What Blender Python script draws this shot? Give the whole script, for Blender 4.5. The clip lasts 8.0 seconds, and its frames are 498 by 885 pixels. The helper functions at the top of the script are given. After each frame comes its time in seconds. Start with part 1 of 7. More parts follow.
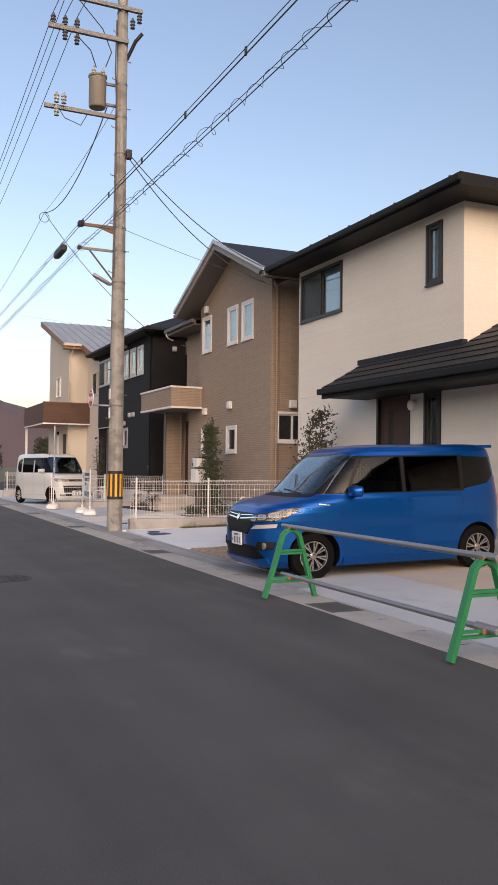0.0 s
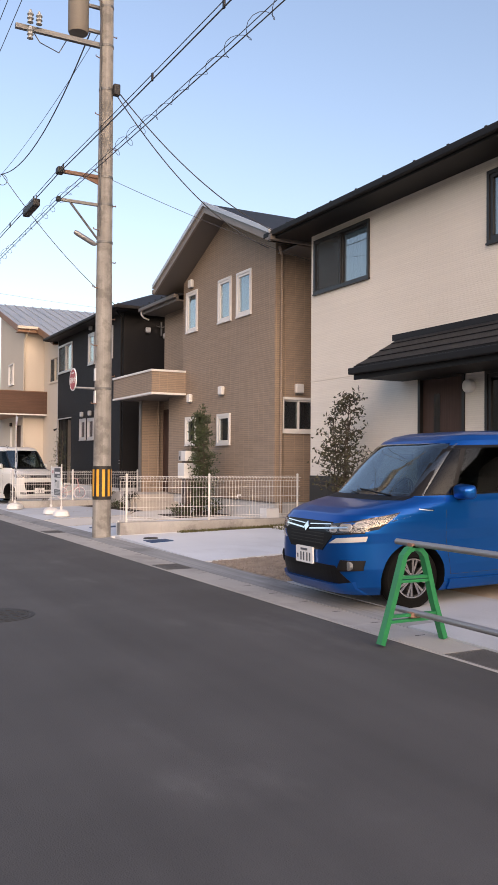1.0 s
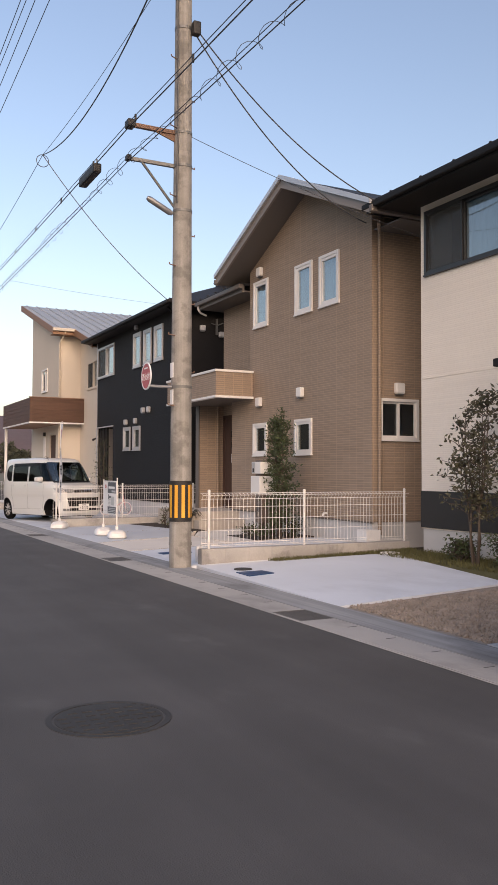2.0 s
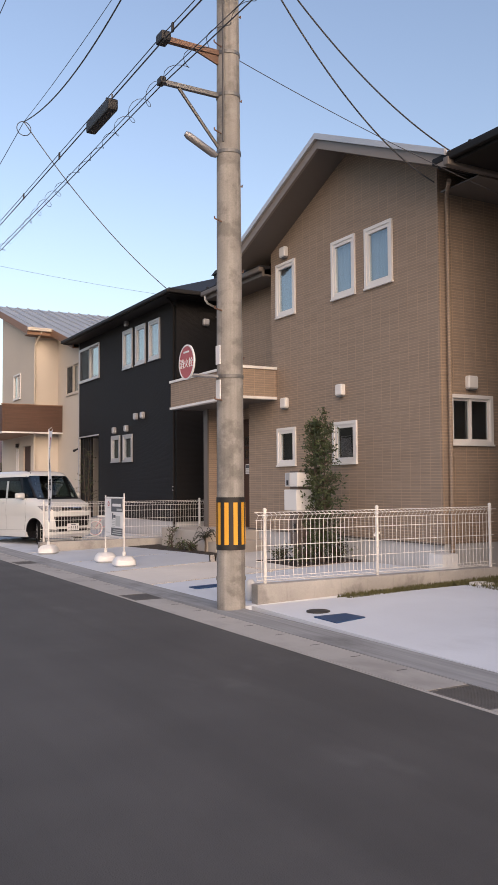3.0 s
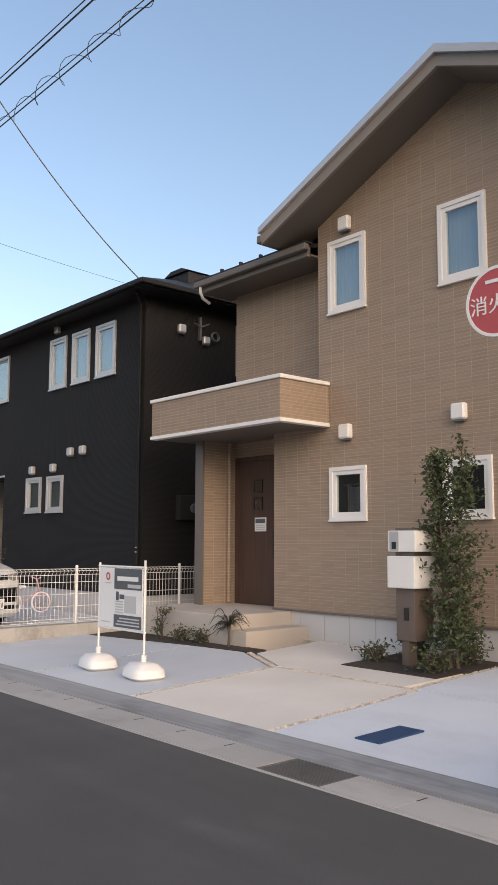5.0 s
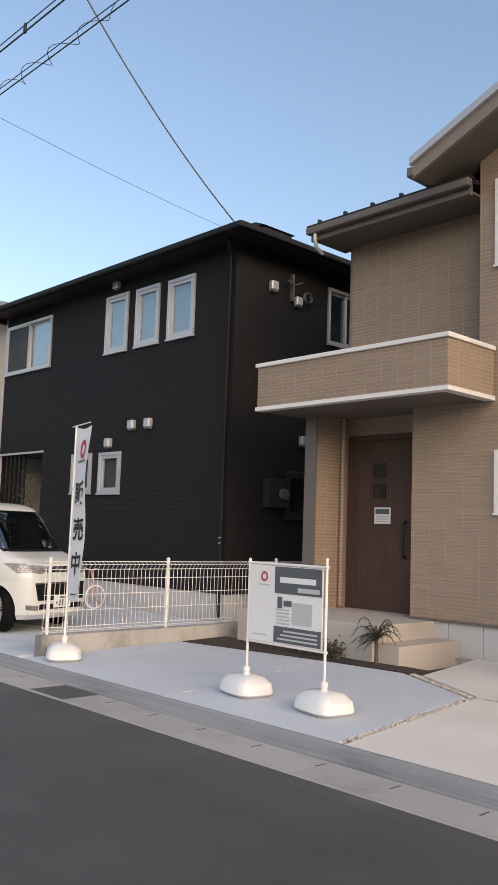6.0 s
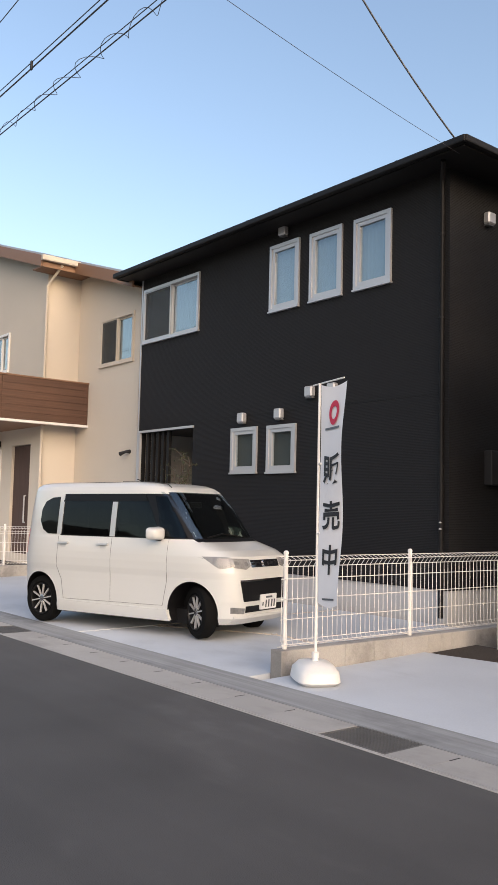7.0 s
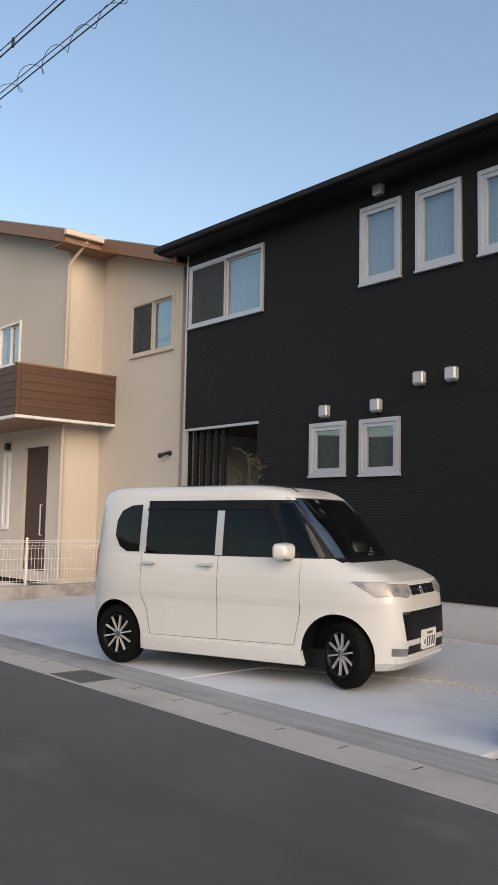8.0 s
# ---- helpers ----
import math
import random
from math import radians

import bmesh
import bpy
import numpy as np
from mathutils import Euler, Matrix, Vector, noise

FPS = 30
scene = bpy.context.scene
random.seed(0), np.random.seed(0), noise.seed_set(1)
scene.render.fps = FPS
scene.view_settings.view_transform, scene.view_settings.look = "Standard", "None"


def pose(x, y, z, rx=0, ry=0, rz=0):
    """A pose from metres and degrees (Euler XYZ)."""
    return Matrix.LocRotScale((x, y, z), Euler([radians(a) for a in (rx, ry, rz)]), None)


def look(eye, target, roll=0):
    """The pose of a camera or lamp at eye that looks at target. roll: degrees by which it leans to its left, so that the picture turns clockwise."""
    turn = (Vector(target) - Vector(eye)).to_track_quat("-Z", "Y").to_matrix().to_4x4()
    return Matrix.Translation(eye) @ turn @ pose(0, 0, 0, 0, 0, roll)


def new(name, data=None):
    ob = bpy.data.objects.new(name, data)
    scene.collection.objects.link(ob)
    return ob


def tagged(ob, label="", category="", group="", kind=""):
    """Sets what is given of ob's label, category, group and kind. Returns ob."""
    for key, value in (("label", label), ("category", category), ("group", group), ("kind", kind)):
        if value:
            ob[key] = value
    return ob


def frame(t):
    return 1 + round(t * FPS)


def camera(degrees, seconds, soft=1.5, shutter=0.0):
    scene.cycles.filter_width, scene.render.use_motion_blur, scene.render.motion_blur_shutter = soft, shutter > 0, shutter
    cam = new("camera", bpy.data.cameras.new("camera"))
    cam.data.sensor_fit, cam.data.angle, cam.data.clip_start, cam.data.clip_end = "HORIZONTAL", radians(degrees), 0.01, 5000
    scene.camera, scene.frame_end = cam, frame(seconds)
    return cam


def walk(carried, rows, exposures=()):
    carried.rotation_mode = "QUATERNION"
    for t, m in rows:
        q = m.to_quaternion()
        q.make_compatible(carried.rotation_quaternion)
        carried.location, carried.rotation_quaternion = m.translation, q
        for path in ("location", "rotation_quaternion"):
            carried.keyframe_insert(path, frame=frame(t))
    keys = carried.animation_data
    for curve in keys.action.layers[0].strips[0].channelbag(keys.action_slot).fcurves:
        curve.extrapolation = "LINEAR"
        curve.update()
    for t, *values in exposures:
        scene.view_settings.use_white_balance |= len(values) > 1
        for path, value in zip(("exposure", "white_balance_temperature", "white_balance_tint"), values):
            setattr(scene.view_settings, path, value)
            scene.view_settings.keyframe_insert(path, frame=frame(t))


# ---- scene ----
cam = camera(32.7, 8.0)
METRES, EYE, TILT, LEAN, TURN = 23.87, 1.4, 0.0, 0.0, -24.0
ROWS = [
    (0.0, 0.0, 0.0, 0.0, 0.02, 1.68, -0.68),
    (0.5, -0.0278, 0.0571, 0.0, -1.62, 1.18, -1.67),
    (1.0, -0.053, 0.1133, -0.0003, -3.91, 1.27, -0.4),
    (1.5, -0.0776, 0.1713, -0.0, -3.78, 1.48, 1.26),
    (2.0, -0.1026, 0.2291, 0.0011, -2.74, 1.98, -0.21),
    (3.5, -0.1736, 0.4093, 0.002, -7.55, 3.71, 0.56),
    (4.0, -0.1988, 0.4685, 0.0033, -9.93, 4.94, 0.03),
    (5.5, -0.2782, 0.6428, 0.0045, -19.41, 6.71, -0.7),
    (6.0, -0.3064, 0.6988, 0.0036, -19.34, 6.03, -1.98),
    (6.5, -0.3329, 0.7519, 0.0035, -15.79, 4.23, -1.72),
    (7.0, -0.3569, 0.8079, 0.0033, -14.89, 4.6, -1.33),
    (7.5, -0.3801, 0.8621, 0.0029, -14.24, 5.22, -1.09),
    (8.0, -0.4008, 0.9154, 0.0024, -17.32, 5.28, -1.08),
]
walk(cam, [(t, pose(0, 0, EYE, TILT, LEAN, TURN) @ pose(METRES * x, METRES * y, METRES * z, 90 + pitch, roll, yaw)) for t, x, y, z, yaw, pitch, roll in ROWS],
     exposures=[(0.0, 0.64, 6720, 20), (0.5, 0.79, 6750, 20), (1.0, 0.9, 6720, 21), (1.5, 0.9, 6820, 21), (2.0, 0.70, 6800, 21), (3.5, 0.73, 6600, 20), (4.0, 0.77, 6650, 20), (5.5, 0.88, 6520, 13), (6.0, 0.86, 6470, 13), (6.5, 1.03, 6620, 16), (7.0, 1.0, 6570, 14), (7.5, 0.9, 6570, 14), (8.0, 0.77, 6520, 13)])

# ---- light: clear sky just after sunset, warm glow low behind the camera ----
world = bpy.data.worlds.new("dusk_sky")
scene.world = world
world.use_nodes = True
wn = world.node_tree
sky = wn.nodes.new("ShaderNodeTexSky")
sky.sky_type = "NISHITA"
sky.sun_disc = False
sky.sun_elevation = radians(17)
sky.sun_rotation = radians(176)
sky.air_density, sky.dust_density, sky.ozone_density = 1.1, 2.2, 1.0
wn.nodes["Background"].inputs["Strength"].default_value = 0.15
wn.links.new(sky.outputs[0], wn.nodes["Background"].inputs["Color"])
sun_data = bpy.data.lights.new("sun", "SUN")
sun_data.energy, sun_data.angle, sun_data.color = 1.65, radians(60), (1.0, 0.77, 0.55)
sun = new("sun", sun_data)
sun.matrix_world = look((0, 0, 20), (11.0, 17, 13.5))

# ---- materials ----
def mat(name, color, rough=0.6, metal=0.0, vary=0.15, scale=6.0, fine=60.0, bump=0.02, spec=0.5, coat=0.0, local=False, rand=0.0):
    """Plain surface with stains at a large scale, grain at a small one and fine relief."""
    m = bpy.data.materials.new(name)
    m.use_nodes = True
    nt = m.node_tree
    b = nt.nodes["Principled BSDF"]
    b.inputs["Roughness"].default_value, b.inputs["Metallic"].default_value = rough, metal
    b.inputs["Specular IOR Level"].default_value, b.inputs["Coat Weight"].default_value = spec, coat
    b.inputs["Coat Roughness"].default_value = 0.03
    if local:
        pos = nt.nodes.new("ShaderNodeTexCoord").outputs["Object"]
    else:
        pos = nt.nodes.new("ShaderNodeNewGeometry").outputs["Position"]
    big, small = nt.nodes.new("ShaderNodeTexNoise"), nt.nodes.new("ShaderNodeTexNoise")
    big.inputs["Scale"].default_value, big.inputs["Detail"].default_value = scale * 0.25, 5
    small.inputs["Scale"].default_value, small.inputs["Detail"].default_value = fine, 3
    for n in (big, small):
        nt.links.new(pos, n.inputs["Vector"])
    add = nt.nodes.new("ShaderNodeMath")
    add.operation = "MULTIPLY_ADD"
    nt.links.new(small.outputs["Fac"], add.inputs[0])
    add.inputs[1].default_value = 0.5
    nt.links.new(big.outputs["Fac"], add.inputs[2])
    val = add.outputs[0]
    if rand:
        info = nt.nodes.new("ShaderNodeObjectInfo")
        more = nt.nodes.new("ShaderNodeMath")
        more.operation = "MULTIPLY_ADD"
        nt.links.new(info.outputs["Random"], more.inputs[0])
        more.inputs[1].default_value = rand
        nt.links.new(val, more.inputs[2])
        val = more.outputs[0]
    rng = nt.nodes.new("ShaderNodeMapRange")
    rng.inputs["From Min"].default_value, rng.inputs["From Max"].default_value = 0.35, 1.15 + rand
    rng.inputs["To Min"].default_value, rng.inputs["To Max"].default_value = 1 - vary, 1 + vary
    nt.links.new(val, rng.inputs["Value"])
    mul = nt.nodes.new("ShaderNodeVectorMath")
    mul.operation = "SCALE"
    mul.inputs[0].default_value = color
    nt.links.new(rng.outputs[0], mul.inputs["Scale"])
    nt.links.new(mul.outputs[0], b.inputs["Base Color"])
    if bump:
        bp = nt.nodes.new("ShaderNodeBump")
        bp.inputs["Strength"].default_value, bp.inputs["Distance"].default_value = 0.6, bump
        nt.links.new(small.outputs["Fac"], bp.inputs["Height"])
        nt.links.new(bp.outputs[0], b.inputs["Normal"])
    m["base"] = color
    return m


def siding(name, color, joint, row, length, gap, bump=0.004, rough=0.75, vary=0.06, spread=0.02, shift=0.5, spec=0.5):
    """Ribbed or tile-faced boards: rows of height row, cut at every length, with joints of width gap."""
    m = mat(name, color, rough, vary=vary, scale=2.5, fine=25, bump=0, spec=spec)
    nt = m.node_tree
    b = nt.nodes["Principled BSDF"]
    base = b.inputs["Base Color"].links[0].from_socket
    geo = nt.nodes.new("ShaderNodeNewGeometry")
    sep = nt.nodes.new("ShaderNodeSeparateXYZ")
    nt.links.new(geo.outputs["Position"], sep.inputs[0])
    u = nt.nodes.new("ShaderNodeMath")
    nt.links.new(sep.outputs["X"], u.inputs[0])
    nt.links.new(sep.outputs["Y"], u.inputs[1])
    com = nt.nodes.new("ShaderNodeCombineXYZ")
    nt.links.new(u.outputs[0], com.inputs["X"])
    nt.links.new(sep.outputs["Z"], com.inputs["Y"])
    br = nt.nodes.new("ShaderNodeTexBrick")
    br.inputs["Scale"].default_value = 1.0
    br.inputs["Brick Width"].default_value, br.inputs["Row Height"].default_value = length, row
    br.inputs["Mortar Size"].default_value, br.inputs["Mortar Smooth"].default_value = gap, 0.6
    br.inputs["Bias"].default_value = 0.0
    br.inputs["Color1"].default_value, br.inputs["Color2"].default_value = (1 - spread, 1 - spread, 1 - spread, 1), (1 + spread, 1 + spread, 1 + spread, 1)
    br.inputs["Mortar"].default_value = (*joint, 1)
    br.offset, br.offset_frequency = shift, 2
    nt.links.new(com.outputs[0], br.inputs["Vector"])
    mix = nt.nodes.new("ShaderNodeMix")
    mix.data_type, mix.blend_type = "RGBA", "MULTIPLY"
    mix.inputs["Factor"].default_value = 1.0
    nt.links.new(base, mix.inputs[6])
    nt.links.new(br.outputs["Color"], mix.inputs[7])
    nt.links.new(mix.outputs[2], b.inputs["Base Color"])
    bp = nt.nodes.new("ShaderNodeBump")
    bp.invert = True
    bp.inputs["Strength"].default_value, bp.inputs["Distance"].default_value = 0.9, bump
    nt.links.new(br.outputs["Fac"], bp.inputs["Height"])
    nt.links.new(bp.outputs[0], b.inputs["Normal"])
    return m


def glass(name, tint=(0.80, 0.88, 0.92), gloss=0.15, rough=0.02, graze=0.7):
    """Pane: see-through with a mirror-like face whose gloss grows towards grazing angles."""
    m = bpy.data.materials.new(name)
    m.use_nodes = True
    nt = m.node_tree
    nt.nodes.remove(nt.nodes["Principled BSDF"])
    tr, gl, lw, mx = (nt.nodes.new(k) for k in ("ShaderNodeBsdfTransparent", "ShaderNodeBsdfGlossy", "ShaderNodeLayerWeight", "ShaderNodeMixShader"))
    tr.inputs["Color"].default_value = (*tint, 1)
    gl.inputs["Roughness"].default_value = rough
    pw, ad = nt.nodes.new("ShaderNodeMath"), nt.nodes.new("ShaderNodeMath")
    pw.operation, ad.operation = "POWER", "MULTIPLY_ADD"
    nt.links.new(lw.outputs["Facing"], pw.inputs[0])
    pw.inputs[1].default_value = 3.5
    nt.links.new(pw.outputs[0], ad.inputs[0])
    ad.inputs[1].default_value, ad.inputs[2].default_value = graze, gloss
    nt.links.new(ad.outputs[0], mx.inputs[0])
    nt.links.new(tr.outputs[0], mx.inputs[1])
    nt.links.new(gl.outputs[0], mx.inputs[2])
    nt.links.new(mx.outputs[0], nt.nodes["Material Output"].inputs["Surface"])
    return m


def veil(name, color, cover):
    """Fine woven mesh: part thread, part open."""
    m = bpy.data.materials.new(name)
    m.use_nodes = True
    nt = m.node_tree
    b = nt.nodes["Principled BSDF"]
    b.inputs["Base Color"].default_value, b.inputs["Roughness"].default_value = (*color, 1), 0.8
    b.inputs["Alpha"].default_value = cover
    return m


def streaked(m, axis, scale, depth, amount=0.12):
    """Adds long fine streaks along one axis: broom marks, wood grain."""
    nt = m.node_tree
    b = nt.nodes["Principled BSDF"]
    geo = nt.nodes.new("ShaderNodeNewGeometry")
    mp = nt.nodes.new("ShaderNodeMapping")
    s = [scale] * 3
    s[axis] = scale * 0.02
    mp.inputs["Scale"].default_value = s
    nt.links.new(geo.outputs["Position"], mp.inputs["Vector"])
    n = nt.nodes.new("ShaderNodeTexNoise")
    n.inputs["Scale"].default_value, n.inputs["Detail"].default_value = 1.0, 4
    nt.links.new(mp.outputs[0], n.inputs["Vector"])
    rng = nt.nodes.new("ShaderNodeMapRange")
    rng.inputs["From Min"].default_value, rng.inputs["From Max"].default_value = 0.3, 0.7
    rng.inputs["To Min"].default_value, rng.inputs["To Max"].default_value = 1 - amount, 1 + amount
    nt.links.new(n.outputs["Fac"], rng.inputs["Value"])
    base = b.inputs["Base Color"].links[0].from_socket
    mul = nt.nodes.new("ShaderNodeVectorMath")
    mul.operation = "SCALE"
    nt.links.new(base, mul.inputs[0])
    nt.links.new(rng.outputs[0], mul.inputs["Scale"])
    nt.links.new(mul.outputs[0], b.inputs["Base Color"])
    bp = nt.nodes.new("ShaderNodeBump")
    bp.inputs["Strength"].default_value, bp.inputs["Distance"].default_value = 0.7, depth
    nt.links.new(n.outputs["Fac"], bp.inputs["Height"])
    if b.inputs["Normal"].links:
        nt.links.new(b.inputs["Normal"].links[0].from_socket, bp.inputs["Normal"])
    nt.links.new(bp.outputs[0], b.inputs["Normal"])
    return m


def blotched(m, scale, lo, hi, gain):
    """Adds soft uneven patches of wear or dust that multiply the base colour by gain."""
    nt = m.node_tree
    b = nt.nodes["Principled BSDF"]
    geo = nt.nodes.new("ShaderNodeNewGeometry")
    mp = nt.nodes.new("ShaderNodeMapping")
    mp.inputs["Scale"].default_value = (scale, scale * 0.55, scale)
    nt.links.new(geo.outputs["Position"], mp.inputs["Vector"])
    n = nt.nodes.new("ShaderNodeTexNoise")
    n.inputs["Scale"].default_value, n.inputs["Detail"].default_value, n.inputs["Roughness"].default_value = 1.0, 6, 0.62
    nt.links.new(mp.outputs[0], n.inputs["Vector"])
    rng = nt.nodes.new("ShaderNodeMapRange")
    rng.interpolation_type = "SMOOTHSTEP"
    rng.inputs["From Min"].default_value, rng.inputs["From Max"].default_value = lo, hi
    rng.inputs["To Min"].default_value, rng.inputs["To Max"].default_value = 1.0, gain
    nt.links.new(n.outputs["Fac"], rng.inputs["Value"])
    mul = nt.nodes.new("ShaderNodeVectorMath")
    mul.operation = "SCALE"
    nt.links.new(b.inputs["Base Color"].links[0].from_socket, mul.inputs[0])
    nt.links.new(rng.outputs[0], mul.inputs["Scale"])
    nt.links.new(mul.outputs[0], b.inputs["Base Color"])
    return m


M = {}
M["asphalt"] = blotched(streaked(streaked(mat("asphalt", (0.069, 0.067, 0.067), 0.85, vary=0.3, scale=3.2, fine=140, bump=0.006), 1, 2.6, 0.0005, 0.13), 1, 0.9, 0.0003, 0.12), 0.9, 0.56, 0.74, 1.5)
M["earth"] = mat("earth", (0.12, 0.11, 0.07), 0.95, vary=0.3, scale=1, fine=9, bump=0.03)
M["gutter"] = blotched(mat("gutter_concrete", (0.385, 0.375, 0.36), 0.85, vary=0.14, scale=7, fine=120, bump=0.002, rand=0.5), 1.6, 0.48, 0.68, 0.8)
M["apron"] = blotched(streaked(mat("broomed_concrete", (0.28, 0.288, 0.295), 0.9, vary=0.14, scale=5, fine=90, bump=0.002), 1, 26, 0.01, 0.16), 0.9, 0.5, 0.68, 0.6)
M["slab"] = blotched(mat("slab_concrete", (0.54, 0.575, 0.62), 0.8, vary=0.13, scale=3, fine=80, bump=0.0015), 0.7, 0.52, 0.7, 0.84)
M["slab_pale"] = blotched(mat("pale_slab_concrete", (0.66, 0.70, 0.755), 0.8, vary=0.1, scale=3, fine=80, bump=0.0015), 0.7, 0.52, 0.7, 0.88)
M["slab_grey"] = blotched(mat("grey_slab_concrete", (0.45, 0.475, 0.505), 0.8, vary=0.16, scale=3, fine=80, bump=0.0015), 0.9, 0.5, 0.68, 0.75)
M["slab_warm"] = mat("warm_slab_concrete", (0.70, 0.665, 0.615), 0.85, vary=0.18, scale=3, fine=80, bump=0.002)
M["slab_dirty"] = mat("dusty_concrete", (0.46, 0.40, 0.34), 0.9, vary=0.2, scale=3, fine=60, bump=0.003)
M["gravel"] = mat("gravel_stone", (0.27, 0.23, 0.195), 0.85, vary=0.35, scale=30, fine=90, bump=0.004)
M["joint_stone"] = mat("joint_stone", (0.50, 0.455, 0.405), 0.85, vary=0.5, scale=60, fine=120, bump=0.003)
M["porch"] = mat("porch_concrete", (0.47, 0.425, 0.375), 0.85, vary=0.16, scale=4, fine=80, bump=0.002)
M["soil"] = mat("dark_soil", (0.045, 0.035, 0.028), 0.95, vary=0.3, scale=20, fine=70, bump=0.02)
M["grass"] = mat("dry_grass", (0.11, 0.105, 0.04), 0.9, vary=0.35, scale=10, fine=90, bump=0.02)
M["block"] = blotched(mat("concrete_block", (0.40, 0.383, 0.362), 0.9, vary=0.32, scale=6, fine=90, bump=0.003), 2.0, 0.5, 0.66, 0.68)
M["footing"] = mat("footing_mortar", (0.52, 0.52, 0.52), 0.85, vary=0.08, scale=4, fine=80, bump=0.002)
M["tan"] = streaked(siding("tan_siding", (0.30, 0.230, 0.174), (1.62, 1.5, 1.34), 0.046, 0.232, 0.0042, 0.004, spread=0.06, shift=0.0), 1, 42, 0.0014, 0.07)
M["beige"] = siding("beige_siding", (0.81, 0.745, 0.655), (0.94, 0.94, 0.94), 0.032, 3.03, 0.0045, 0.0022)
M["dark"] = siding("charcoal_siding", (0.0155, 0.0143, 0.0145), (0.5, 0.5, 0.5), 0.021, 3.03, 0.0045, 0.004, rough=0.7, spec=0.28)
M["stucco"] = mat("cream_stucco", (0.60, 0.535, 0.45), 0.9, vary=0.07, scale=2, fine=70, bump=0.003)
M["trim"] = mat("white_trim", (0.78, 0.76, 0.73), 0.45, vary=0.05, scale=6, fine=60, bump=0)
M["silver"] = mat("silver_trim", (0.50, 0.50, 0.51), 0.38, metal=0.35, vary=0.05, scale=6, fine=60, bump=0)
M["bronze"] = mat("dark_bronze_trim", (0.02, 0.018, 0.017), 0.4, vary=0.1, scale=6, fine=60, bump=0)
M["slate"] = mat("dark_slate_roof", (0.017, 0.017, 0.019), 0.6, vary=0.25, scale=8, fine=70, bump=0.003, spec=0.3)
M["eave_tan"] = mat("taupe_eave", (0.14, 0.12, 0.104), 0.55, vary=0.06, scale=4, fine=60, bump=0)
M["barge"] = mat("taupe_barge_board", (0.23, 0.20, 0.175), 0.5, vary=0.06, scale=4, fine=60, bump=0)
M["eave_black"] = mat("black_eave", (0.012, 0.011, 0.011), 0.6, vary=0.1, scale=4, fine=60, bump=0, spec=0.25)
M["eave_brown"] = mat("brown_fascia", (0.24, 0.13, 0.075), 0.6, vary=0.1, scale=4, fine=60, bump=0)
M["metal_roof"] = mat("grey_metal_roof", (0.36, 0.38, 0.40), 0.45, metal=0.2, vary=0.06, scale=3, fine=40, bump=0)
M["wood"] = streaked(mat("brown_wood_cladding", (0.095, 0.046, 0.028), 0.6, vary=0.2, scale=6, fine=60, bump=0), 0, 40, 0.001, 0.22)
M["door"] = streaked(mat("dark_walnut_door", (0.082, 0.051, 0.041), 0.7, vary=0.12, scale=6, fine=60, bump=0, spec=0.25), 2, 60, 0.001, 0.2)
# near-black so the shade of an unlit room sits in the colour
M["room"] = mat("room_shade_black", (0.02, 0.02, 0.022), 0.9, vary=0.1, bump=0)
M["curtain"] = streaked(mat("white_curtain", (0.27, 0.33, 0.37), 0.9, vary=0.05, bump=0), 2, 30, 0.004, 0.05)
M["frost"] = mat("pale_blind", (0.10, 0.105, 0.10), 0.9, vary=0.1, bump=0)
M["glass"] = glass("window_glass", gloss=0.12)
M["fly_mesh"] = veil("fly_screen_mesh", (0.06, 0.062, 0.06), 0.5)
M["pole"] = blotched(streaked(mat("pole_concrete", (0.30, 0.285, 0.265), 0.9, vary=0.3, scale=14, fine=60, bump=0.002), 2, 16, 0.002, 0.2), 4.0, 0.46, 0.62, 0.68)
M["black"] = mat("black_rubber", (0.018, 0.017, 0.017), 0.6, vary=0.2, fine=80, bump=0)
M["yellow"] = mat("yellow_band", (0.72, 0.36, 0.03), 0.5, vary=0.1, fine=60, bump=0)
M["cable"] = mat("black_cable", (0.06, 0.06, 0.064), 0.5, vary=0.1, bump=0)
M["steel"] = mat("galvanised_steel", (0.17, 0.17, 0.17), 0.5, metal=0.5, vary=0.15, scale=12, fine=60, bump=0)
M["pipe"] = mat("zinc_pipe", (0.29, 0.29, 0.30), 0.42, metal=0.5, vary=0.15, scale=12, fine=60, bump=0)
M["rust"] = mat("rusty_steel", (0.20, 0.12, 0.085), 0.8, vary=0.3, scale=12, fine=60, bump=0.001)
M["iron"] = mat("cast_iron", (0.14, 0.135, 0.13), 0.7, metal=0.3, vary=0.25, scale=14, fine=90, bump=0.002)
M["iron_dark"] = mat("dark_cast_iron", (0.035, 0.034, 0.033), 0.75, vary=0.3, scale=14, fine=90, bump=0.002)
M["trafo"] = mat("transformer_grey", (0.21, 0.185, 0.155), 0.6, vary=0.15, scale=8, fine=50, bump=0)
M["ceramic"] = mat("glazed_insulator", (0.40, 0.41, 0.40), 0.25, vary=0.1, bump=0)
M["fence"] = mat("white_coated_wire", (0.78, 0.76, 0.73), 0.4, vary=0.04, bump=0)
M["red"] = mat("sign_red", (0.46, 0.08, 0.085), 0.45, vary=0.1, bump=0)
M["paper"] = mat("white_print", (0.78, 0.78, 0.78), 0.5, vary=0.03, bump=0)
M["ink"] = mat("grey_print", (0.10, 0.11, 0.125), 0.5, vary=0.05, bump=0)
M["pale_ink"] = mat("pale_print", (0.50, 0.52, 0.52), 0.5, vary=0.05, bump=0)
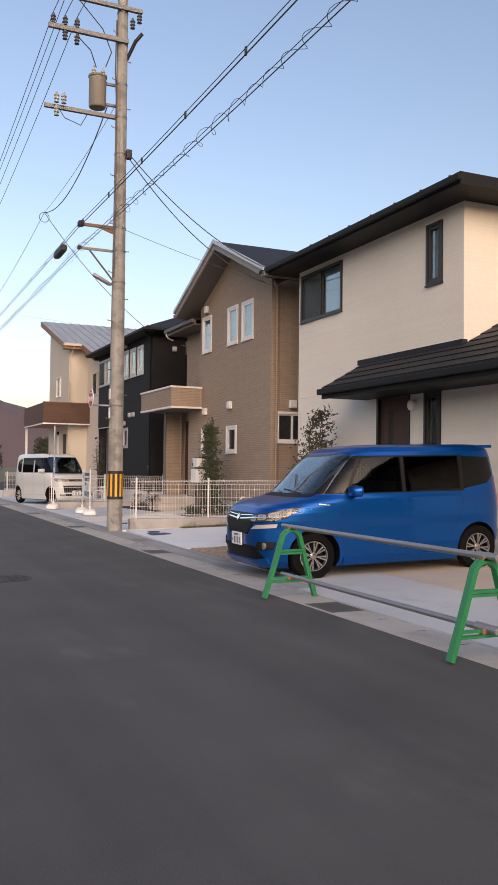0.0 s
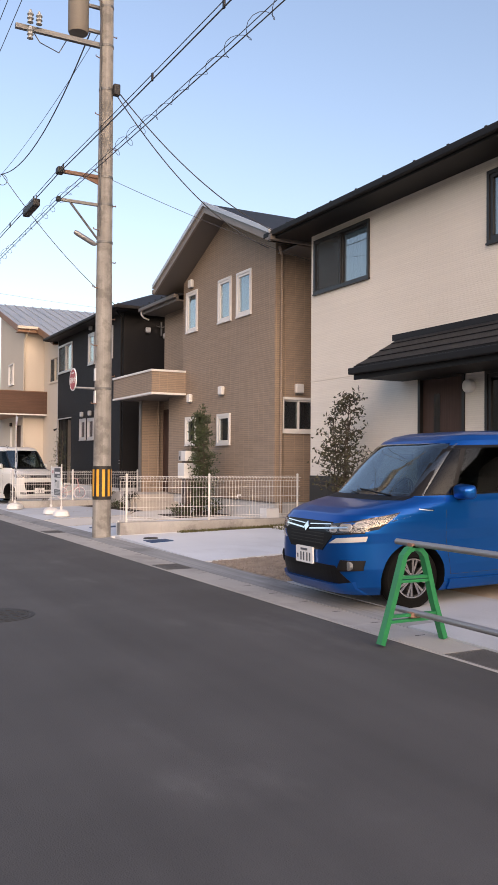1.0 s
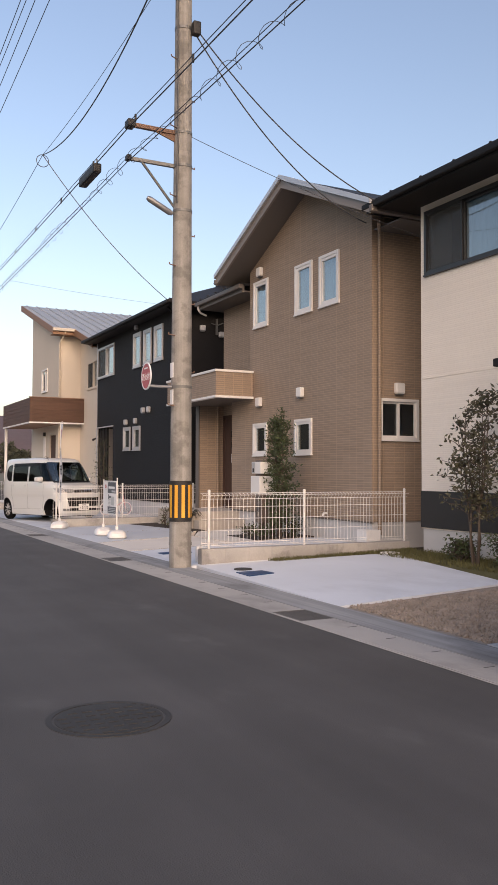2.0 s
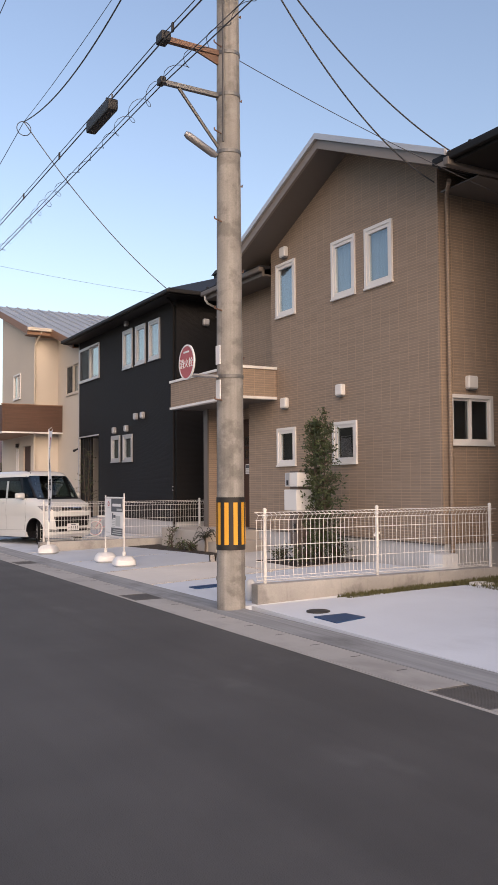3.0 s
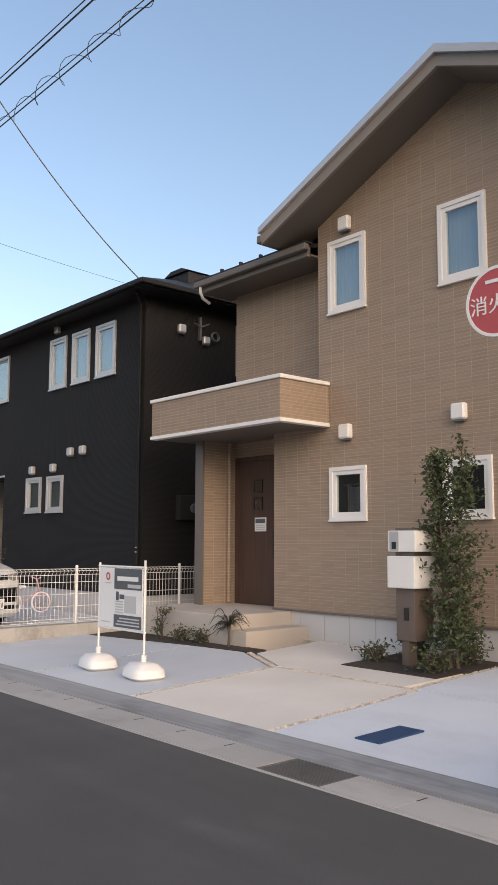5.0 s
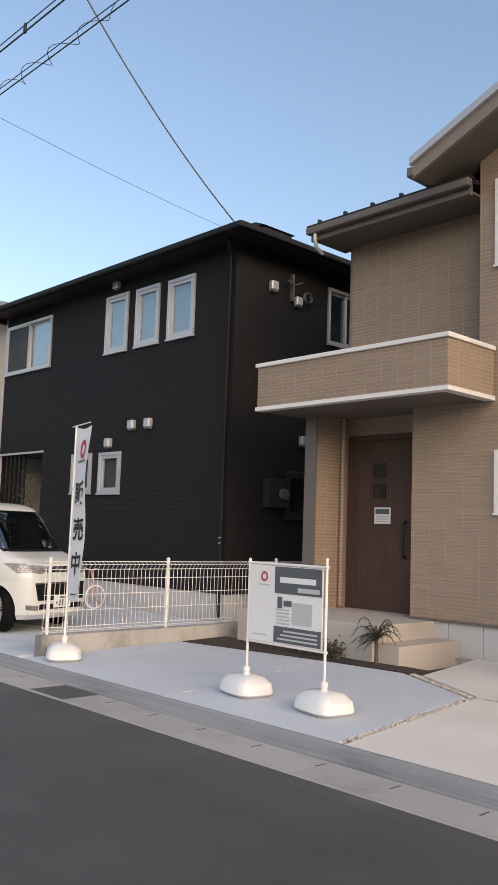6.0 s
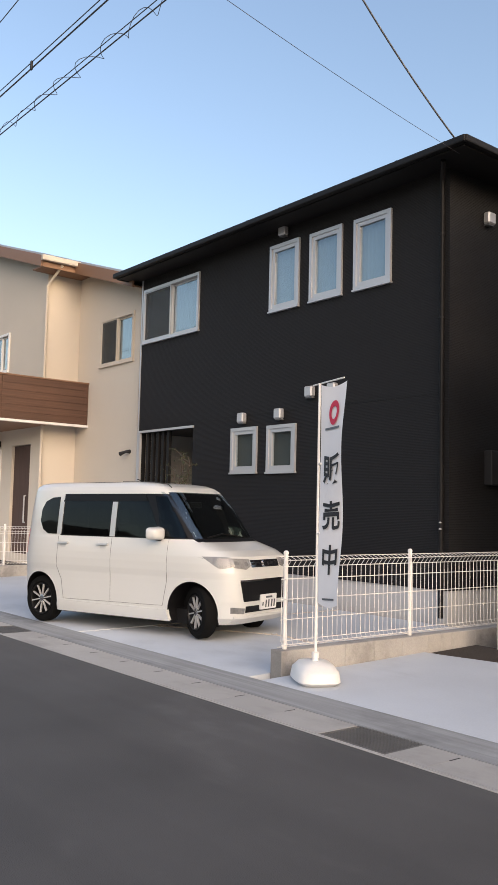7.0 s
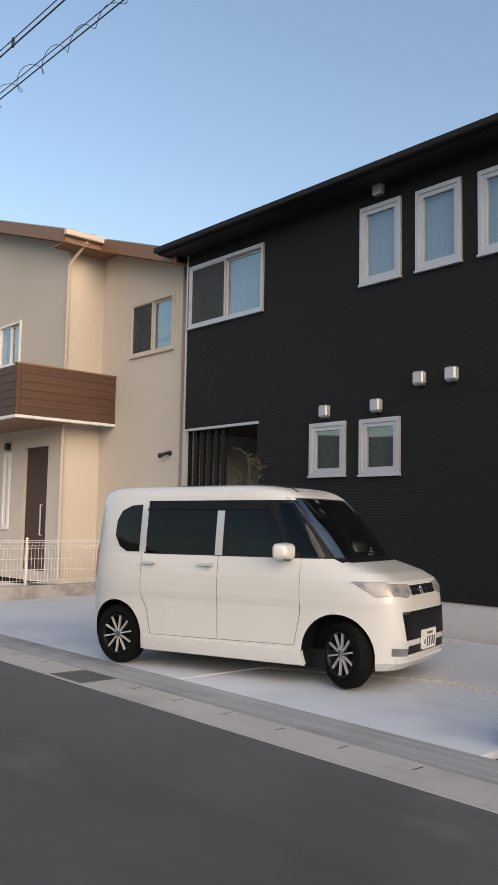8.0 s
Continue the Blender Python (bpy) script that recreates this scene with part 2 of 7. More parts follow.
M["plastic"] = mat("white_plastic", (0.76, 0.75, 0.73), 0.4, vary=0.05, scale=8, fine=40, bump=0)
M["green"] = mat("green_plastic", (0.014, 0.2, 0.068), 0.4, vary=0.12, scale=12, fine=60, bump=0)
M["brown_post"] = mat("brown_post_paint", (0.13, 0.10, 0.085), 0.5, vary=0.1, bump=0)
M["leaf"] = mat("evergreen_leaf", (0.055, 0.075, 0.028), 0.55, vary=0.35, scale=30, fine=30, bump=0)
M["leaf_olive"] = mat("olive_leaf", (0.066, 0.064, 0.034), 0.55, vary=0.35, scale=30, fine=30, bump=0)
M["leaf_dark"] = mat("dusky_leaf", (0.032, 0.034, 0.018), 0.6, vary=0.35, scale=30, fine=30, bump=0)
M["bark"] = mat("bark", (0.085, 0.065, 0.05), 0.9, vary=0.25, fine=80, bump=0.003)
M["hill"] = mat("far_hill_forest", (0.10, 0.075, 0.085), 1.0, vary=0.2, scale=0.05, fine=0.4, bump=0)
M["ridge"] = mat("dark_ridge_forest", (0.042, 0.046, 0.04), 1.0, vary=0.3, scale=0.05, fine=0.4, bump=0)
M["far_leaf"] = mat("far_tree_leaf", (0.05, 0.055, 0.035), 0.9, vary=0.3, scale=2, fine=12, bump=0)
M["blue_lid"] = mat("blue_lid", (0.012, 0.055, 0.15), 0.5, vary=0.1, bump=0)
M["pink"] = mat("pink_paint", (0.62, 0.33, 0.34), 0.4, vary=0.05, bump=0)

# ---- building helpers ----
WORLD_OF = {}


def thing(name, at, label, category, group="", rz=0.0):
    ob = new(name)
    ob.matrix_basis = pose(*at, 0, 0, rz)
    ob.empty_display_size = 0.2
    WORLD_OF[ob.name] = ob.matrix_basis.copy()
    return tagged(ob, label, category, group)


def smooth(me, angle=35):
    me.set_sharp_from_angle(angle=radians(angle))


def part(name, bm, material, parent=None, label="", soft=0, local=False):
    """Links a bmesh, given in world places (or the parent's own, if local), as one mesh object under parent."""
    me = bpy.data.meshes.new(name)
    if parent is not None and not local:
        bm.transform(WORLD_OF[parent.name].inverted())
    bmesh.ops.recalc_face_normals(bm, faces=bm.faces)
    for f in bm.faces:
        f.smooth = soft > 0
    bm.to_mesh(me)
    bm.free()
    if soft:
        smooth(me, soft)
    me.materials.append(material)
    ob = new(name, me)
    if parent is not None:
        ob.parent = parent
        WORLD_OF[ob.name] = WORLD_OF[parent.name]
    else:
        WORLD_OF[ob.name] = Matrix.Identity(4)
    if label:
        tagged(ob, label)
    return ob


def cube(bm, x0, x1, y0, y1, z0, z1, bevel=0.0):
    v = [bm.verts.new((x, y, z)) for x in (x0, x1) for y in (y0, y1) for z in (z0, z1)]
    fs = [bm.faces.new([v[i] for i in q]) for q in ((0, 1, 3, 2), (4, 6, 7, 5), (0, 4, 5, 1), (2, 3, 7, 6), (0, 2, 6, 4), (1, 5, 7, 3))]
    if bevel:
        es = list({e for f in fs for e in f.edges})
        bmesh.ops.bevel(bm, geom=es, offset=bevel, segments=2, affect="EDGES", profile=0.6)
    return bm


def B(*a, **k):
    return cube(bmesh.new(), *a, **k)


def prism(bm, pts, off):
    """Closed polygon pushed along off into a solid."""
    off = Vector(off)
    a = [bm.verts.new(p) for p in pts]
    b = [bm.verts.new(Vector(p) + off) for p in pts]
    bm.faces.new(a)
    bm.faces.new(b[::-1])
    n = len(pts)
    for i in range(n):
        bm.faces.new((a[i], b[i], b[(i + 1) % n], a[(i + 1) % n]))
    return bm


def tube(bm, pts, r, sides=6, cap=True):
    """Round bar through points; r a number or one radius a point."""
    pts = [Vector(p) for p in pts]
    rs = r if isinstance(r, (list, tuple)) else [r] * len(pts)
    rings = []
    up = None
    for i, p in enumerate(pts):
        d = (pts[min(i + 1, len(pts) - 1)] - pts[max(i - 1, 0)]).normalized()
        if up is None:
            up = d.orthogonal().normalized()
        up = (up - d * up.dot(d)).normalized()
        side = d.cross(up)
        rings.append([bm.verts.new(p + rs[i] * (math.cos(a) * up + math.sin(a) * side)) for a in (2 * math.pi * k / sides for k in range(sides))])
    for a, b in zip(rings, rings[1:]):
        for k in range(sides):
            bm.faces.new((a[k], a[(k + 1) % sides], b[(k + 1) % sides], b[k]))
    if cap and sides > 2:
        bm.faces.new(rings[0][::-1])
        bm.faces.new(rings[-1])
    return bm


def T(pts, r, sides=6):
    return tube(bmesh.new(), pts, r, sides)


def lathe(bm, prof, centre, axis="z", n=24):
    """Turns a profile of (radius, height) round an axis."""
    rings = []
    for r, h in prof:
        ring = []
        for k in range(n):
            a = 2 * math.pi * k / n
            c, s = r * math.cos(a), r * math.sin(a)
            p = {"z": (c, s, h), "y": (c, h, s), "x": (h, c, s)}[axis]
            ring.append(bm.verts.new(Vector(centre) + Vector(p)))
        rings.append(ring)
    for a, b in zip(rings, rings[1:]):
        for k in range(n):
            bm.faces.new((a[k], a[(k + 1) % n], b[(k + 1) % n], b[k]))
    if prof[0] != prof[-1]:
        for ring in (rings[0], rings[-1]):
            bm.faces.new(ring)
    return bm


def wall_plate(bm, m, u0, u1, v0, v1, thick, holes=()):
    """Wall in its own plane (u along, v up), with square openings right through; m(u, v, depth) gives the place."""
    us = sorted({u0, u1, *[h[0] for h in holes], *[h[1] for h in holes]})
    vs = sorted({v0, v1, *[h[2] for h in holes], *[h[3] for h in holes]})
    solid = lambda i, j: 0 <= i < len(us) - 1 and 0 <= j < len(vs) - 1 and not any(
        h[0] <= (us[i] + us[i + 1]) / 2 <= h[1] and h[2] <= (vs[j] + vs[j + 1]) / 2 <= h[3] for h in holes)
    vert = {}

    def V(i, j, d):
        if (i, j, d) not in vert:
            vert[i, j, d] = bm.verts.new(m(us[i], vs[j], d))
        return vert[i, j, d]

    for i in range(len(us) - 1):
        for j in range(len(vs) - 1):
            if not solid(i, j):
                continue
            q = ((i, j), (i + 1, j), (i + 1, j + 1), (i, j + 1))
            bm.faces.new([V(a, b, 0) for a, b in q])
            bm.faces.new([V(a, b, thick) for a, b in q[::-1]])
            for (da, db), (p, r) in zip(((0, -1), (1, 0), (0, 1), (-1, 0)), zip(q, q[1:] + q[:1])):
                if not solid(i + da, j + db):
                    bm.faces.new((V(*p, 0), V(*p, thick), V(*r, thick), V(*r, 0)))
    return bm


def faces_x(x):
    """A wall that faces the road: u is y, depth goes into the house."""
    return lambda u, v, d: (x + d, u, v)


def faces_y(y):
    """A wall that faces back along the road: u is x, depth goes ahead."""
    return lambda u, v, d: (u, y + d, v)


def plate(bm, m, u0, u1, v0, v1, d0, d1, bevel=0.0):
    v = [bm.verts.new(m(u, w, d)) for u in (u0, u1) for w in (v0, v1) for d in (d0, d1)]
    fs = [bm.faces.new([v[i] for i in q]) for q in ((0, 1, 3, 2), (4, 6, 7, 5), (0, 4, 5, 1), (2, 3, 7, 6), (0, 2, 6, 4), (1, 5, 7, 3))]
    if bevel:
        bmesh.ops.bevel(bm, geom=list({e for f in fs for e in f.edges}), offset=bevel, segments=1, affect="EDGES")
    return bm


def ring_frame(bm, m, u0, u1, v0, v1, w, d0, d1):
    plate(bm, m, u0, u0 + w, v0, v1, d0, d1)
    plate(bm, m, u1 - w, u1, v0, v1, d0, d1)
    plate(bm, m, u0 + w, u1 - w, v0, v0 + w, d0, d1)
    plate(bm, m, u0 + w, u1 - w, v1 - w, v1, d0, d1)
    return bm


def window(house, m, u0, u1, v0, v1, trim, kind="casement", cloth="curtain", label="", screen=False):
    """Window unit in an opening: frame, sash, pane, sill, and what hangs behind the pane."""
    f = part("window", ring_frame(bmesh.new(), m, u0, u1, v0, v1, 0.055, -0.035, 0.07), trim, house, label)
    part("window_sill", plate(bmesh.new(), m, u0 - 0.01, u1 + 0.01, v0 - 0.014, v0 + 0.012, -0.05, 0.02), trim, f)
    if kind == "slide":
        c = (u0 + u1) / 2
        for a, b, d in ((u0 + 0.05, c + 0.025, 0.035), (c - 0.025, u1 - 0.05, 0.0)):
            part("sash", ring_frame(bmesh.new(), m, a, b, v0 + 0.05, v1 - 0.05, 0.042, d, d + 0.03), trim, f)
            part("pane", plate(bmesh.new(), m, a + 0.04, b - 0.04, v0 + 0.09, v1 - 0.09, d + 0.012, d + 0.018), M["glass"], f).visible_shadow = False
    else:
        part("sash", ring_frame(bmesh.new(), m, u0 + 0.052, u1 - 0.052, v0 + 0.052, v1 - 0.052, 0.06, -0.018, 0.04), trim, f)
        part("pane", plate(bmesh.new(), m, u0 + 0.11, u1 - 0.11, v0 + 0.11, v1 - 0.11, 0.008, 0.014), M["glass"], f).visible_shadow = False
    if screen:
        c = (u0 + u1) / 2
        sc = part("fly_screen", ring_frame(bmesh.new(), m, c - 0.01, u1 - 0.05, v0 + 0.05, v1 - 0.05, 0.025, -0.022, -0.008), trim, f)
        part("screen_mesh", plate(bmesh.new(), m, c + 0.015, u1 - 0.075, v0 + 0.075, v1 - 0.075, -0.016, -0.0145), M["fly_mesh"], sc)
    if cloth == "curtain":
        bm = bmesh.new()
        n = 28
        end = (u0 + u1) / 2 if kind == "slide" else u1 - 0.06
        pts = [(u0 + 0.06 + (end - u0 - 0.06) * k / n, 0.085 + 0.007 * math.sin(k * 1.9)) for k in range(n + 1)]
        rows = [[bm.verts.new(m(u, v, d)) for u, d in pts] for v in (v0 + 0.03, v1 - 0.03)]
        for k in range(n):
            bm.faces.new((rows[0][k], rows[0][k + 1], rows[1][k + 1], rows[1][k]))
        part("curtain", bm, M["curtain"], f, soft=60)
    if cloth == "blind":
        part("blind", plate(bmesh.new(), m, u0 + 0.06, u1 - 0.06, v0 + 0.05, v1 - 0.05, 0.08, 0.085), M["frost"], f)
    # shallow added box, coloured near-black in place of a room's shade
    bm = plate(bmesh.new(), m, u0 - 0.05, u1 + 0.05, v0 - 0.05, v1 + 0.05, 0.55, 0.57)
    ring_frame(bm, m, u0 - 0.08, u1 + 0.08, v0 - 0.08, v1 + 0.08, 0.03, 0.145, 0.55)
    part("room_shade_box", bm, M["room"], f)
    return f


def vent_hood(house, m, u, v, s=0.2, material=None):
    bm = bmesh.new()
    plate(bm, m, u - s / 2, u + s / 2, v - s * 0.45, v + s * 0.55, -0.1, 0.0, bevel=0.018)
    f = part("vent_hood", bm, material or M["trim"], house, soft=30)
    part("vent_slot", plate(bmesh.new(), m, u - s * 0.38, u + s * 0.38, v - s * 0.56, v - s * 0.45, -0.075, 0.0), M["steel"], f)


# ---- ground, road, gutter, forecourts ----
LOT = lambda x: 0.03 + 0.026 * (x - 4.93)


def sheet(name, pts, z, thick, material, kind="structure", parent=None, label="", cat=""):
    """Flat piece of paving; z a height or a rule by x."""
    h = z if callable(z) else (lambda x: z)
    bm = prism(bmesh.new(), [(x, y, h(x)) for x, y in pts], (0, 0, -thick))
    ob = part(name, bm, material, parent)
    if parent is None:
        tagged(ob, label, cat, kind=kind)
    return ob


bm = bmesh.new()
bmesh.ops.create_grid(bm, x_segments=60, y_segments=60, size=1500)
tagged(part("ground", bm, M["earth"]), "flat earth reaching the horizon", "ground", kind="structure")
bpy.data.objects["ground"].location.z = -0.12
sheet("road", [(-5.2, -30), (4.075, -30), (4.075, 70), (-5.2, 70)], 0.0, 0.1, M["asphalt"], label="dark grey asphalt road with a worn even surface", cat="road")
tagged(part("gutter_bed", B(4.075, 4.50, -30, 70, -0.12, -0.012), M["iron_dark"]), "concrete gutter under its covers", "gutter", kind="structure")
sheet("pavement_apron", [(4.49, 8.7), (4.85, 8.7), (4.85, 70), (4.49, 70)], lambda x: 0.006 + 0.055 * (x - 4.49), 0.12, M["apron"], label="broom-finished concrete apron strip along the gutter", cat="pavement")
sheet("ground_fill", [(4.85, -30), (40, -30), (40, 70), (4.85, 70)], lambda x: LOT(min(x, 20)) - 0.05, 0.1, M["soil"], label="bare soil under the forecourts", cat="ground")

# ---- houses ----
def hip_roof(house, x0, x1, y0, y1, z, slope, material, fascia, thick=0.14):
    """Hip roof over an eave rectangle, ridge along the longer side, with fascia board and closed soffit."""
    w = min(x1 - x0, y1 - y0) / 2
    h = w * slope
    cx, cy = (x0 + x1) / 2, (y0 + y1) / 2
    if x1 - x0 > y1 - y0:
        r = [(x0 + w, cy, z + h), (x1 - w, cy, z + h)]
    else:
        r = [(cx, y0 + w, z + h), (cx, y1 - w, z + h)]
    c = [(x0, y0, z), (x1, y0, z), (x1, y1, z), (x0, y1, z)]
    bm = bmesh.new()
    v = [bm.verts.new(p) for p in c + r]
    if x1 - x0 > y1 - y0:
        qs = ((0, 1, 5, 4), (1, 2, 5), (2, 3, 4, 5), (3, 0, 4))
    else:
        qs = ((0, 1, 4), (1, 2, 5, 4), (2, 3, 5), (3, 0, 4, 5))
    for q in qs:
        bm.faces.new([v[i] for i in q])
    bm.faces.new([v[i] for i in (3, 2, 1, 0)])
    roof = part("roof", bm, material, house)
    part("fascia", ring_frame(bmesh.new(), lambda u, w_, d: (u, w_, z - thick + d), x0 - 0.02, x1 + 0.02, y0 - 0.02, y1 + 0.02, 0.04, 0, thick - 0.004), fascia, house)
    part("soffit", B(x0 + 0.03, x1 - 0.03, y0 + 0.03, y1 - 0.03, z - thick + 0.01, z - thick + 0.03), fascia, house)
    return roof


def tile_courses(roof, p0, p1, up, n, material, name="roof_course"):
    """Overlapping courses laid up a roof slope between the eave line p0-p1 and the eave shifted by up."""
    p0, p1, up = Vector(p0), Vector(p1), Vector(up)
    nrm = (p1 - p0).cross(up).normalized()
    if nrm.z < 0:
        nrm = -nrm
    for k in range(n):
        a, b = up * (k / n), up * ((k + 1.08) / n)
        bm = bmesh.new()
        q = [p0 + a, p1 + a, p1 + b, p0 + b]
        lo = [v + nrm * 0.004 for v in q]
        hi = [q[0] + nrm * 0.03, q[1] + nrm * 0.03, q[2] + nrm * 0.012, q[3] + nrm * 0.012]
        va, vb = [bm.verts.new(v) for v in lo], [bm.verts.new(v) for v in hi]
        bm.faces.new(va[::-1])
        bm.faces.new(vb)
        for i in range(4):
            bm.faces.new((va[i], va[(i + 1) % 4], vb[(i + 1) % 4], vb[i]))
        part(name, bm, material, roof)


def downpipe(house, x, y, z0, z1, material, elbow=None):
    pts = [(x, y, z0), (x, y, z1)] + ([elbow] if elbow else [])
    p = part("downpipe", T(pts, 0.032, 10), material, house, soft=50)
    z = z0 + 0.5
    while z < z1 - 0.2:
        part("pipe_bracket", lathe(bmesh.new(), [(0.04, -0.012), (0.04, 0.012)], (x, y, z), n=10), material, p)
        z += 1.1


# -- tan house: gable front, balcony over the porch --
tan = thing("house", (11.5, 22.4, 0.1), "brown-taupe two-storey house with tile-pattern siding and gable front", "house", "houses along the road")
X = 8.88
fx, fy = faces_x(X), faces_y(18.70)
TANW = [(22.70, 23.40, 4.72, 5.79), (20.78, 21.48, 4.715, 5.765), (19.77, 20.50, 4.715, 5.75), (22.73, 23.40, 1.79, 2.53), (20.79, 21.49, 1.78, 2.525)]
bm = bmesh.new()
wall_plate(bm, fx, 18.70, 23.62, 0.52, 5.85, 0.14, TANW)
prism(bm, [(X, 18.70, 5.85), (X, 23.62, 5.85), (X, 23.62, 6.18), (X, 21.0, 7.27), (X, 18.70, 6.24)], (0.14, 0, 0))
part("wall", bm, M["tan"], tan, "front wall of taupe tile-pattern siding")
part("wall", wall_plate(bmesh.new(), fx, 23.62, 24.57, 0.52, 3.14, 0.14), M["tan"], tan)
part("wall", wall_plate(bmesh.new(), fy, X + 0.14, 15.0, 0.52, 6.22, 0.14, [(8.98 + 0.06, 9.92, 2.01, 2.78)]), M["tan"], tan)
part("wall", B(9.3, 9.44, 23.62, 25.96, 3.14, 5.75), M["tan"], tan)
part("wall", B(9.3, 9.44, 24.57, 25.96, 2.87, 3.138), M["tan"], tan)
part("wall", B(9.44, 15.0, 25.98, 26.12, 0.5, 5.75), M["tan"], tan)
part("wall", B(9.02, 9.30, 24.43, 24.57, 0.52, 3.14), M["tan"], tan)
part("wall", B(9.02, 15.0, 23.48, 23.62, 3.14, 6.2), M["tan"], tan)
part("porch_wall", B(8.63, 9.3, 25.96, 26.14, 0.5, 3.14), M["tan"], tan, "porch side wall in taupe siding")
part("porch_post_trim", B(8.60, 8.63, 25.95, 26.15, 0.5, 3.14), M["eave_tan"], tan)
for i, (a, b, c, d) in enumerate(TANW):
    window(tan, fx, a, b, c, d, M["trim"], cloth="curtain" if c > 3 else "")
window(tan, fy, 9.04, 9.92, 2.01, 2.78, M["trim"], "slide", cloth="")
for u, v in ((23.05, 5.97), (23.07, 3.0), (21.21, 3.07)):
    vent_hood(tan, fx, u, v)
vent_hood(tan, fy, 9.46, 2.96)
fo = part("foundation", B(8.90, 9.02, 18.72, 24.56, -0.1, 0.52), M["footing"], tan, "grey mortar footing")
part("foundation", B(9.02, 15.0, 18.72, 18.84, -0.1, 0.52), M["footing"], tan)
y = 18.9
while y < 24.5:
    part("footing_panel", B(8.885, 8.90, y + 0.004, min(y + 0.46, 24.55), 0.05, 0.5), M["footing"], fo)
    y += 0.465
part("drip_edge", B(8.845, 8.90, 18.69, 24.57, 0.505, 0.53), M["eave_tan"], tan)
# gable roof: two slopes along x
pk, ez, ey0, ey1 = (21.0, 7.44), 6.05, 17.85, 24.14
bm = bmesh.new()
for ey in (ey0, ey1):
    e0, e1 = (8.28, ey, ez), (8.28, pk[0], pk[1])
    prism(bm, [e0, e1, (8.28, pk[0], pk[1] - 0.10), (8.28, ey, ez - 0.10)], (7.2, 0, 0))
groof = part("roof", bm, M["slate"], tan, "dark slate gable roof")
for ey, s in ((ey0, 1), (ey1, -1)):
    bm = prism(bmesh.new(), [(8.25, ey - 0.03 * s, ez - 0.22), (8.25, ey - 0.03 * s, ez - 0.02), (8.25, pk[0], pk[1] - 0.008), (8.25, pk[0], pk[1] - 0.22)], (0.05, 0, 0))
    part("barge_board", bm, M["barge"], groof, "taupe barge board")
    bm = prism(bmesh.new(), [(8.20, ey - 0.05 * s, ez - 0.06), (8.20, ey - 0.05 * s, ez + 0.03), (8.20, pk[0], pk[1] + 0.045), (8.20, pk[0], pk[1] - 0.06)], (0.06, 0, 0))
    part("verge_trim", bm, M["silver"], groof)
    bm = prism(bmesh.new(), [(8.30, ey, ez - 0.2), (8.30, ey, ez - 0.17), (8.30, pk[0], pk[1] - 0.17), (8.30, pk[0], pk[1] - 0.2)], (0.72, 0, 0))
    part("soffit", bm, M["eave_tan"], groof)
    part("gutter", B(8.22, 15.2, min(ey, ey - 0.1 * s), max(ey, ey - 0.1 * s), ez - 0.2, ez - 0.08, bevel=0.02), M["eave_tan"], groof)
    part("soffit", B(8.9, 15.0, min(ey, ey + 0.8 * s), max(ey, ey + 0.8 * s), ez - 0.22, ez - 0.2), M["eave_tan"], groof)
# lower side roof over the recessed part
bm = prism(bmesh.new(), [(8.72, 23.64, 5.82), (8.72, 26.2, 5.82), (12.0, 26.2, 6.6), (12.0, 23.62, 6.6)], (0, 0, -0.06))
sroof = part("roof", bm, M["slate"], tan, "low dark side roof over the recessed wall")
part("fascia", B(8.68, 8.74, 23.64, 26.22, 5.62, 5.80), M["eave_tan"], sroof)
part("fascia", prism(bmesh.new(), [(8.74, 26.2, 5.62), (8.74, 26.2, 5.8), (12, 26.2, 6.58), (12, 26.2, 6.4)], (0, 0.03, 0)), M["eave_tan"], sroof)
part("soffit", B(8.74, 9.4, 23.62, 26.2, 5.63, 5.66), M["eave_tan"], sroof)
part("gutter", B(8.58, 8.68, 23.60, 26.24, 5.70, 5.80, bevel=0.02), M["eave_tan"], sroof)
part("gutter_edge", B(8.60, 8.74, 23.60, 26.24, 5.803, 5.83), M["slate"], sroof, "dark roof edge")
part("downpipe", T([(8.63, 26.1, 5.72), (8.63, 26.1, 5.62), (8.72, 26.16, 5.55), (8.9, 26.2, 5.5)], 0.026, 10), M["trim"], sroof, "white downpipe elbow", soft=50)
for k in range(5):
    part("snow_guard", B(8.64, 8.69, 24.15 + 0.47 * k, 24.19 + 0.47 * k, 5.82, 5.895), M["black"], sroof)
# balcony
balc = part("balcony", B(7.92, 8.02, 23.42, 26.42, 3.16, 3.70), M["tan"], tan, "balcony parapet clad in taupe siding with white capping")
part("side_panel", B(8.02, 8.87, 23.42, 23.52, 3.16, 3.70), M["tan"], balc)
part("side_panel", B(8.02, 9.3, 26.32, 26.42, 3.16, 3.70), M["tan"], balc)
part("balcony_floor", B(8.03, 9.3, 23.53, 26.31, 3.15, 3.22), M["eave_tan"], balc)
bm = bmesh.new()
cube(bm, 7.89, 8.05, 23.39, 26.45, 3.70, 3.755, bevel=0.008)
cube(bm, 8.05, 8.87, 23.39, 23.55, 3.70, 3.755, bevel=0.008)
cube(bm, 8.05, 9.3, 26.29, 26.45, 3.70, 3.755, bevel=0.008)
part("capping", bm, M["trim"], balc, "white capping")
bm = bmesh.new()
cube(bm, 7.90, 8.03, 23.40, 26.44, 3.11, 3.16)
cube(bm, 8.03, 8.87, 23.40, 23.53, 3.11, 3.16)
part("lower_trim", bm, M["trim"], balc)
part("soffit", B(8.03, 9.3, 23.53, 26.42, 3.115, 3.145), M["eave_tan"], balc)
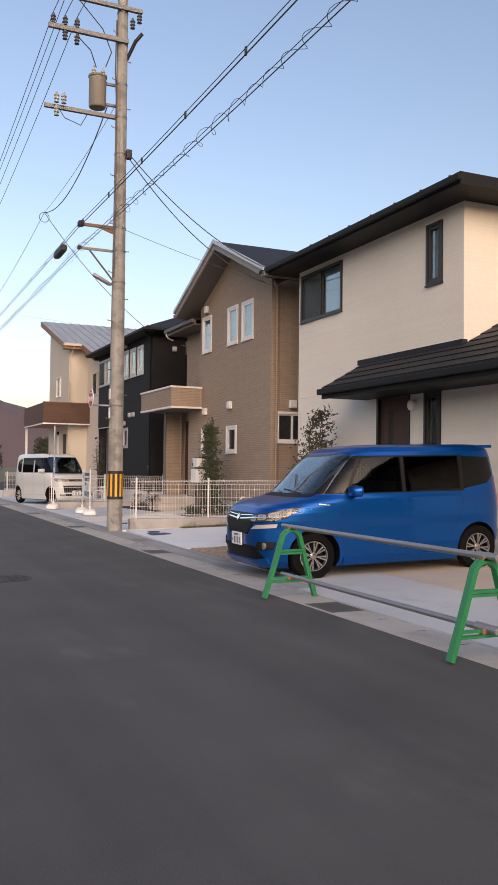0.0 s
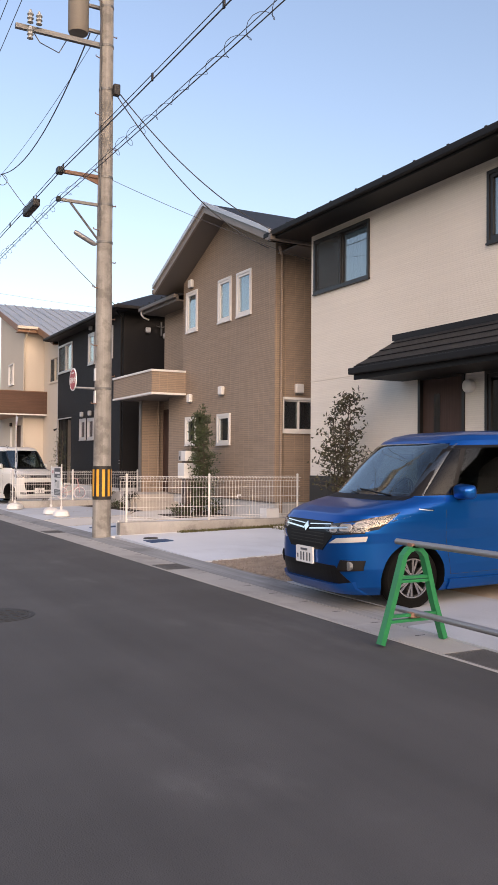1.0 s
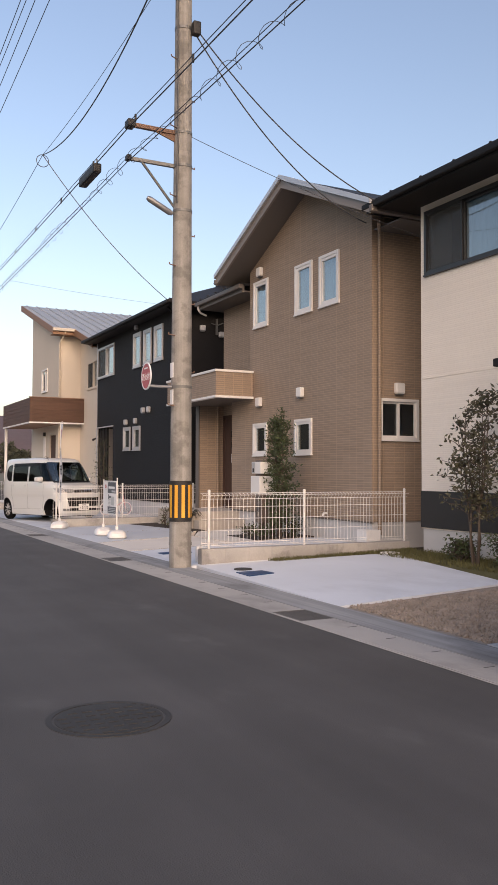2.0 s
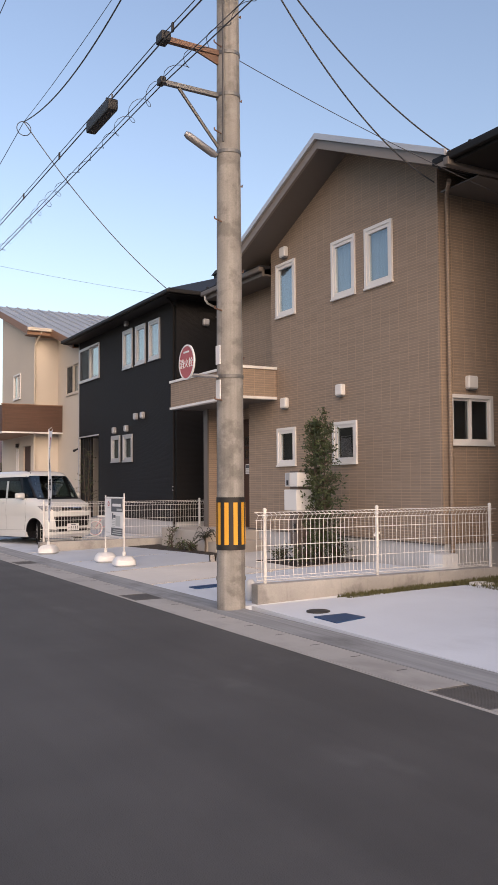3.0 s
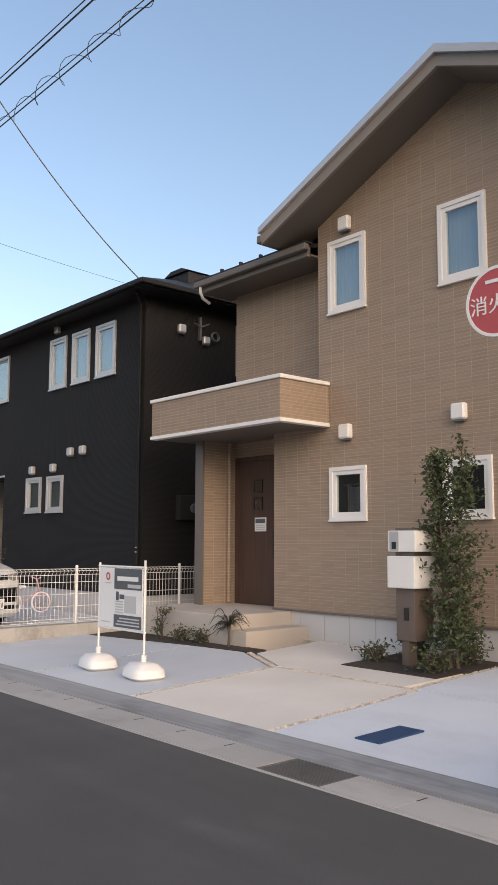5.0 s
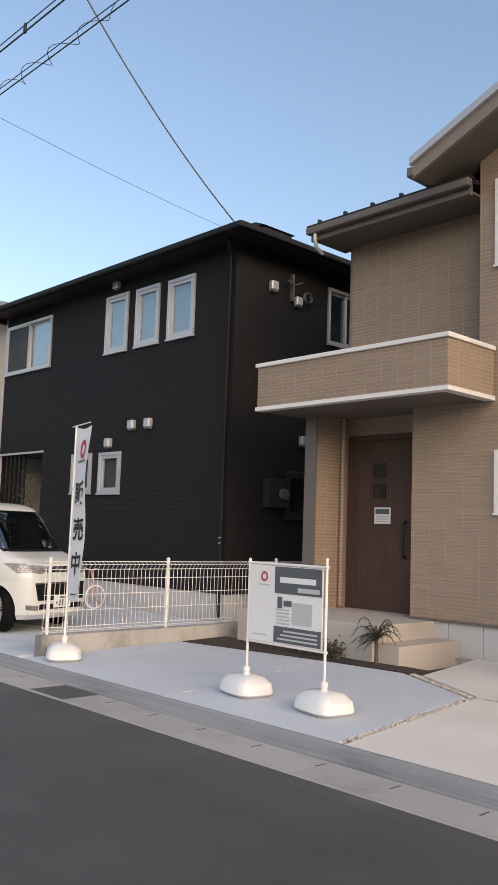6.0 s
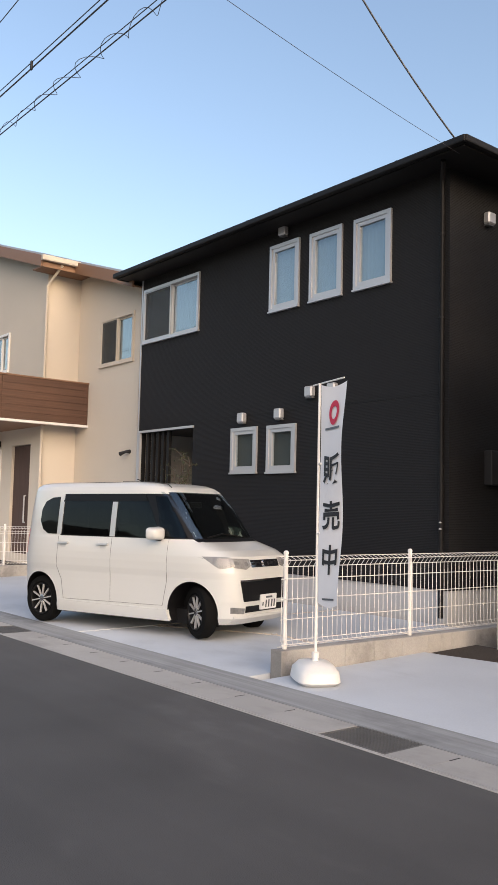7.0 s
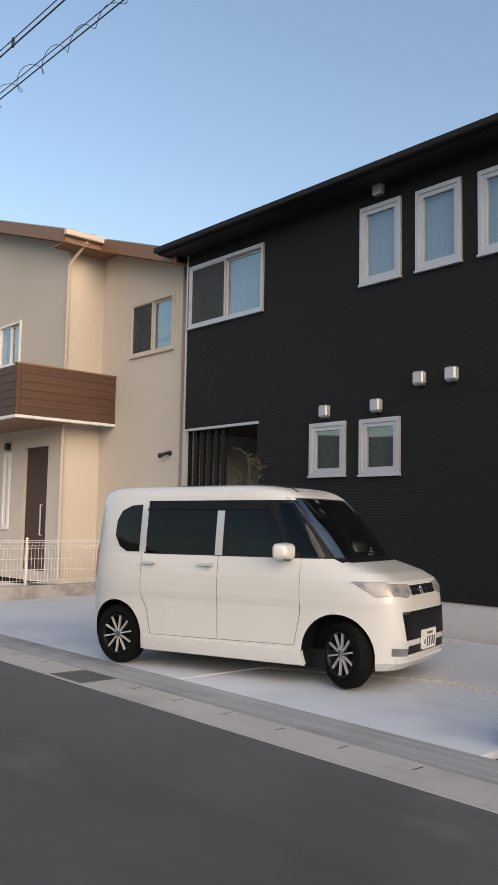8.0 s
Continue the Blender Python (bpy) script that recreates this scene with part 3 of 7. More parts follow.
# front door
part("door_frame", ring_frame(bmesh.new(), faces_x(9.3), 24.60, 25.95, 0.40, 2.87, 0.07, -0.02, 0.12), M["door"], tan)
dr = part("door", B(9.32, 9.37, 24.67, 25.88, 0.5, 2.80), M["door"], tan, "dark walnut front door with two small square lights")
for z in (2.3, 2.02):
    part("door_light", B(9.312, 9.32, 25.33, 25.5, z, z + 0.17), M["glass"], dr)
    part("light_frame", ring_frame(bmesh.new(), faces_x(9.32), 25.31, 25.52, z - 0.02, z + 0.19, 0.025, -0.016, 0.0), M["bronze"], dr)
part("handle", tube(bmesh.new(), [(9.31, 24.97, 1.22), (9.25, 24.97, 1.25), (9.25, 24.97, 1.66), (9.31, 24.97, 1.69)], 0.019, 8), M["black"], dr, "black pull handle")
nt_ = part("notice", B(9.308, 9.318, 25.22, 25.49, 1.66, 1.88), M["paper"], dr, "white paper notice with print")
part("notice_heading", B(9.304, 9.308, 25.24, 25.47, 1.79, 1.86), M["ink"], nt_)
for k in range(3):
    part("notice_line", B(9.304, 9.308, 25.25, 25.46, 1.685 + k * 0.032, 1.70 + k * 0.032), M["pale_ink"], nt_)
downpipe(tan, 9.0, 18.63, 0.3, 5.8, M["tan"], (8.75, 18.3, 5.88))
downpipe(tan, 9.12, 25.91, 0.52, 3.11, M["tan"])
# porch slab and steps
pc = part("porch", B(7.68, 9.3, 24.2, 26.4, -0.05, 0.5, bevel=0.012), M["porch"], tan, "concrete porch with two steps")
part("step", B(7.72, 8.88, 23.86, 24.2, -0.05, 0.31, bevel=0.012), M["porch"], pc)
part("gable_end", B(14.9, 15.0, 18.84, 25.98, -0.1, 5.8), M["tan"], tan)

# -- beige house: hip roof, lean-to roof over the entrance --
beige = thing("house", (12.0, 13.0, 0.1), "cream-beige two-storey house with black roof and dark window frames", "house", "houses along the road")
X = 8.95
fx = faces_x(X)
BW = [(15.40, 17.25, 4.70, 5.78), (11.97, 12.43, 4.64, 5.73)]
part("wall", wall_plate(bmesh.new(), fx, 11.40, 17.37, 3.0, 5.9, 0.14, BW), M["beige"], beige, "upper wall of ribbed cream siding")
part("wall", wall_plate(bmesh.new(), fx, 5.0, 17.37, 0.5, 2.992, 0.14, [(12.92, 14.03, 0.5, 2.8), (12.0, 12.47, 1.1, 2.77)]), M["beige"], beige)
part("joint_strip", B(8.942, 8.96, 11.4, 17.37, 2.985, 3.0), M["beige"], beige)
part("wall", wall_plate(bmesh.new(), faces_y(11.40), X + 0.14, 15.0, 3.0, 5.9, 0.14), M["beige"], beige)
part("wall", B(X + 0.14, 15.0, 17.23, 17.37, 0.5, 5.9), M["beige"], beige)
part("wall", B(X + 0.14, 15.0, 5.0, 5.14, 0.5, 2.99), M["beige"], beige)
part("wall", B(14.86, 15.0, 5.0, 17.37, 0.0, 5.9), M["beige"], beige)
part("foundation", B(8.97, 9.1, 5.0, 17.35, -0.1, 0.5), M["footing"], beige)
window(beige, fx, *BW[0], M["bronze"], "slide", label="dark-framed sliding window with a drawn curtain on one side", cloth="curtain", screen=True)
window(beige, fx, *BW[1], M["bronze"])
window(beige, fx, 12.0, 12.47, 1.1, 2.77, M["bronze"], cloth="")
part("door_frame", ring_frame(bmesh.new(), fx, 12.92, 14.03, 0.45, 2.8, 0.06, -0.02, 0.12), M["bronze"], beige)
dr = part("door", B(9.0, 9.05, 12.98, 13.97, 0.5, 2.74), M["door"], beige, "dark brown front door with a narrow light")
part("door_light", B(8.992, 9.0, 13.55, 13.7, 1.0, 2.5), M["glass"], dr)
part("handle", T([(8.99, 13.1, 1.3), (8.95, 13.1, 1.3), (8.95, 13.1, 1.8), (8.99, 13.1, 1.8)], 0.013, 8), M["steel"], dr)
lamp = part("wall_lamp", lathe(bmesh.new(), [(0.02, 0.0), (0.1, 0.0), (0.1, -0.09), (0.06, -0.12), (0.01, -0.12)], (8.95, 12.79, 2.56), "x", 16), M["trim"], beige, "white round wall lamp", soft=40)
hip_roof(beige, 8.35, 15.6, 10.73, 18.05, 6.09, 0.33, M["slate"], M["eave_black"], 0.2)
bgut = part("gutter", B(8.24, 8.33, 10.65, 18.1, 5.93, 6.03, bevel=0.02), M["eave_black"], beige)
for k in range(9):
    part("snow_guard", B(8.5, 8.56, 11.2 + 0.8 * k, 11.24 + 0.8 * k, 6.13, 6.2), M["black"], beige)
# lean-to roof
bm = bmesh.new()
pts = [(8.0, 4.2, 2.96), (8.0, 14.45, 2.96), (8.95, 14.45 + 0.12, 3.5), (8.95, 11.26, 3.5), (10.6, 11.26, 4.44), (10.6, 4.2, 4.44)]
prism(bm, pts, (0, 0, -0.05))
lean = part("lean_to_roof", bm, M["slate"], beige, "black lean-to roof over the entrance")
tile_courses(lean, (8.0, 4.2, 2.96), (8.0, 14.45, 2.96), (0.95, 0, 0.54), 4, M["slate"])
tile_courses(lean, (8.95, 4.2, 3.5), (8.95, 11.26, 3.5), (1.65, 0, 0.94), 7, M["slate"])
part("fascia", B(7.96, 8.0, 4.2, 14.47, 2.74, 2.97), M["eave_black"], lean)
part("gutter", B(7.86, 7.96, 4.2, 14.5, 2.82, 2.93, bevel=0.02), M["eave_black"], lean)
part("soffit", B(8.0, 8.95, 4.2, 14.45, 2.76, 2.79), M["eave_black"], lean)
part("end_board", prism(bmesh.new(), [(8.0, 14.45, 2.78), (8.0, 14.45, 2.97), (8.95, 14.45, 3.52), (8.95, 14.45, 2.78)], (0, 0.04, 0)), M["eave_black"], lean)
part("ridge_cap", B(8.84, 8.95, 11.3, 14.6, 3.46, 3.56), M["slate"], lean)

# -- charcoal house --
dark = thing("house", (12.2, 31.5, 0.1), "charcoal-black two-storey house with ribbed siding and hip roof", "house", "houses along the road")
X = 8.70
fx, fy = faces_x(X), faces_y(27.81)
DW = [(33.33, 35.20, 4.67, 5.74), (30.67, 31.37, 4.65, 5.73), (29.74, 30.43, 4.65, 5.71), (28.79, 29.50, 4.65, 5.69), (31.61, 32.29, 2.09, 2.84), (30.68, 31.36, 2.08, 2.83)]
part("wall", wall_plate(bmesh.new(), fx, 27.81, 35.28, 0.54, 6.0, 0.14, DW + [(33.43, 35.22, 0.54, 2.93)]), M["dark"], dark, "front wall of ribbed charcoal siding")
part("wall", wall_plate(bmesh.new(), fy, X + 0.14, 15.9, 0.54, 6.0, 0.14, [(10.84, 11.85, 4.75, 5.75), (9.92, 10.66, 1.72, 2.5)]), M["dark"], dark)
part("wall", B(X + 0.14, 15.9, 35.14, 35.28, 3.0, 6.0), M["dark"], dark)
part("wall", B(10.5, 15.9, 35.14, 35.28, 0.54, 3.0), M["dark"], dark)
part("wall", B(15.76, 15.9, 27.95, 35.14, 0.0, 6.0), M["dark"], dark)
part("foundation", B(8.72, 8.84, 27.83, 33.4, -0.1, 0.54), M["footing"], dark)
part("foundation", B(8.84, 15.8, 27.83, 27.95, -0.1, 0.54), M["footing"], dark)
part("joint_strip", B(8.695, 8.70, 27.83, 35.1, 3.035, 3.047), M["eave_black"], dark)
part("corner_trim", B(8.688, 8.72, 35.26, 35.30, 0.6, 6.0), M["silver"], dark)
for i, w in enumerate(DW):
    window(dark, fx, *w, M["silver"], "slide" if i == 0 else "casement", cloth="curtain" if i < 4 else "blind", screen=i == 0)
window(dark, fy, 10.84, 11.85, 4.75, 5.75, M["silver"], "slide", cloth="")
window(dark, fy, 9.92, 10.66, 1.72, 2.5, M["bronze"], "casement", cloth="")
for u, v in ((31.98, 2.99), (31.05, 2.99), (30.35, 3.27), (29.87, 3.27), (31.03, 5.91)):
    vent_hood(dark, fx, u, v, 0.162, M["silver"])
vent_hood(dark, fy, 9.48, 5.45, 0.16, M["silver"])
vent_hood(dark, fy, 10.06, 5.31, 0.15, M["silver"])
vent_hood(dark, fy, 10.28, 3.0, 0.16, M["silver"])
mb = part("meter_box", B(9.42, 9.88, 27.68, 27.81, 1.88, 2.34, bevel=0.02), M["black"], dark, "dark electric meter box")
part("meter_glass", lathe(bmesh.new(), [(0.02, 0), (0.09, 0), (0.09, -0.06), (0.02, -0.07)], (9.75, 27.68, 2.1), "y", 14), M["ink"], mb, soft=40)
# cable anchor with coiled spare wire
an = part("cable_anchor", B(9.9, 9.94, 27.74, 27.81, 5.3, 5.75), M["steel"], dark)
part("coil", T([(10.26 + 0.085 * math.cos(a * 0.42), 27.76 - 0.0012 * a, 5.42 + 0.085 * math.sin(a * 0.42)) for a in range(46)], 0.012, 5), M["ink"], an)
part("insulator", T([(9.72, 27.7, 5.6), (9.92, 27.72, 5.56), (10.1, 27.72, 5.64)], 0.014, 8), M["steel"], an)
for z in (1.30, 1.38):
    part("pipe_stud", lathe(bmesh.new(), [(0.018, 0), (0.018, 0.012), (0.008, 0.018), (0.001, 0.018)], (8.62, 27.88, z), n=10), M["silver"], dark)
downpipe(dark, 8.66, 27.9, 0.2, 5.8, M["eave_black"], (8.42, 27.7, 5.95))
hip_roof(dark, 8.28, 16.3, 27.28, 35.55, 6.09, 0.42, M["slate"], M["eave_black"], 0.14)
part("gutter", B(8.18, 8.27, 27.2, 35.6, 5.97, 6.06, bevel=0.02), M["eave_black"], dark)
part("gutter", B(8.2, 16.3, 27.18, 27.27, 5.97, 6.06, bevel=0.02), M["eave_black"], dark)
rv = part("roof_vent", B(11.15, 11.95, 29.8, 30.6, 7.1, 7.44, bevel=0.03), M["slate"], dark)
part("vent_cap", prism(bmesh.new(), [(11.1, 29.75, 7.444), (11.1, 30.65, 7.444), (11.1, 30.4, 7.54), (11.1, 30.0, 7.54)], (0.9, 0, 0)), M["slate"], rv)
for k in range(10):
    part("snow_guard", B(8.45, 8.5, 27.7 + 0.8 * k, 27.74 + 0.8 * k, 6.13, 6.21), M["black"], dark)
# porch recess with upright slats
part("porch_lining", B(10.3, 10.4, 33.3, 35.2, 0.5, 3.0), M["dark"], dark)
part("porch_lining", B(8.84, 10.3, 33.3, 33.42, 0.5, 3.0), M["dark"], dark)
part("porch_ceiling", B(8.84, 10.3, 33.4, 35.14, 2.93, 3.0), M["eave_black"], dark)
part("porch_floor", B(8.5, 10.3, 33.4, 35.25, 0.0, 0.45), M["footing"], dark)
part("head_trim", B(8.67, 8.70, 33.40, 35.26, 2.93, 2.97), M["silver"], dark)
part("side_trim", B(8.67, 8.72, 35.18, 35.28, 0.5, 2.93), M["silver"], dark)
for k in range(5):
    part("slat", B(8.76, 8.82, 34.28 + 0.18 * k, 34.36 + 0.18 * k, 0.45, 2.93), M["eave_black"], dark)
part("door", B(10.25, 10.3, 33.6, 34.5, 0.45, 2.7), M["bronze"], dark)

# -- cream house with a mono-pitch roof --
cream = thing("house", (11.5, 40.0, 0.1), "cream stucco house with brown balcony and mono-pitch metal roof", "house", "houses along the road")
RZ = lambda y: 6.12 + 0.315 * (y - 35.8)
f1, f2 = faces_x(8.95), faces_x(8.14)
bm = wall_plate(bmesh.new(), f1, 35.75, 38.4, 0.2, 6.0, 0.15, [(35.97, 37.36, 4.49, 5.53)])
prism(bm, [(8.95, 35.75, 6.0), (8.95, 38.4, 6.0), (8.95, 38.4, RZ(38.4)), (8.95, 35.75, RZ(35.75))], (0.15, 0, 0))
part("wall", bm, M["stucco"], cream, "cream stucco wall")
bm = wall_plate(bmesh.new(), f2, 38.4, 43.2, 0.2, 6.7, 0.15, [(40.35, 41.35, 4.65, 5.6), (38.95, 39.95, 0.4, 2.86), (40.55, 40.85, 1.2, 2.8)])
prism(bm, [(8.14, 38.4, 6.7), (8.14, 43.2, 6.7), (8.14, 43.2, RZ(43.2)), (8.14, 38.4, RZ(38.4))], (0.15, 0, 0))
part("wall", bm, M["stucco"], cream)
part("wall", B(8.29, 9.1, 38.4, 38.55, 0.2, RZ(38.4) - 0.02), M["stucco"], cream)
part("wall", B(9.1, 15.0, 35.75, 35.9, 0.2, RZ(35.75) - 0.02), M["stucco"], cream)
part("wall", B(8.29, 15.0, 43.05, 43.2, 0.2, RZ(43.05)), M["stucco"], cream)
part("wall", B(14.85, 15.0, 35.9, 43.05, 0.2, 6.1), M["stucco"], cream)
window(cream, f1, 35.97, 37.36, 4.49, 5.53, M["stucco"], "slide", screen=True)
window(cream, f2, 40.35, 41.35, 4.65, 5.6, M["trim"], "slide")
window(cream, f2, 40.55, 40.85, 1.2, 2.8, M["trim"], cloth="")
dr = part("door", B(8.2, 8.26, 38.97, 39.93, 0.4, 2.84), M["door"], cream, "brown front door with a long handle")
part("handle", T([(8.19, 39.2, 1.1), (8.15, 39.2, 1.1), (8.15, 39.2, 1.7), (8.19, 39.2, 1.7)], 0.018, 8), M["silver"], dr)
part("wall_lamp", B(8.04, 8.14, 40.6, 40.72, 2.85, 3.0, bevel=0.02), M["bronze"], cream)
bm = bmesh.new()
prism(bm, [(8.55, 35.4, RZ(35.4) + 0.1), (14.8, 35.4, RZ(35.4) + 0.1), (14.8, 43.7, RZ(43.7) + 0.1), (7.75, 43.7, RZ(43.7) + 0.1), (7.75, 37.9, RZ(37.9) + 0.1), (8.55, 37.9, RZ(37.9) + 0.1)], (0, 0, -0.07))
rf = part("roof", bm, M["metal_roof"], cream, "grey standing-seam metal roof")
for k in range(16):
    x = 7.95 + k * 0.43
    ys = 35.4 if x > 8.55 else 37.9
    part("seam", prism(bmesh.new(), [(x, ys, RZ(ys) + 0.1), (x, ys, RZ(ys) + 0.14), (x, 43.7, RZ(43.7) + 0.14), (x, 43.7, RZ(43.7) + 0.1)], (0.03, 0, 0)), M["metal_roof"], rf)
for x, a, b in ((8.52, 35.4, 37.9), (7.72, 37.9, 43.7)):
    part("fascia", prism(bmesh.new(), [(x, a, RZ(a) - 0.16), (x, a, RZ(a) + 0.09), (x, b, RZ(b) + 0.09), (x, b, RZ(b) - 0.16)], (0.04, 0, 0)), M["eave_brown"], rf, "brown fascia")
    part("soffit", prism(bmesh.new(), [(x + 0.04, a, RZ(a) - 0.15), (x + 0.04, b, RZ(b) - 0.15), (x + 0.6, b, RZ(b) - 0.15), (x + 0.6, a, RZ(a) - 0.15)], (0, 0, 0.03)), M["eave_brown"], rf)
part("fascia", B(7.74, 8.54, 37.87, 37.91, RZ(37.9) - 0.16, RZ(37.9) + 0.09), M["eave_brown"], rf)
part("soffit", B(7.76, 9.0, 37.91, 38.4, RZ(37.9) - 0.15, RZ(37.9) - 0.12), M["eave_brown"], rf)
part("gutter", B(7.7, 8.6, 37.76, 37.87, RZ(37.9) - 0.04, RZ(37.9) + 0.08, bevel=0.025), M["stucco"], rf, "cream gutter")
downpipe(cream, 8.10, 38.33, 0.3, 6.35, M["stucco"], (8.2, 37.85, 6.72))
yb = part("balcony", B(6.95, 8.95, 37.86, 37.94, 3.27, 4.18), M["wood"], cream, "balcony clad in dark brown wood boards")
part("front_panel", B(6.9, 6.95, 37.86, 43.0, 3.27, 4.18), M["wood"], yb)
for k in range(6):
    part("board", B(6.96, 8.94, 37.845, 37.86, 3.28 + 0.15 * k, 3.423 + 0.15 * k), M["wood"], yb)
    part("board", B(6.885, 6.9, 37.86, 43.0, 3.28 + 0.15 * k, 3.423 + 0.15 * k), M["wood"], yb)
part("lower_trim", B(6.87, 8.96, 37.83, 37.95, 3.22, 3.27), M["trim"], yb)
part("lower_trim", B(6.87, 6.95, 37.95, 43.0, 3.22, 3.27), M["trim"], yb)
part("balcony_floor", B(6.95, 8.14, 37.95, 43.0, 3.23, 3.29), M["eave_brown"], yb)
part("capping", B(6.86, 8.96, 37.83, 37.96, 4.18, 4.21), M["eave_brown"], yb)
part("post", B(6.95, 7.05, 42.9, 43.0, 0, 3.22), M["trim"], yb)
cm = tagged(part("security_light", T([(8.95, 36.0, 2.62), (8.88, 36.0, 2.62), (8.85, 36.06, 2.60), (8.81, 36.15, 2.57)], [0.045, 0.03, 0.03, 0.045], 10), M["black"], soft=40), "black twin-head security light on the cream wall", "light")

# ---- forecourts ----
sheet("forecourt", [(4.85, 13.52), (7.45, 13.8), (8.25, 17.25), (7.9, 17.36), (5.0, 17.66)], LOT, 0.08, M["slab_pale"], label="pale concrete parking slab", cat="paving")
sheet("forecourt", [(4.85, 17.68), (4.85, 20.24), (6.98, 20.42), (6.98, 17.86), (6.98, 17.68)], LOT, 0.08, M["slab_pale"], label="pale concrete parking slab", cat="paving")
sheet("forecourt", [(6.99, 17.84), (6.99, 20.5), (8.6, 20.6), (8.85, 20.4), (8.85, 17.84)], LOT, 0.08, M["slab_pale"], label="pale concrete paving beside the house", cat="paving")
sheet("forecourt", [(4.85, 20.3), (4.85, 22.19), (6.93, 22.44), (6.93, 20.48)], LOT, 0.08, M["slab_warm"], label="warm cream concrete driveway slab", cat="paving")
sheet("forecourt", [(7.0, 20.66), (7.0, 22.44), (7.5, 23.4), (8.86, 23.6), (8.86, 22.1), (8.0, 22.0), (8.0, 20.66)], LOT, 0.08, M["slab_warm"], label="warm cream concrete approach to the porch", cat="paving")
sheet("forecourt", [(4.85, 22.26), (4.85, 24.23), (7.35, 24.57), (7.44, 23.6), (6.9, 22.52)], LOT, 0.08, M["slab"], label="pale blue-grey concrete parking slab", cat="paving")
sheet("forecourt", [(4.85, 24.26), (4.85, 26.79), (7.0, 26.79), (7.345, 24.6)], LOT, 0.08, M["slab"], label="pale blue-grey concrete parking slab", cat="paving")
sheet("forecourt", [(4.85, 26.97), (4.85, 30.1), (5.75, 29.98), (6.5, 28.55), (6.4, 26.97)], LOT, 0.08, M["slab"], label="pale concrete slab under the parked car", cat="paving")
sheet("forecourt", [(6.46, 26.97), (6.56, 28.5), (5.82, 29.98), (8.6, 29.6), (8.6, 26.97)], LOT, 0.08, M["slab"], label="pale concrete paving in front of the house", cat="paving")
sheet("forecourt", [(4.85, 30.14), (4.85, 37.1), (8.65, 37.1), (8.65, 29.66), (5.85, 30.03)], LOT, 0.08, M["slab"], label="pale concrete parking slab", cat="paving")
sheet("forecourt", [(4.85, 37.35), (4.85, 46), (8.1, 46), (8.1, 37.35)], LOT, 0.08, M["slab_warm"], label="cream concrete forecourt", cat="paving")
sheet("forecourt", [(4.49, -6), (6.0, -6), (6.0, 11.2), (4.87, 11.35), (4.87, 8.69), (4.49, 8.69)], LOT, 0.08, M["slab_grey"], label="blue-grey concrete parking strip with dusty stains", cat="paving")
sheet("forecourt", [(6.0, -6), (8.9, -6), (8.9, 11.0), (6.0, 11.2)], lambda x: LOT(x) - 0.003, 0.08, M["slab_dirty"], label="dusty tan concrete under the parked car", cat="paving")


def scatter_stones(name, inside, count, size, material, label, cat, seed):
    """Loose stones pressed into the ground."""
    rnd = random.Random(seed)
    bm = bmesh.new()
    n = 0
    while n < count:
        p = inside(rnd)
        if p is None:
            continue
        n += 1
        r = size * rnd.uniform(0.5, 1.3)
        m = Matrix.Translation((p[0], p[1], LOT(p[0]) + p[2] + r * 0.1)) @ Euler((rnd.random() * 6, rnd.random() * 6, rnd.random() * 6)).to_matrix().to_4x4() @ Matrix.Diagonal((r, r * rnd.uniform(0.6, 1), r * rnd.uniform(0.4, 0.7), 1))
        v = [bm.verts.new(m @ Vector(c)) for c in ((1, 0, 0), (-1, 0, 0), (0, 1, 0), (0, -1, 0), (0, 0, 1), (0, 0, -1))]
        for a, b, c in ((0, 2, 4), (2, 1, 4), (1, 3, 4), (3, 0, 4), (2, 0, 5), (1, 2, 5), (3, 1, 5), (0, 3, 5)):
            bm.faces.new((v[a], v[b], v[c]))
    return tagged(part(name, bm, material), label, cat, kind="stuff")


def in_quad(x0, x1, y0, y1, z):
    return lambda r: (r.uniform(x0, x1), r.uniform(y0, y1), z)


def along(a, b, w, z):
    def pick(r):
        t = r.random()
        return (a[0] + (b[0] - a[0]) * t + r.uniform(-w, w), a[1] + (b[1] - a[1]) * t + r.uniform(-w, w), z)
    return pick


sheet("gravel_bed", [(4.85, 11.35), (8.2, 11.1), (7.6, 13.8), (4.85, 13.5)], lambda x: LOT(x) - 0.02, 0.06, M["gravel"], label="bed of tan gravel between two slabs", cat="gravel")
scatter_stones("gravel", in_quad(4.95, 7.4, 11.35, 13.52, -0.015), 9000, 0.022, M["gravel"], "tan and grey gravel stones", "gravel", 3)
for i, (a, b) in enumerate((((4.95, 20.27), (6.95, 20.45)), ((4.95, 22.23), (6.9, 22.47)), ((6.96, 20.5), (6.96, 22.45)), ((6.95, 22.48), (7.46, 23.5)), ((6.43, 27.3), (6.53, 28.5)), ((6.53, 28.52), (5.8, 30.0)), ((5.8, 30.0), (8.6, 29.63)), ((7.0, 20.55), (8.6, 20.63)), ((8.8, 21.9), (8.82, 24.1)))):
    scatter_stones("joint_stones", along(a, b, 0.03, -0.004), 430, 0.013, M["joint_stone"], "small stones filling a paving joint", "gravel", 10 + i)
scatter_stones("joint_stones", along((4.95, 24.245), (7.3, 24.585), 0.016, -0.006), 130, 0.014, M["joint_stone"], "small stones in a narrow paving joint", "gravel", 30)
sheet("lawn_strip", [(8.28, 17.2), (7.5, 13.8), (8.94, 11.3), (8.94, 17.66), (6.2, 17.66), (7.9, 17.38)], lambda x: LOT(x) - 0.01, 0.06, M["grass"], label="strip of dry olive grass", cat="grass")


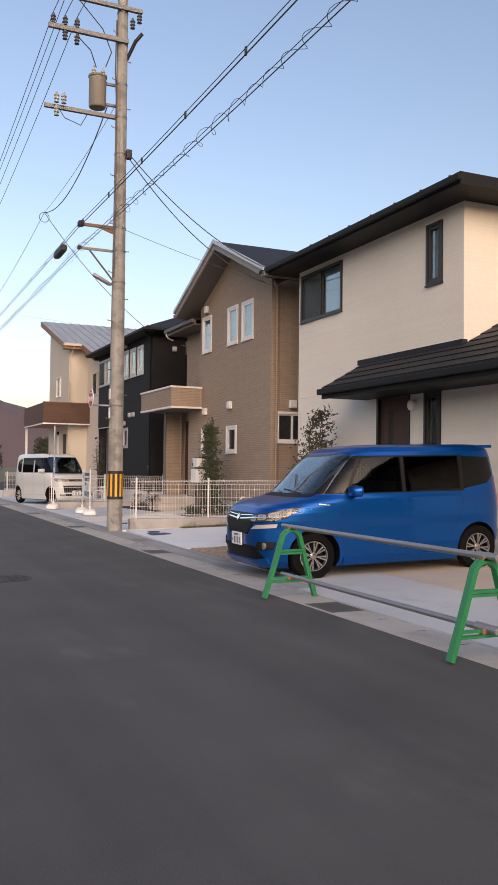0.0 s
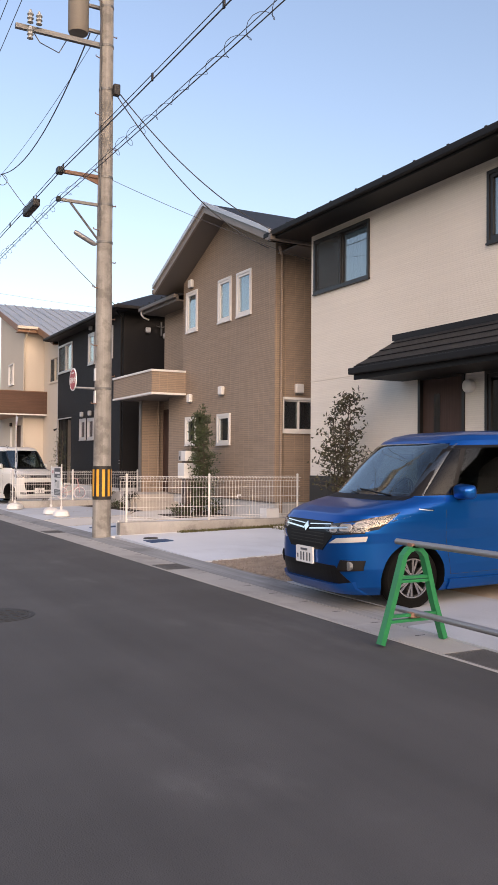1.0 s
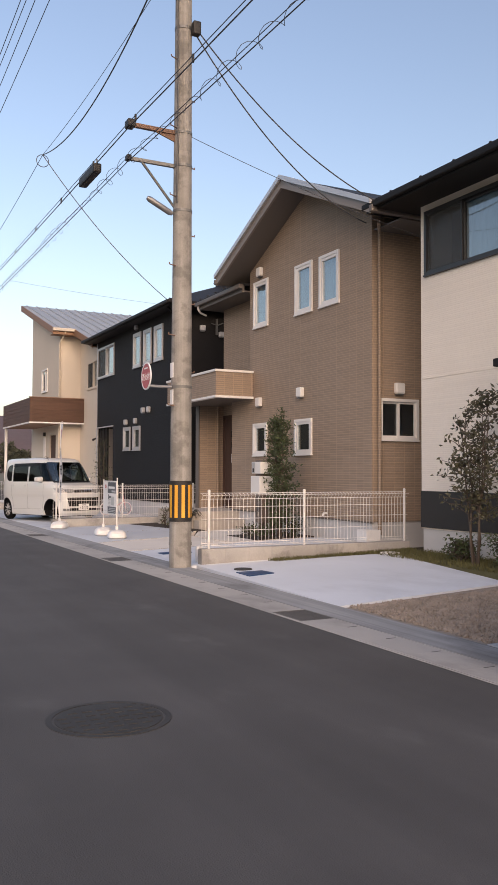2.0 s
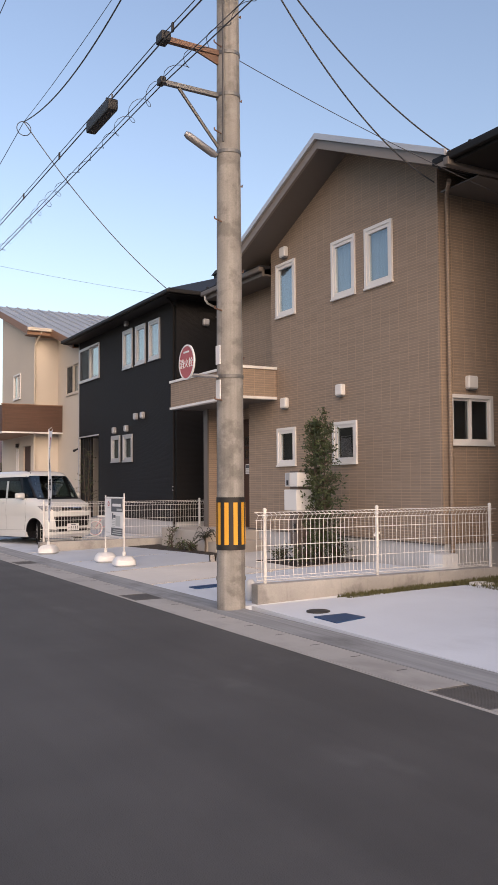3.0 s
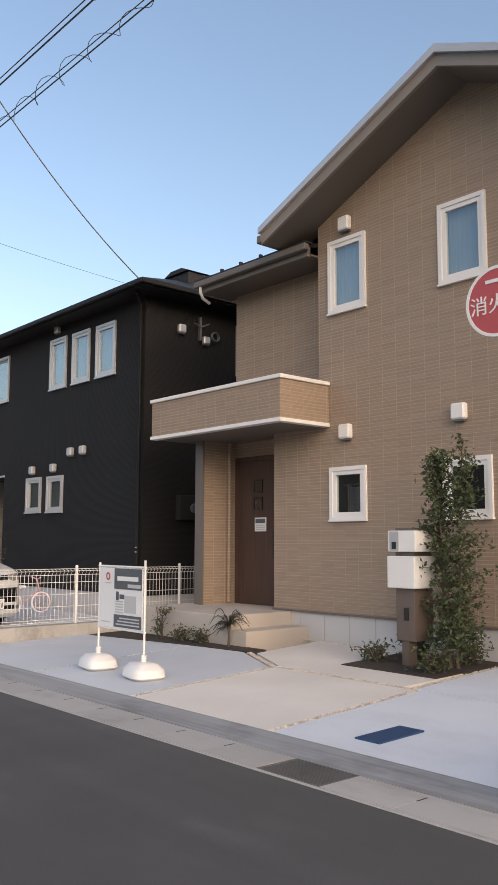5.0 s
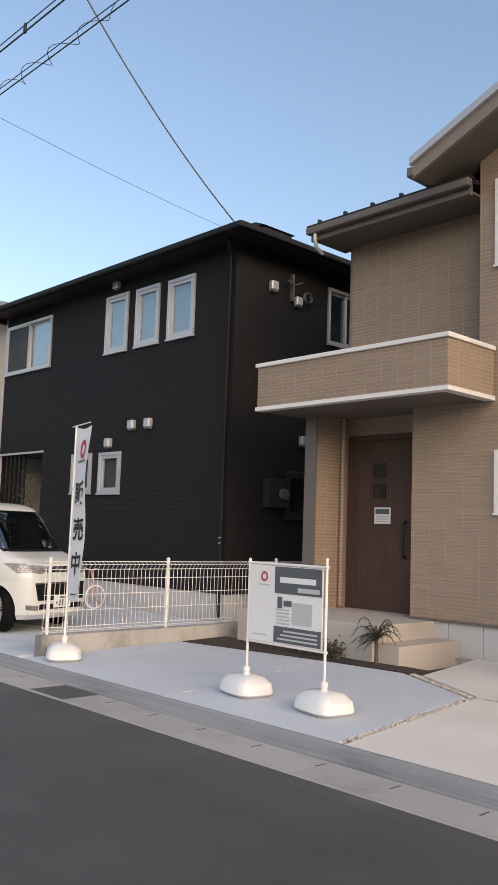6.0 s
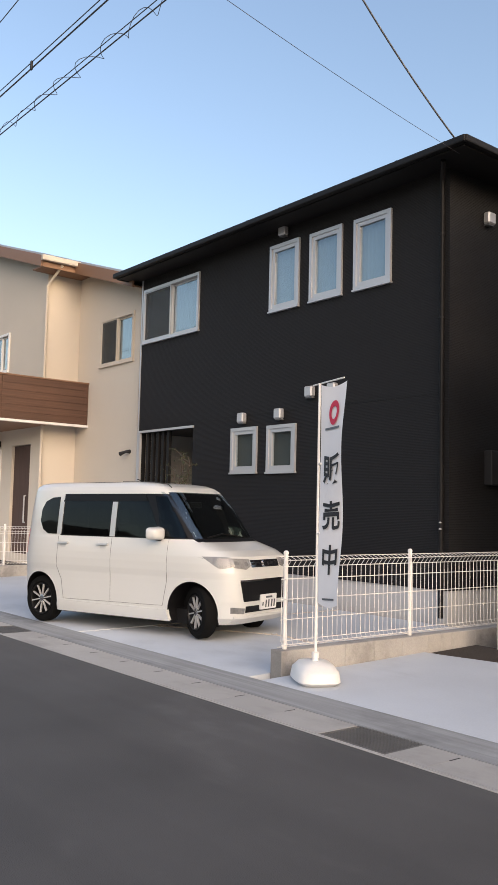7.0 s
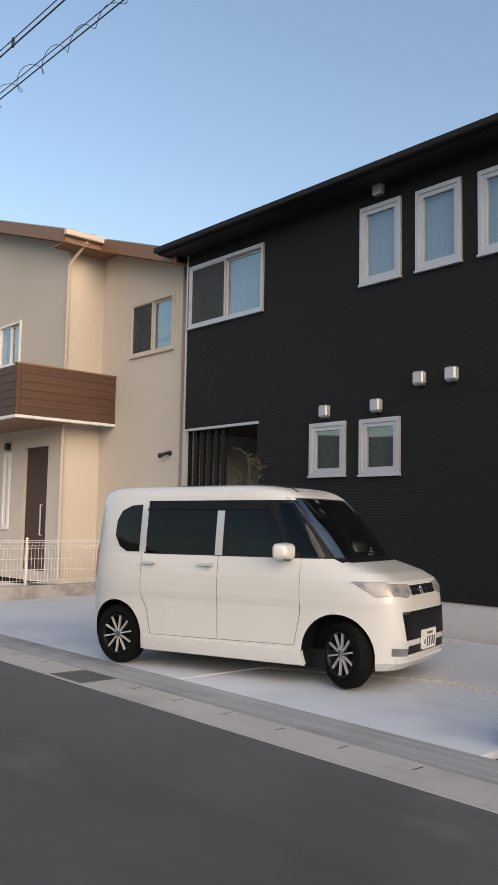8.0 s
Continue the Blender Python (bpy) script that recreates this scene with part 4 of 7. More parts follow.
def tufts(name, inside, count, h, material, label, seed, w=0.006):
    rnd = random.Random(seed)
    bm = bmesh.new()
    for _ in range(count):
        x, y, z = inside(rnd)
        z += LOT(x)
        a, l = rnd.random() * 6.28, h * rnd.uniform(0.5, 1.2)
        dx, dy = math.cos(a) * w, math.sin(a) * w
        bx, by = rnd.uniform(-0.5, 0.5) * l, rnd.uniform(-0.5, 0.5) * l
        v = [bm.verts.new(p) for p in ((x - dx, y - dy, z), (x + dx, y + dy, z), (x + bx * 0.5 + dx * 0.6, y + by * 0.5 + dy * 0.6, z + l * 0.6), (x + bx, y + by, z + l))]
        bm.faces.new(v)
    return tagged(part(name, bm, material), label, "grass", kind="stuff")


tufts("grass", in_quad(6.2, 8.9, 17.4, 17.66, -0.01), 2600, 0.05, M["grass"], "short dry grass along the block wall", 5)
tufts("grass", in_quad(7.95, 8.92, 13.6, 17.3, -0.01), 4200, 0.06, M["grass"], "short dry grass beside the house", 6)


def lid(name, pts, material, label, cat, thick=0.012):
    ob = part(name, prism(bmesh.new(), [(x, y, LOT(x) + thick) for x, y in pts], (0, 0, -thick - 0.02)), material)
    return tagged(ob, label, cat)


lid("access_cover", [(5.10, 16.12), (5.52, 16.2), (5.50, 16.52), (5.12, 16.56)], M["blue_lid"], "blue rectangular utility cover set in the slab", "cover")
lid("access_cover", [(5.13, 19.39), (5.66, 19.39), (5.66, 19.63), (5.13, 19.63)], M["blue_lid"], "blue rectangular utility cover set in the slab", "cover")
for x, y, r, m, l in ((5.36, 16.83, 0.13, "iron_dark", "small round black drain cover"), (8.25, 17.3, 0.16, "trim", "round pale drain cover in the grass"), (7.75, 18.2, 0.14, "iron", "small round black drain cover")):
    tagged(part("drain_cover", lathe(bmesh.new(), [(r, -0.03), (r, 0.012), (r * 0.9, 0.016), (r * 0.3, 0.016)], (x, y, LOT(x)), n=20), M[m]), l, "cover")
bm = bmesh.new()
lathe(bm, [(0.36, -0.05), (0.36, 0.004), (0.325, 0.004), (0.325, -0.004), (0.31, -0.004), (0.31, 0.005)], (1.5, 10.78, 0), n=40)
mh = tagged(part("manhole_cover", bm, M["iron_dark"]), "round cast-iron manhole cover set in the asphalt", "manhole")
for k in range(44):
    x, y = ((k % 7) - 3) * 0.085, (k // 7 - 3) * 0.085
    if x * x + y * y < 0.08:
        part("stud", B(1.5 + x - 0.03, 1.5 + x + 0.03, 10.78 + y - 0.012, 10.78 + y + 0.012, 0.004, 0.009), M["iron_dark"], mh)

# ---- block walls and wire fences ----
def block_wall(x0, x1, y, top, label):
    w = thing("block_wall", (x0, y, 0.0), label, "wall", "low block walls")
    x = x0
    while x < x1 - 0.05:
        e = min(x + 0.4, x1)
        part("block", B(x + 0.003, e - 0.003, y - 0.075, y + 0.075, -0.05, top, bevel=0.008), M["block"], w)
        x += 0.4
    part("mortar", B(x0 + 0.01, x1 - 0.01, y - 0.07, y + 0.07, -0.05, top - 0.006), M["block"], w)
    return w


def wire_fence(x0, x1, y, base, posts, label, h=0.8, first=None):
    f = thing("wire_fence", (x0, y, base), label, "fence", "wire mesh fences")
    for x in posts:
        p = part("post", T([(x, y + 0.03, base - 0.1), (x, y + 0.03, base + h + 0.02)], 0.021, 10), M["fence"], f, soft=50)
        part("post_cap", lathe(bmesh.new(), [(0.024, 0), (0.024, 0.02), (0.012, 0.032), (0.002, 0.034)], (x, y + 0.03, base + h + 0.02), n=10), M["fence"], p)
    top = base + h
    bm = tube(bmesh.new(), [(0, 0.035, 0.015), (0, -0.02, 0.04), (0, 0, 0.075), (0, 0, h - 0.09), (0, -0.05, h - 0.03), (0, 0.03, h)], 0.0031, 4, cap=False)
    wire = part("upright_wire", bm, M["fence"], f, local=True)
    for k in range(1, int((x1 - x0) / 0.0635) + 1):
        ob = new("upright_wire", wire.data)
        ob.parent = f
        ob.location = (0.0635 * k, 0, 0)
    for dy, z in ((0.03, top), (-0.05, top - 0.03), (0.0, top - 0.09), (0, base + 0.62), (0, base + 0.44), (0, base + 0.26), (0.0, base + 0.075), (-0.02, base + 0.04), (0.035, base + 0.015)):
        if z < top + 0.001:
            part("rail_wire", T([(x0 - 0.01, y + dy, z), (x1 + 0.01, y + dy, z)], 0.004, 5), M["fence"], f)
    return f


block_wall(5.09, 8.95, 17.76, 0.265, "low grey concrete block wall between two plots")
wire_fence(5.12, 8.93, 17.75, 0.27, [5.25, 6.92, 8.9], "white wire mesh fence on the low wall", 0.83)
block_wall(5.08, 9.7, 26.88, 0.25, "low grey concrete block wall beside the charcoal house")
wire_fence(5.12, 9.7, 26.86, 0.255, [5.19, 6.89, 8.85], "white wire mesh fence on the low wall", 0.82)
block_wall(5.13, 8.9, 37.22, 0.3, "low grey concrete block wall before the cream house")
wire_fence(5.2, 8.9, 37.2, 0.305, [5.3, 6.9, 8.5], "white wire mesh fence on the low wall", 0.75)

# ---- utility pole ----
PX, PY = 4.76, 17.72
pole = thing("utility_pole", (PX, PY, 0.0), "tall tapered concrete utility pole with yellow and black warning band", "utility pole")
RAD = lambda z: 0.165 - 0.0048 * z
part("shaft", lathe(bmesh.new(), [(0.165, -0.05)] + [(RAD(z), z) for z in np.arange(0, 12.7, 0.6)] + [(0.01, 12.65)], (PX, PY, 0), n=32), M["pole"], pole, soft=40)
bd = part("warning_band", lathe(bmesh.new(), [(RAD(0.69) + 0.002, 0.69), (RAD(0.69) + 0.006, 0.69), (RAD(1.29) + 0.006, 1.29), (RAD(1.29) + 0.002, 1.29), (RAD(0.69) + 0.002, 0.69)], (PX, PY, 0), n=40), M["black"], pole, "black rubber band with yellow stripes", soft=50)
for k in range(10):
    a0, a1 = 2 * math.pi * (k + 0.02) / 10, 2 * math.pi * (k + 0.5) / 10
    bm = bmesh.new()
    cols = []
    for i in range(5):
        a = a0 + (a1 - a0) * i / 4
        cols.append([bm.verts.new((PX + (RAD(z) + d) * math.cos(a), PY + (RAD(z) + d) * math.sin(a), z)) for z, d in ((0.75, 0.007), (1.23, 0.007), (1.23, 0.010), (0.75, 0.010))])
    for p, q in zip(cols, cols[1:]):
        for j in range(4):
            bm.faces.new((p[j], p[(j + 1) % 4], q[(j + 1) % 4], q[j]))
    bm.faces.new(cols[0])
    bm.faces.new(cols[-1][::-1])
    part("stripe", bm, M["yellow"], bd, soft=50)
for z in (0.36, 2.68, 5.32, 6.0, 6.5, 8.1, 8.9, 9.62, 10.5, 11.2):
    part("clamp", lathe(bmesh.new(), [(RAD(z) - 0.01, -0.02), (RAD(z) + 0.008, -0.02), (RAD(z) + 0.008, 0.02), (RAD(z) - 0.01, 0.02), (RAD(z) - 0.01, -0.02)], (PX, PY, z), n=24), M["steel"] if z > 1 else M["pole"], pole)
for k in range(17):
    z, s = 2.4 + 0.52 * k, 1 if k % 2 else -1
    a = radians(25 if s > 0 else 205)
    c, sn = math.cos(a), math.sin(a)
    part("step_bolt", T([(PX + RAD(z) * c * 0.9, PY + RAD(z) * sn * 0.9, z), (PX + (RAD(z) + 0.13) * c, PY + (RAD(z) + 0.13) * sn, z + 0.005), (PX + (RAD(z) + 0.13) * c, PY + (RAD(z) + 0.13) * sn, z + 0.03)], 0.009, 6), M["rust"], pole)
# brackets
ar = part("cable_arm", B(3.98, PX - RAD(6.5), PY - 0.03, PY + 0.03, 6.47, 6.53), M["rust"], pole, "rusty steel cable arm")
part("arm_foot", prism(bmesh.new(), [(4.3, PY - 0.012, 6.47), (PX - 0.13, PY - 0.012, 6.47), (PX - 0.13, PY - 0.012, 6.36)], (0, 0.024, 0)), M["rust"], ar)
part("cable_clamp", B(3.87, 3.99, PY - 0.09, PY + 0.09, 6.45, 6.56, bevel=0.02), M["black"], ar)
ar = part("cable_arm", B(3.90, PX - RAD(6), PY - 0.025, PY + 0.025, 5.97, 6.02), M["steel"], pole, "galvanised steel cable arm with brace")
part("brace", T([(4.12, PY, 5.97), (PX - 0.12, PY, 5.36)], 0.02, 6), M["steel"], ar)
part("cable_clamp", B(3.87, 3.94, PY - 0.06, PY + 0.06, 5.96, 6.04, bevel=0.015), M["black"], ar)
lp = part("street_lamp", T([(4.62, PY, 5.28), (4.48, PY, 5.33)], 0.02, 8), M["steel"], pole, "small cylindrical street lamp on a short arm")
part("lamp_housing", tube(bmesh.new(), [(4.60, PY, 5.27), (4.55, PY, 5.29), (4.24, PY, 5.44), (4.2, PY, 5.46)], [0.025, 0.045, 0.045, 0.03], 12), M["pipe"], lp, soft=50)
# hydrant sign
hs = part("hydrant_sign_arm", T([(PX - 0.1, PY, 2.68), (4.24, PY, 2.68)], 0.021, 10), M["pipe"], pole)
SG = (4.21, PY, 2.82)
part("sign_disc", lathe(bmesh.new(), [(0.005, -0.006), (0.185, -0.006), (0.185, 0.006), (0.005, 0.006)], SG, "x", 36), M["red"], hs, "round red hydrant sign with white characters")
part("sign_rim", lathe(bmesh.new(), [(0.182, -0.009), (0.2, -0.009), (0.2, 0.009), (0.182, 0.009), (0.182, -0.009)], SG, "x", 36), M["paper"], hs)


def letters(text, size, m, material, parent, name="characters", depth=0.002, label=""):
    """Raised characters in the built-in font, turned into a mesh; m places their plane (x along, y up)."""
    cu = bpy.data.curves.new("text", "FONT")
    cu.body, cu.size, cu.align_x, cu.align_y, cu.extrude = text, size, "CENTER", "CENTER", depth
    tmp = bpy.data.objects.new("text", cu)
    scene.collection.objects.link(tmp)
    bpy.context.view_layer.update()
    me = bpy.data.meshes.new_from_object(tmp.evaluated_get(bpy.context.evaluated_depsgraph_get()))
    bpy.data.objects.remove(tmp)
    bpy.data.curves.remove(cu)
    bm = bmesh.new()
    bm.from_mesh(me)
    bpy.data.meshes.remove(me)
    bm.transform(m)
    return part(name, bm, material, parent, label)


def facing(x, y, z, rz):
    """Plane of writing that looks back along -y when rz is 0."""
    return Matrix.Translation((x, y, z)) @ Matrix.Rotation(radians(rz), 4, "Z") @ Matrix.Rotation(radians(90), 4, "X")


letters("消火栓", 0.115, facing(SG[0] - 0.0085, SG[1], 2.80, -90), M["paper"], hs, "sign_characters")
part("sign_line", B(SG[0] - 0.010, SG[0] - 0.006, SG[1] - 0.07, SG[1] + 0.07, 2.925, 2.945), M["paper"], hs)
for z in (2.42, 2.82):
    part("pole_plate", B(PX - 0.158, PX - 0.145, PY - 0.05, PY + 0.05, z, z + 0.22), M["paper"], pole, "narrow white plate")
# transformer and upper gear
part("cross_arm", B(3.12, PX - 0.1, PY - 0.04, PY + 0.04, 8.86, 8.94), M["steel"], pole)
part("cross_arm", B(3.15, PX + 0.1, PY - 0.16, PY - 0.08, 10.50, 10.59), M["steel"], pole)
part("cross_arm", B(3.55, PX + 0.4, PY - 0.16, PY - 0.08, 11.22, 11.30), M["steel"], pole)
tr = part("transformer", lathe(bmesh.new(), [(0.02, 9.08), (0.17, 9.08), (0.185, 9.11), (0.185, 9.72), (0.2, 9.73), (0.2, 9.77), (0.1, 9.81), (0.02, 9.82)], (4.26, PY + 0.1, 0), n=28), M["trafo"], pole, "grey-brown pole transformer can", soft=35)
for dx, dz in ((-0.1, 0.0), (0.1, 0.0)):
    part("bushing", lathe(bmesh.new(), [(0.03, 9.78), (0.05, 9.8), (0.03, 9.83), (0.05, 9.85), (0.03, 9.88), (0.02, 9.95)], (4.26 + dx, PY + 0.05, 0), n=12), M["ceramic"], tr, soft=40)
part("hanger", B(4.44, PX - 0.1, PY + 0.04, PY + 0.1, 9.15, 9.2), M["steel"], tr)
part("hanger", B(4.44, PX - 0.1, PY + 0.04, PY + 0.1, 9.6, 9.65), M["steel"], tr)
for x, z in ((3.35, 8.94), (3.5, 8.94), (3.35, 8.66), (3.25, 10.59), (3.5, 10.59), (3.75, 10.59), (3.6, 11.3), (3.5, 10.3), (3.75, 10.25), (5.1, 11.0), (4.95, 10.85)):
    part("insulator", lathe(bmesh.new(), [(0.02, 0), (0.055, 0.01), (0.03, 0.06), (0.06, 0.08), (0.035, 0.13), (0.06, 0.15), (0.03, 0.2), (0.015, 0.24)], (x, PY - 0.12, z), n=12), M["ceramic"] if z < 10 else M["ink"], pole, soft=40)
part("strain_arm", T([(PX + 0.1, PY, 10.2), (5.0, PY - 0.2, 10.55), (5.12, PY - 0.3, 10.7)], 0.04, 8), M["black"], pole)
part("riser_cable", T([(4.62, PY - 0.05, 11.0), (4.6, PY - 0.06, 9.9), (4.62, PY - 0.1, 9.3), (4.62, PY - 0.1, 8.4), (4.63, PY - 0.13, 6.9), (4.62, PY - 0.13, 5.4)], 0.014, 6), M["cable"], pole)
part("jumper", T([(4.2, PY, 9.9), (4.05, PY - 0.1, 10.2), (3.8, PY - 0.12, 10.4), (3.75, PY - 0.12, 10.6)], 0.012, 5), M["cable"], pole)
part("jumper", T([(4.4, PY, 9.95), (4.5, PY - 0.1, 10.25), (4.3, PY - 0.12, 10.7), (3.9, PY - 0.12, 11.1), (3.6, PY - 0.12, 11.4)], 0.012, 5), M["cable"], pole)
part("jumper", T([(3.4, PY, 8.9), (3.55, PY, 8.7), (3.9, PY + 0.05, 8.62), (4.1, PY + 0.1, 9.0)], 0.01, 5), M["cable"], pole)

# ---- overhead cables ----
def hung(a, b, sag, n=28):
    a, b = Vector(a), Vector(b)
    return [a.lerp(b, k / n) - Vector((0, 0, 4 * sag * (k / n) * (1 - k / n))) for k in range(n + 1)]


def cable(pts, r, label, name="overhead_cable"):
    return tagged(part(name, T(pts, r, 5), M["cable"], soft=60), label, "cable", "overhead cables")


for dz, r in ((0.0, 0.006), (-0.075, 0.009)):
    cable(hung((3.9, -17, 6.6 + dz), (3.9, PY, 6.52 + dz), 0.30), r, "twin black overhead cable running along the road")
    cable(hung((3.9, PY, 6.52 + dz), (3.9, 53, 6.80 + dz), 0.08), r, "twin black overhead cable running along the road")
for dz, r in ((0.0, 0.005), (-0.07, 0.007)):
    cable(hung((3.9, -17, 6.05 + dz), (3.9, PY, 6.02 + dz), 0.33), r, "black communication cable on a spiral hanger")
    cable(hung((3.9, PY, 6.02 + dz), (3.9, 53, 6.33 + dz), 0.10), r, "black communication cable on a spiral hanger")
for a, b, s in (((3.9, -17, 6.015), (3.9, PY, 5.985), 0.33), ((3.9, PY, 5.985), (3.9, 53, 6.295), 0.10)):
    base = hung(a, b, s, 700)
    pts = [p + Vector(((0.06 + 0.03 * math.sin(k * 0.093)) * math.cos(k * 0.62), 0, (0.062 + 0.035 * math.sin(k * 0.071 + 1)) * math.sin(k * 0.62) - 0.02)) for k, p in enumerate(base)]
    cable(pts, 0.0035, "thin spiral hanger wire round the cable", "spiral_hanger")
for i in range(26):
    y = -12 + i * 2.1
    a, b, s = (((3.9, -17, 6.6), (3.9, PY, 6.52), 0.30) if y < PY else ((3.9, PY, 6.52), (3.9, 53, 6.80), 0.08))
    k = (y - a[1]) / (b[1] - a[1])
    z = a[2] + (b[2] - a[2]) * k - 4 * s * k * (1 - k)
    tagged(part("cable_spacer", B(3.888, 3.912, y - 0.02, y + 0.02, z - 0.09, z + 0.015, bevel=0.006), M["black"]), "small black clip joining twin cables", "cable clip", "cable clips")
bx = thing("cable_joint_box", (3.9, 19.7, 6.3), "black cylindrical cable joint box hung from the cable", "joint box")
part("case", B(3.83, 3.97, 19.25, 20.15, 6.28, 6.43, bevel=0.03), M["black"], bx)
part("hook", T([(3.9, 19.3, 6.44), (3.9, 19.3, 6.5)], 0.012, 5), M["steel"], bx)
part("hook", T([(3.9, 20.1, 6.44), (3.9, 20.1, 6.5)], 0.012, 5), M["steel"], bx)
for x, z, s in ((3.5, 10.84, 0.7), (3.25, 10.84, 0.7), (3.75, 10.84, 0.7), (3.6, 11.55, 0.6)):
    cable(hung((x, PY - 0.12, z), (x, 55, z - 0.3), s), 0.008, "thin high overhead power line")
    cable(hung((x, -20, z + 0.1), (x, PY - 0.12, z), s), 0.008, "thin high overhead power line")
J = (4.98, 27.9, 9.65)
cable(hung((4.45, PY, 9.1), J, 0.6), 0.013, "slack black service cable from the transformer")
cable(hung((4.7, PY, 9.3), J, 0.15), 0.006, "thin grey messenger wire overhead")
cable(hung(J, (4.8, 52, 8.9), 0.5), 0.008, "thin black overhead wire")
cable(hung(J, (8.32, 27.4, 6.05), 0.26), 0.011, "black service drop to the charcoal house")
cable([(J[0] + 0.16 * math.sin(a * 0.35), J[1], J[2] - 0.16 - 0.16 * math.cos(a * 0.35)) for a in range(19)], 0.01, "loop of spare cable at the joint")
cable(hung((4.9, PY - 0.1, 8.05), (8.55, 18.4, 5.85), 0.42), 0.011, "black service drop to the taupe house")
cable(hung((4.92, PY - 0.1, 8.12), (8.6, 17.75, 5.95), 0.36), 0.011, "black service drop to the cream-beige house")
cable(hung((4.86, PY, 6.5), (9.0, 17.5, 5.45), 0.06), 0.005, "thin telephone drop wire")
cable(hung((3.9, 26.85, 6.05), (8.38, 27.42, 5.93), 0.035), 0.003, "thin telephone drop wire to the charcoal house")
tagged(part("wire_anchor", B(4.84, 4.96, PY - 0.22, PY - 0.1, 7.98, 8.18, bevel=0.02), M["black"]), "black wire anchor clamp on the pole", "wire anchor")

# ---- parked cars ----
M["blue_paint"] = mat("blue_metallic_paint", (0.0, 0.08, 0.34), 0.28, metal=0.65, vary=0.06, scale=2, fine=900, bump=0, spec=0.2, coat=0.35, local=True)
M["white_paint"] = mat("pearl_white_paint", (0.62, 0.625, 0.61), 0.3, vary=0.03, scale=2, fine=600, bump=0, coat=0.8, local=True)
M["side_glass"] = glass("car_side_glass", (0.30, 0.35, 0.345), 0.03, graze=0.18)
M["privacy_glass"] = glass("car_privacy_glass", (0.18, 0.19, 0.19), 0.03, graze=0.25)
M["screen_glass"] = glass("car_screen_glass", (0.72, 0.80, 0.79), 0.15, graze=0.8)
M["dark_pane"] = mat("dark_privacy_pane", (0.006, 0.007, 0.007), 0.04, vary=0.1, bump=0, spec=0.25, local=True)
M["lens"] = glass("lamp_lens", (0.97, 0.97, 0.97), 0.03, graze=0.12)
M["lining"] = mat("dark_cabin_lining", (0.012, 0.012, 0.0125), 0.9, vary=0.1, bump=0, spec=0.1, local=True)
M["seat_cloth"] = mat("grey_seat_cloth", (0.035, 0.035, 0.036), 0.95, vary=0.2, fine=200, bump=0.001, local=True)
M["tyre"] = mat("tyre_rubber", (0.006, 0.006, 0.006), 0.85, vary=0.2, fine=60, bump=0.002, spec=0.1, local=True)
M["chrome"] = mat("chrome", (0.75, 0.75, 0.76), 0.12, metal=1.0, vary=0.03, bump=0, local=True)
M["alloy"] = mat("machined_alloy", (0.40, 0.40, 0.41), 0.25, metal=0.9, vary=0.05, bump=0, local=True)
M["lamp_clear"] = mat("clear_lamp_lens", (0.16, 0.165, 0.17), 0.5, vary=0.7, scale=40, fine=25, bump=0, spec=0.3, local=True)
M["lamp_silver"] = mat("silver_lamp_housing", (0.27, 0.27, 0.275), 0.5, vary=0.35, scale=40, fine=25, bump=0, spec=0.25, local=True)
M["lamp_dark"] = mat("dark_lamp_housing", (0.03, 0.03, 0.033), 0.25, vary=0.5, scale=40, fine=25, bump=0, spec=0.2, coat=0.25, local=True)
M["pillar_silver"] = mat("brushed_pillar_trim", (0.6, 0.6, 0.59), 0.38, metal=0.5, vary=0.05, bump=0, local=True)
M["bright_spoke"] = mat("polished_spoke", (0.62, 0.62, 0.62), 0.35, metal=0.4, vary=0.05, bump=0, local=True)
M["gloss_black"] = mat("gloss_black_pillar", (0.008, 0.008, 0.009), 0.35, vary=0.1, bump=0, spec=0.2, local=True)
M["trim_black"] = mat("black_trim", (0.008, 0.008, 0.009), 0.45, vary=0.1, bump=0, spec=0.2, local=True)
M["seam"] = mat("dark_seam", (0.03, 0.03, 0.03), 0.8, vary=0.1, bump=0, local=True)


def within(u, v, poly):
    """Whether a point lies inside a polygon."""
    c = False
    for (a, b), (d, e) in zip(poly, poly[1:] + poly[:1]):
        if (b > v) != (e > v) and u < (d - a) * (v - b) / (e - b) + a:
            c = not c
    return c


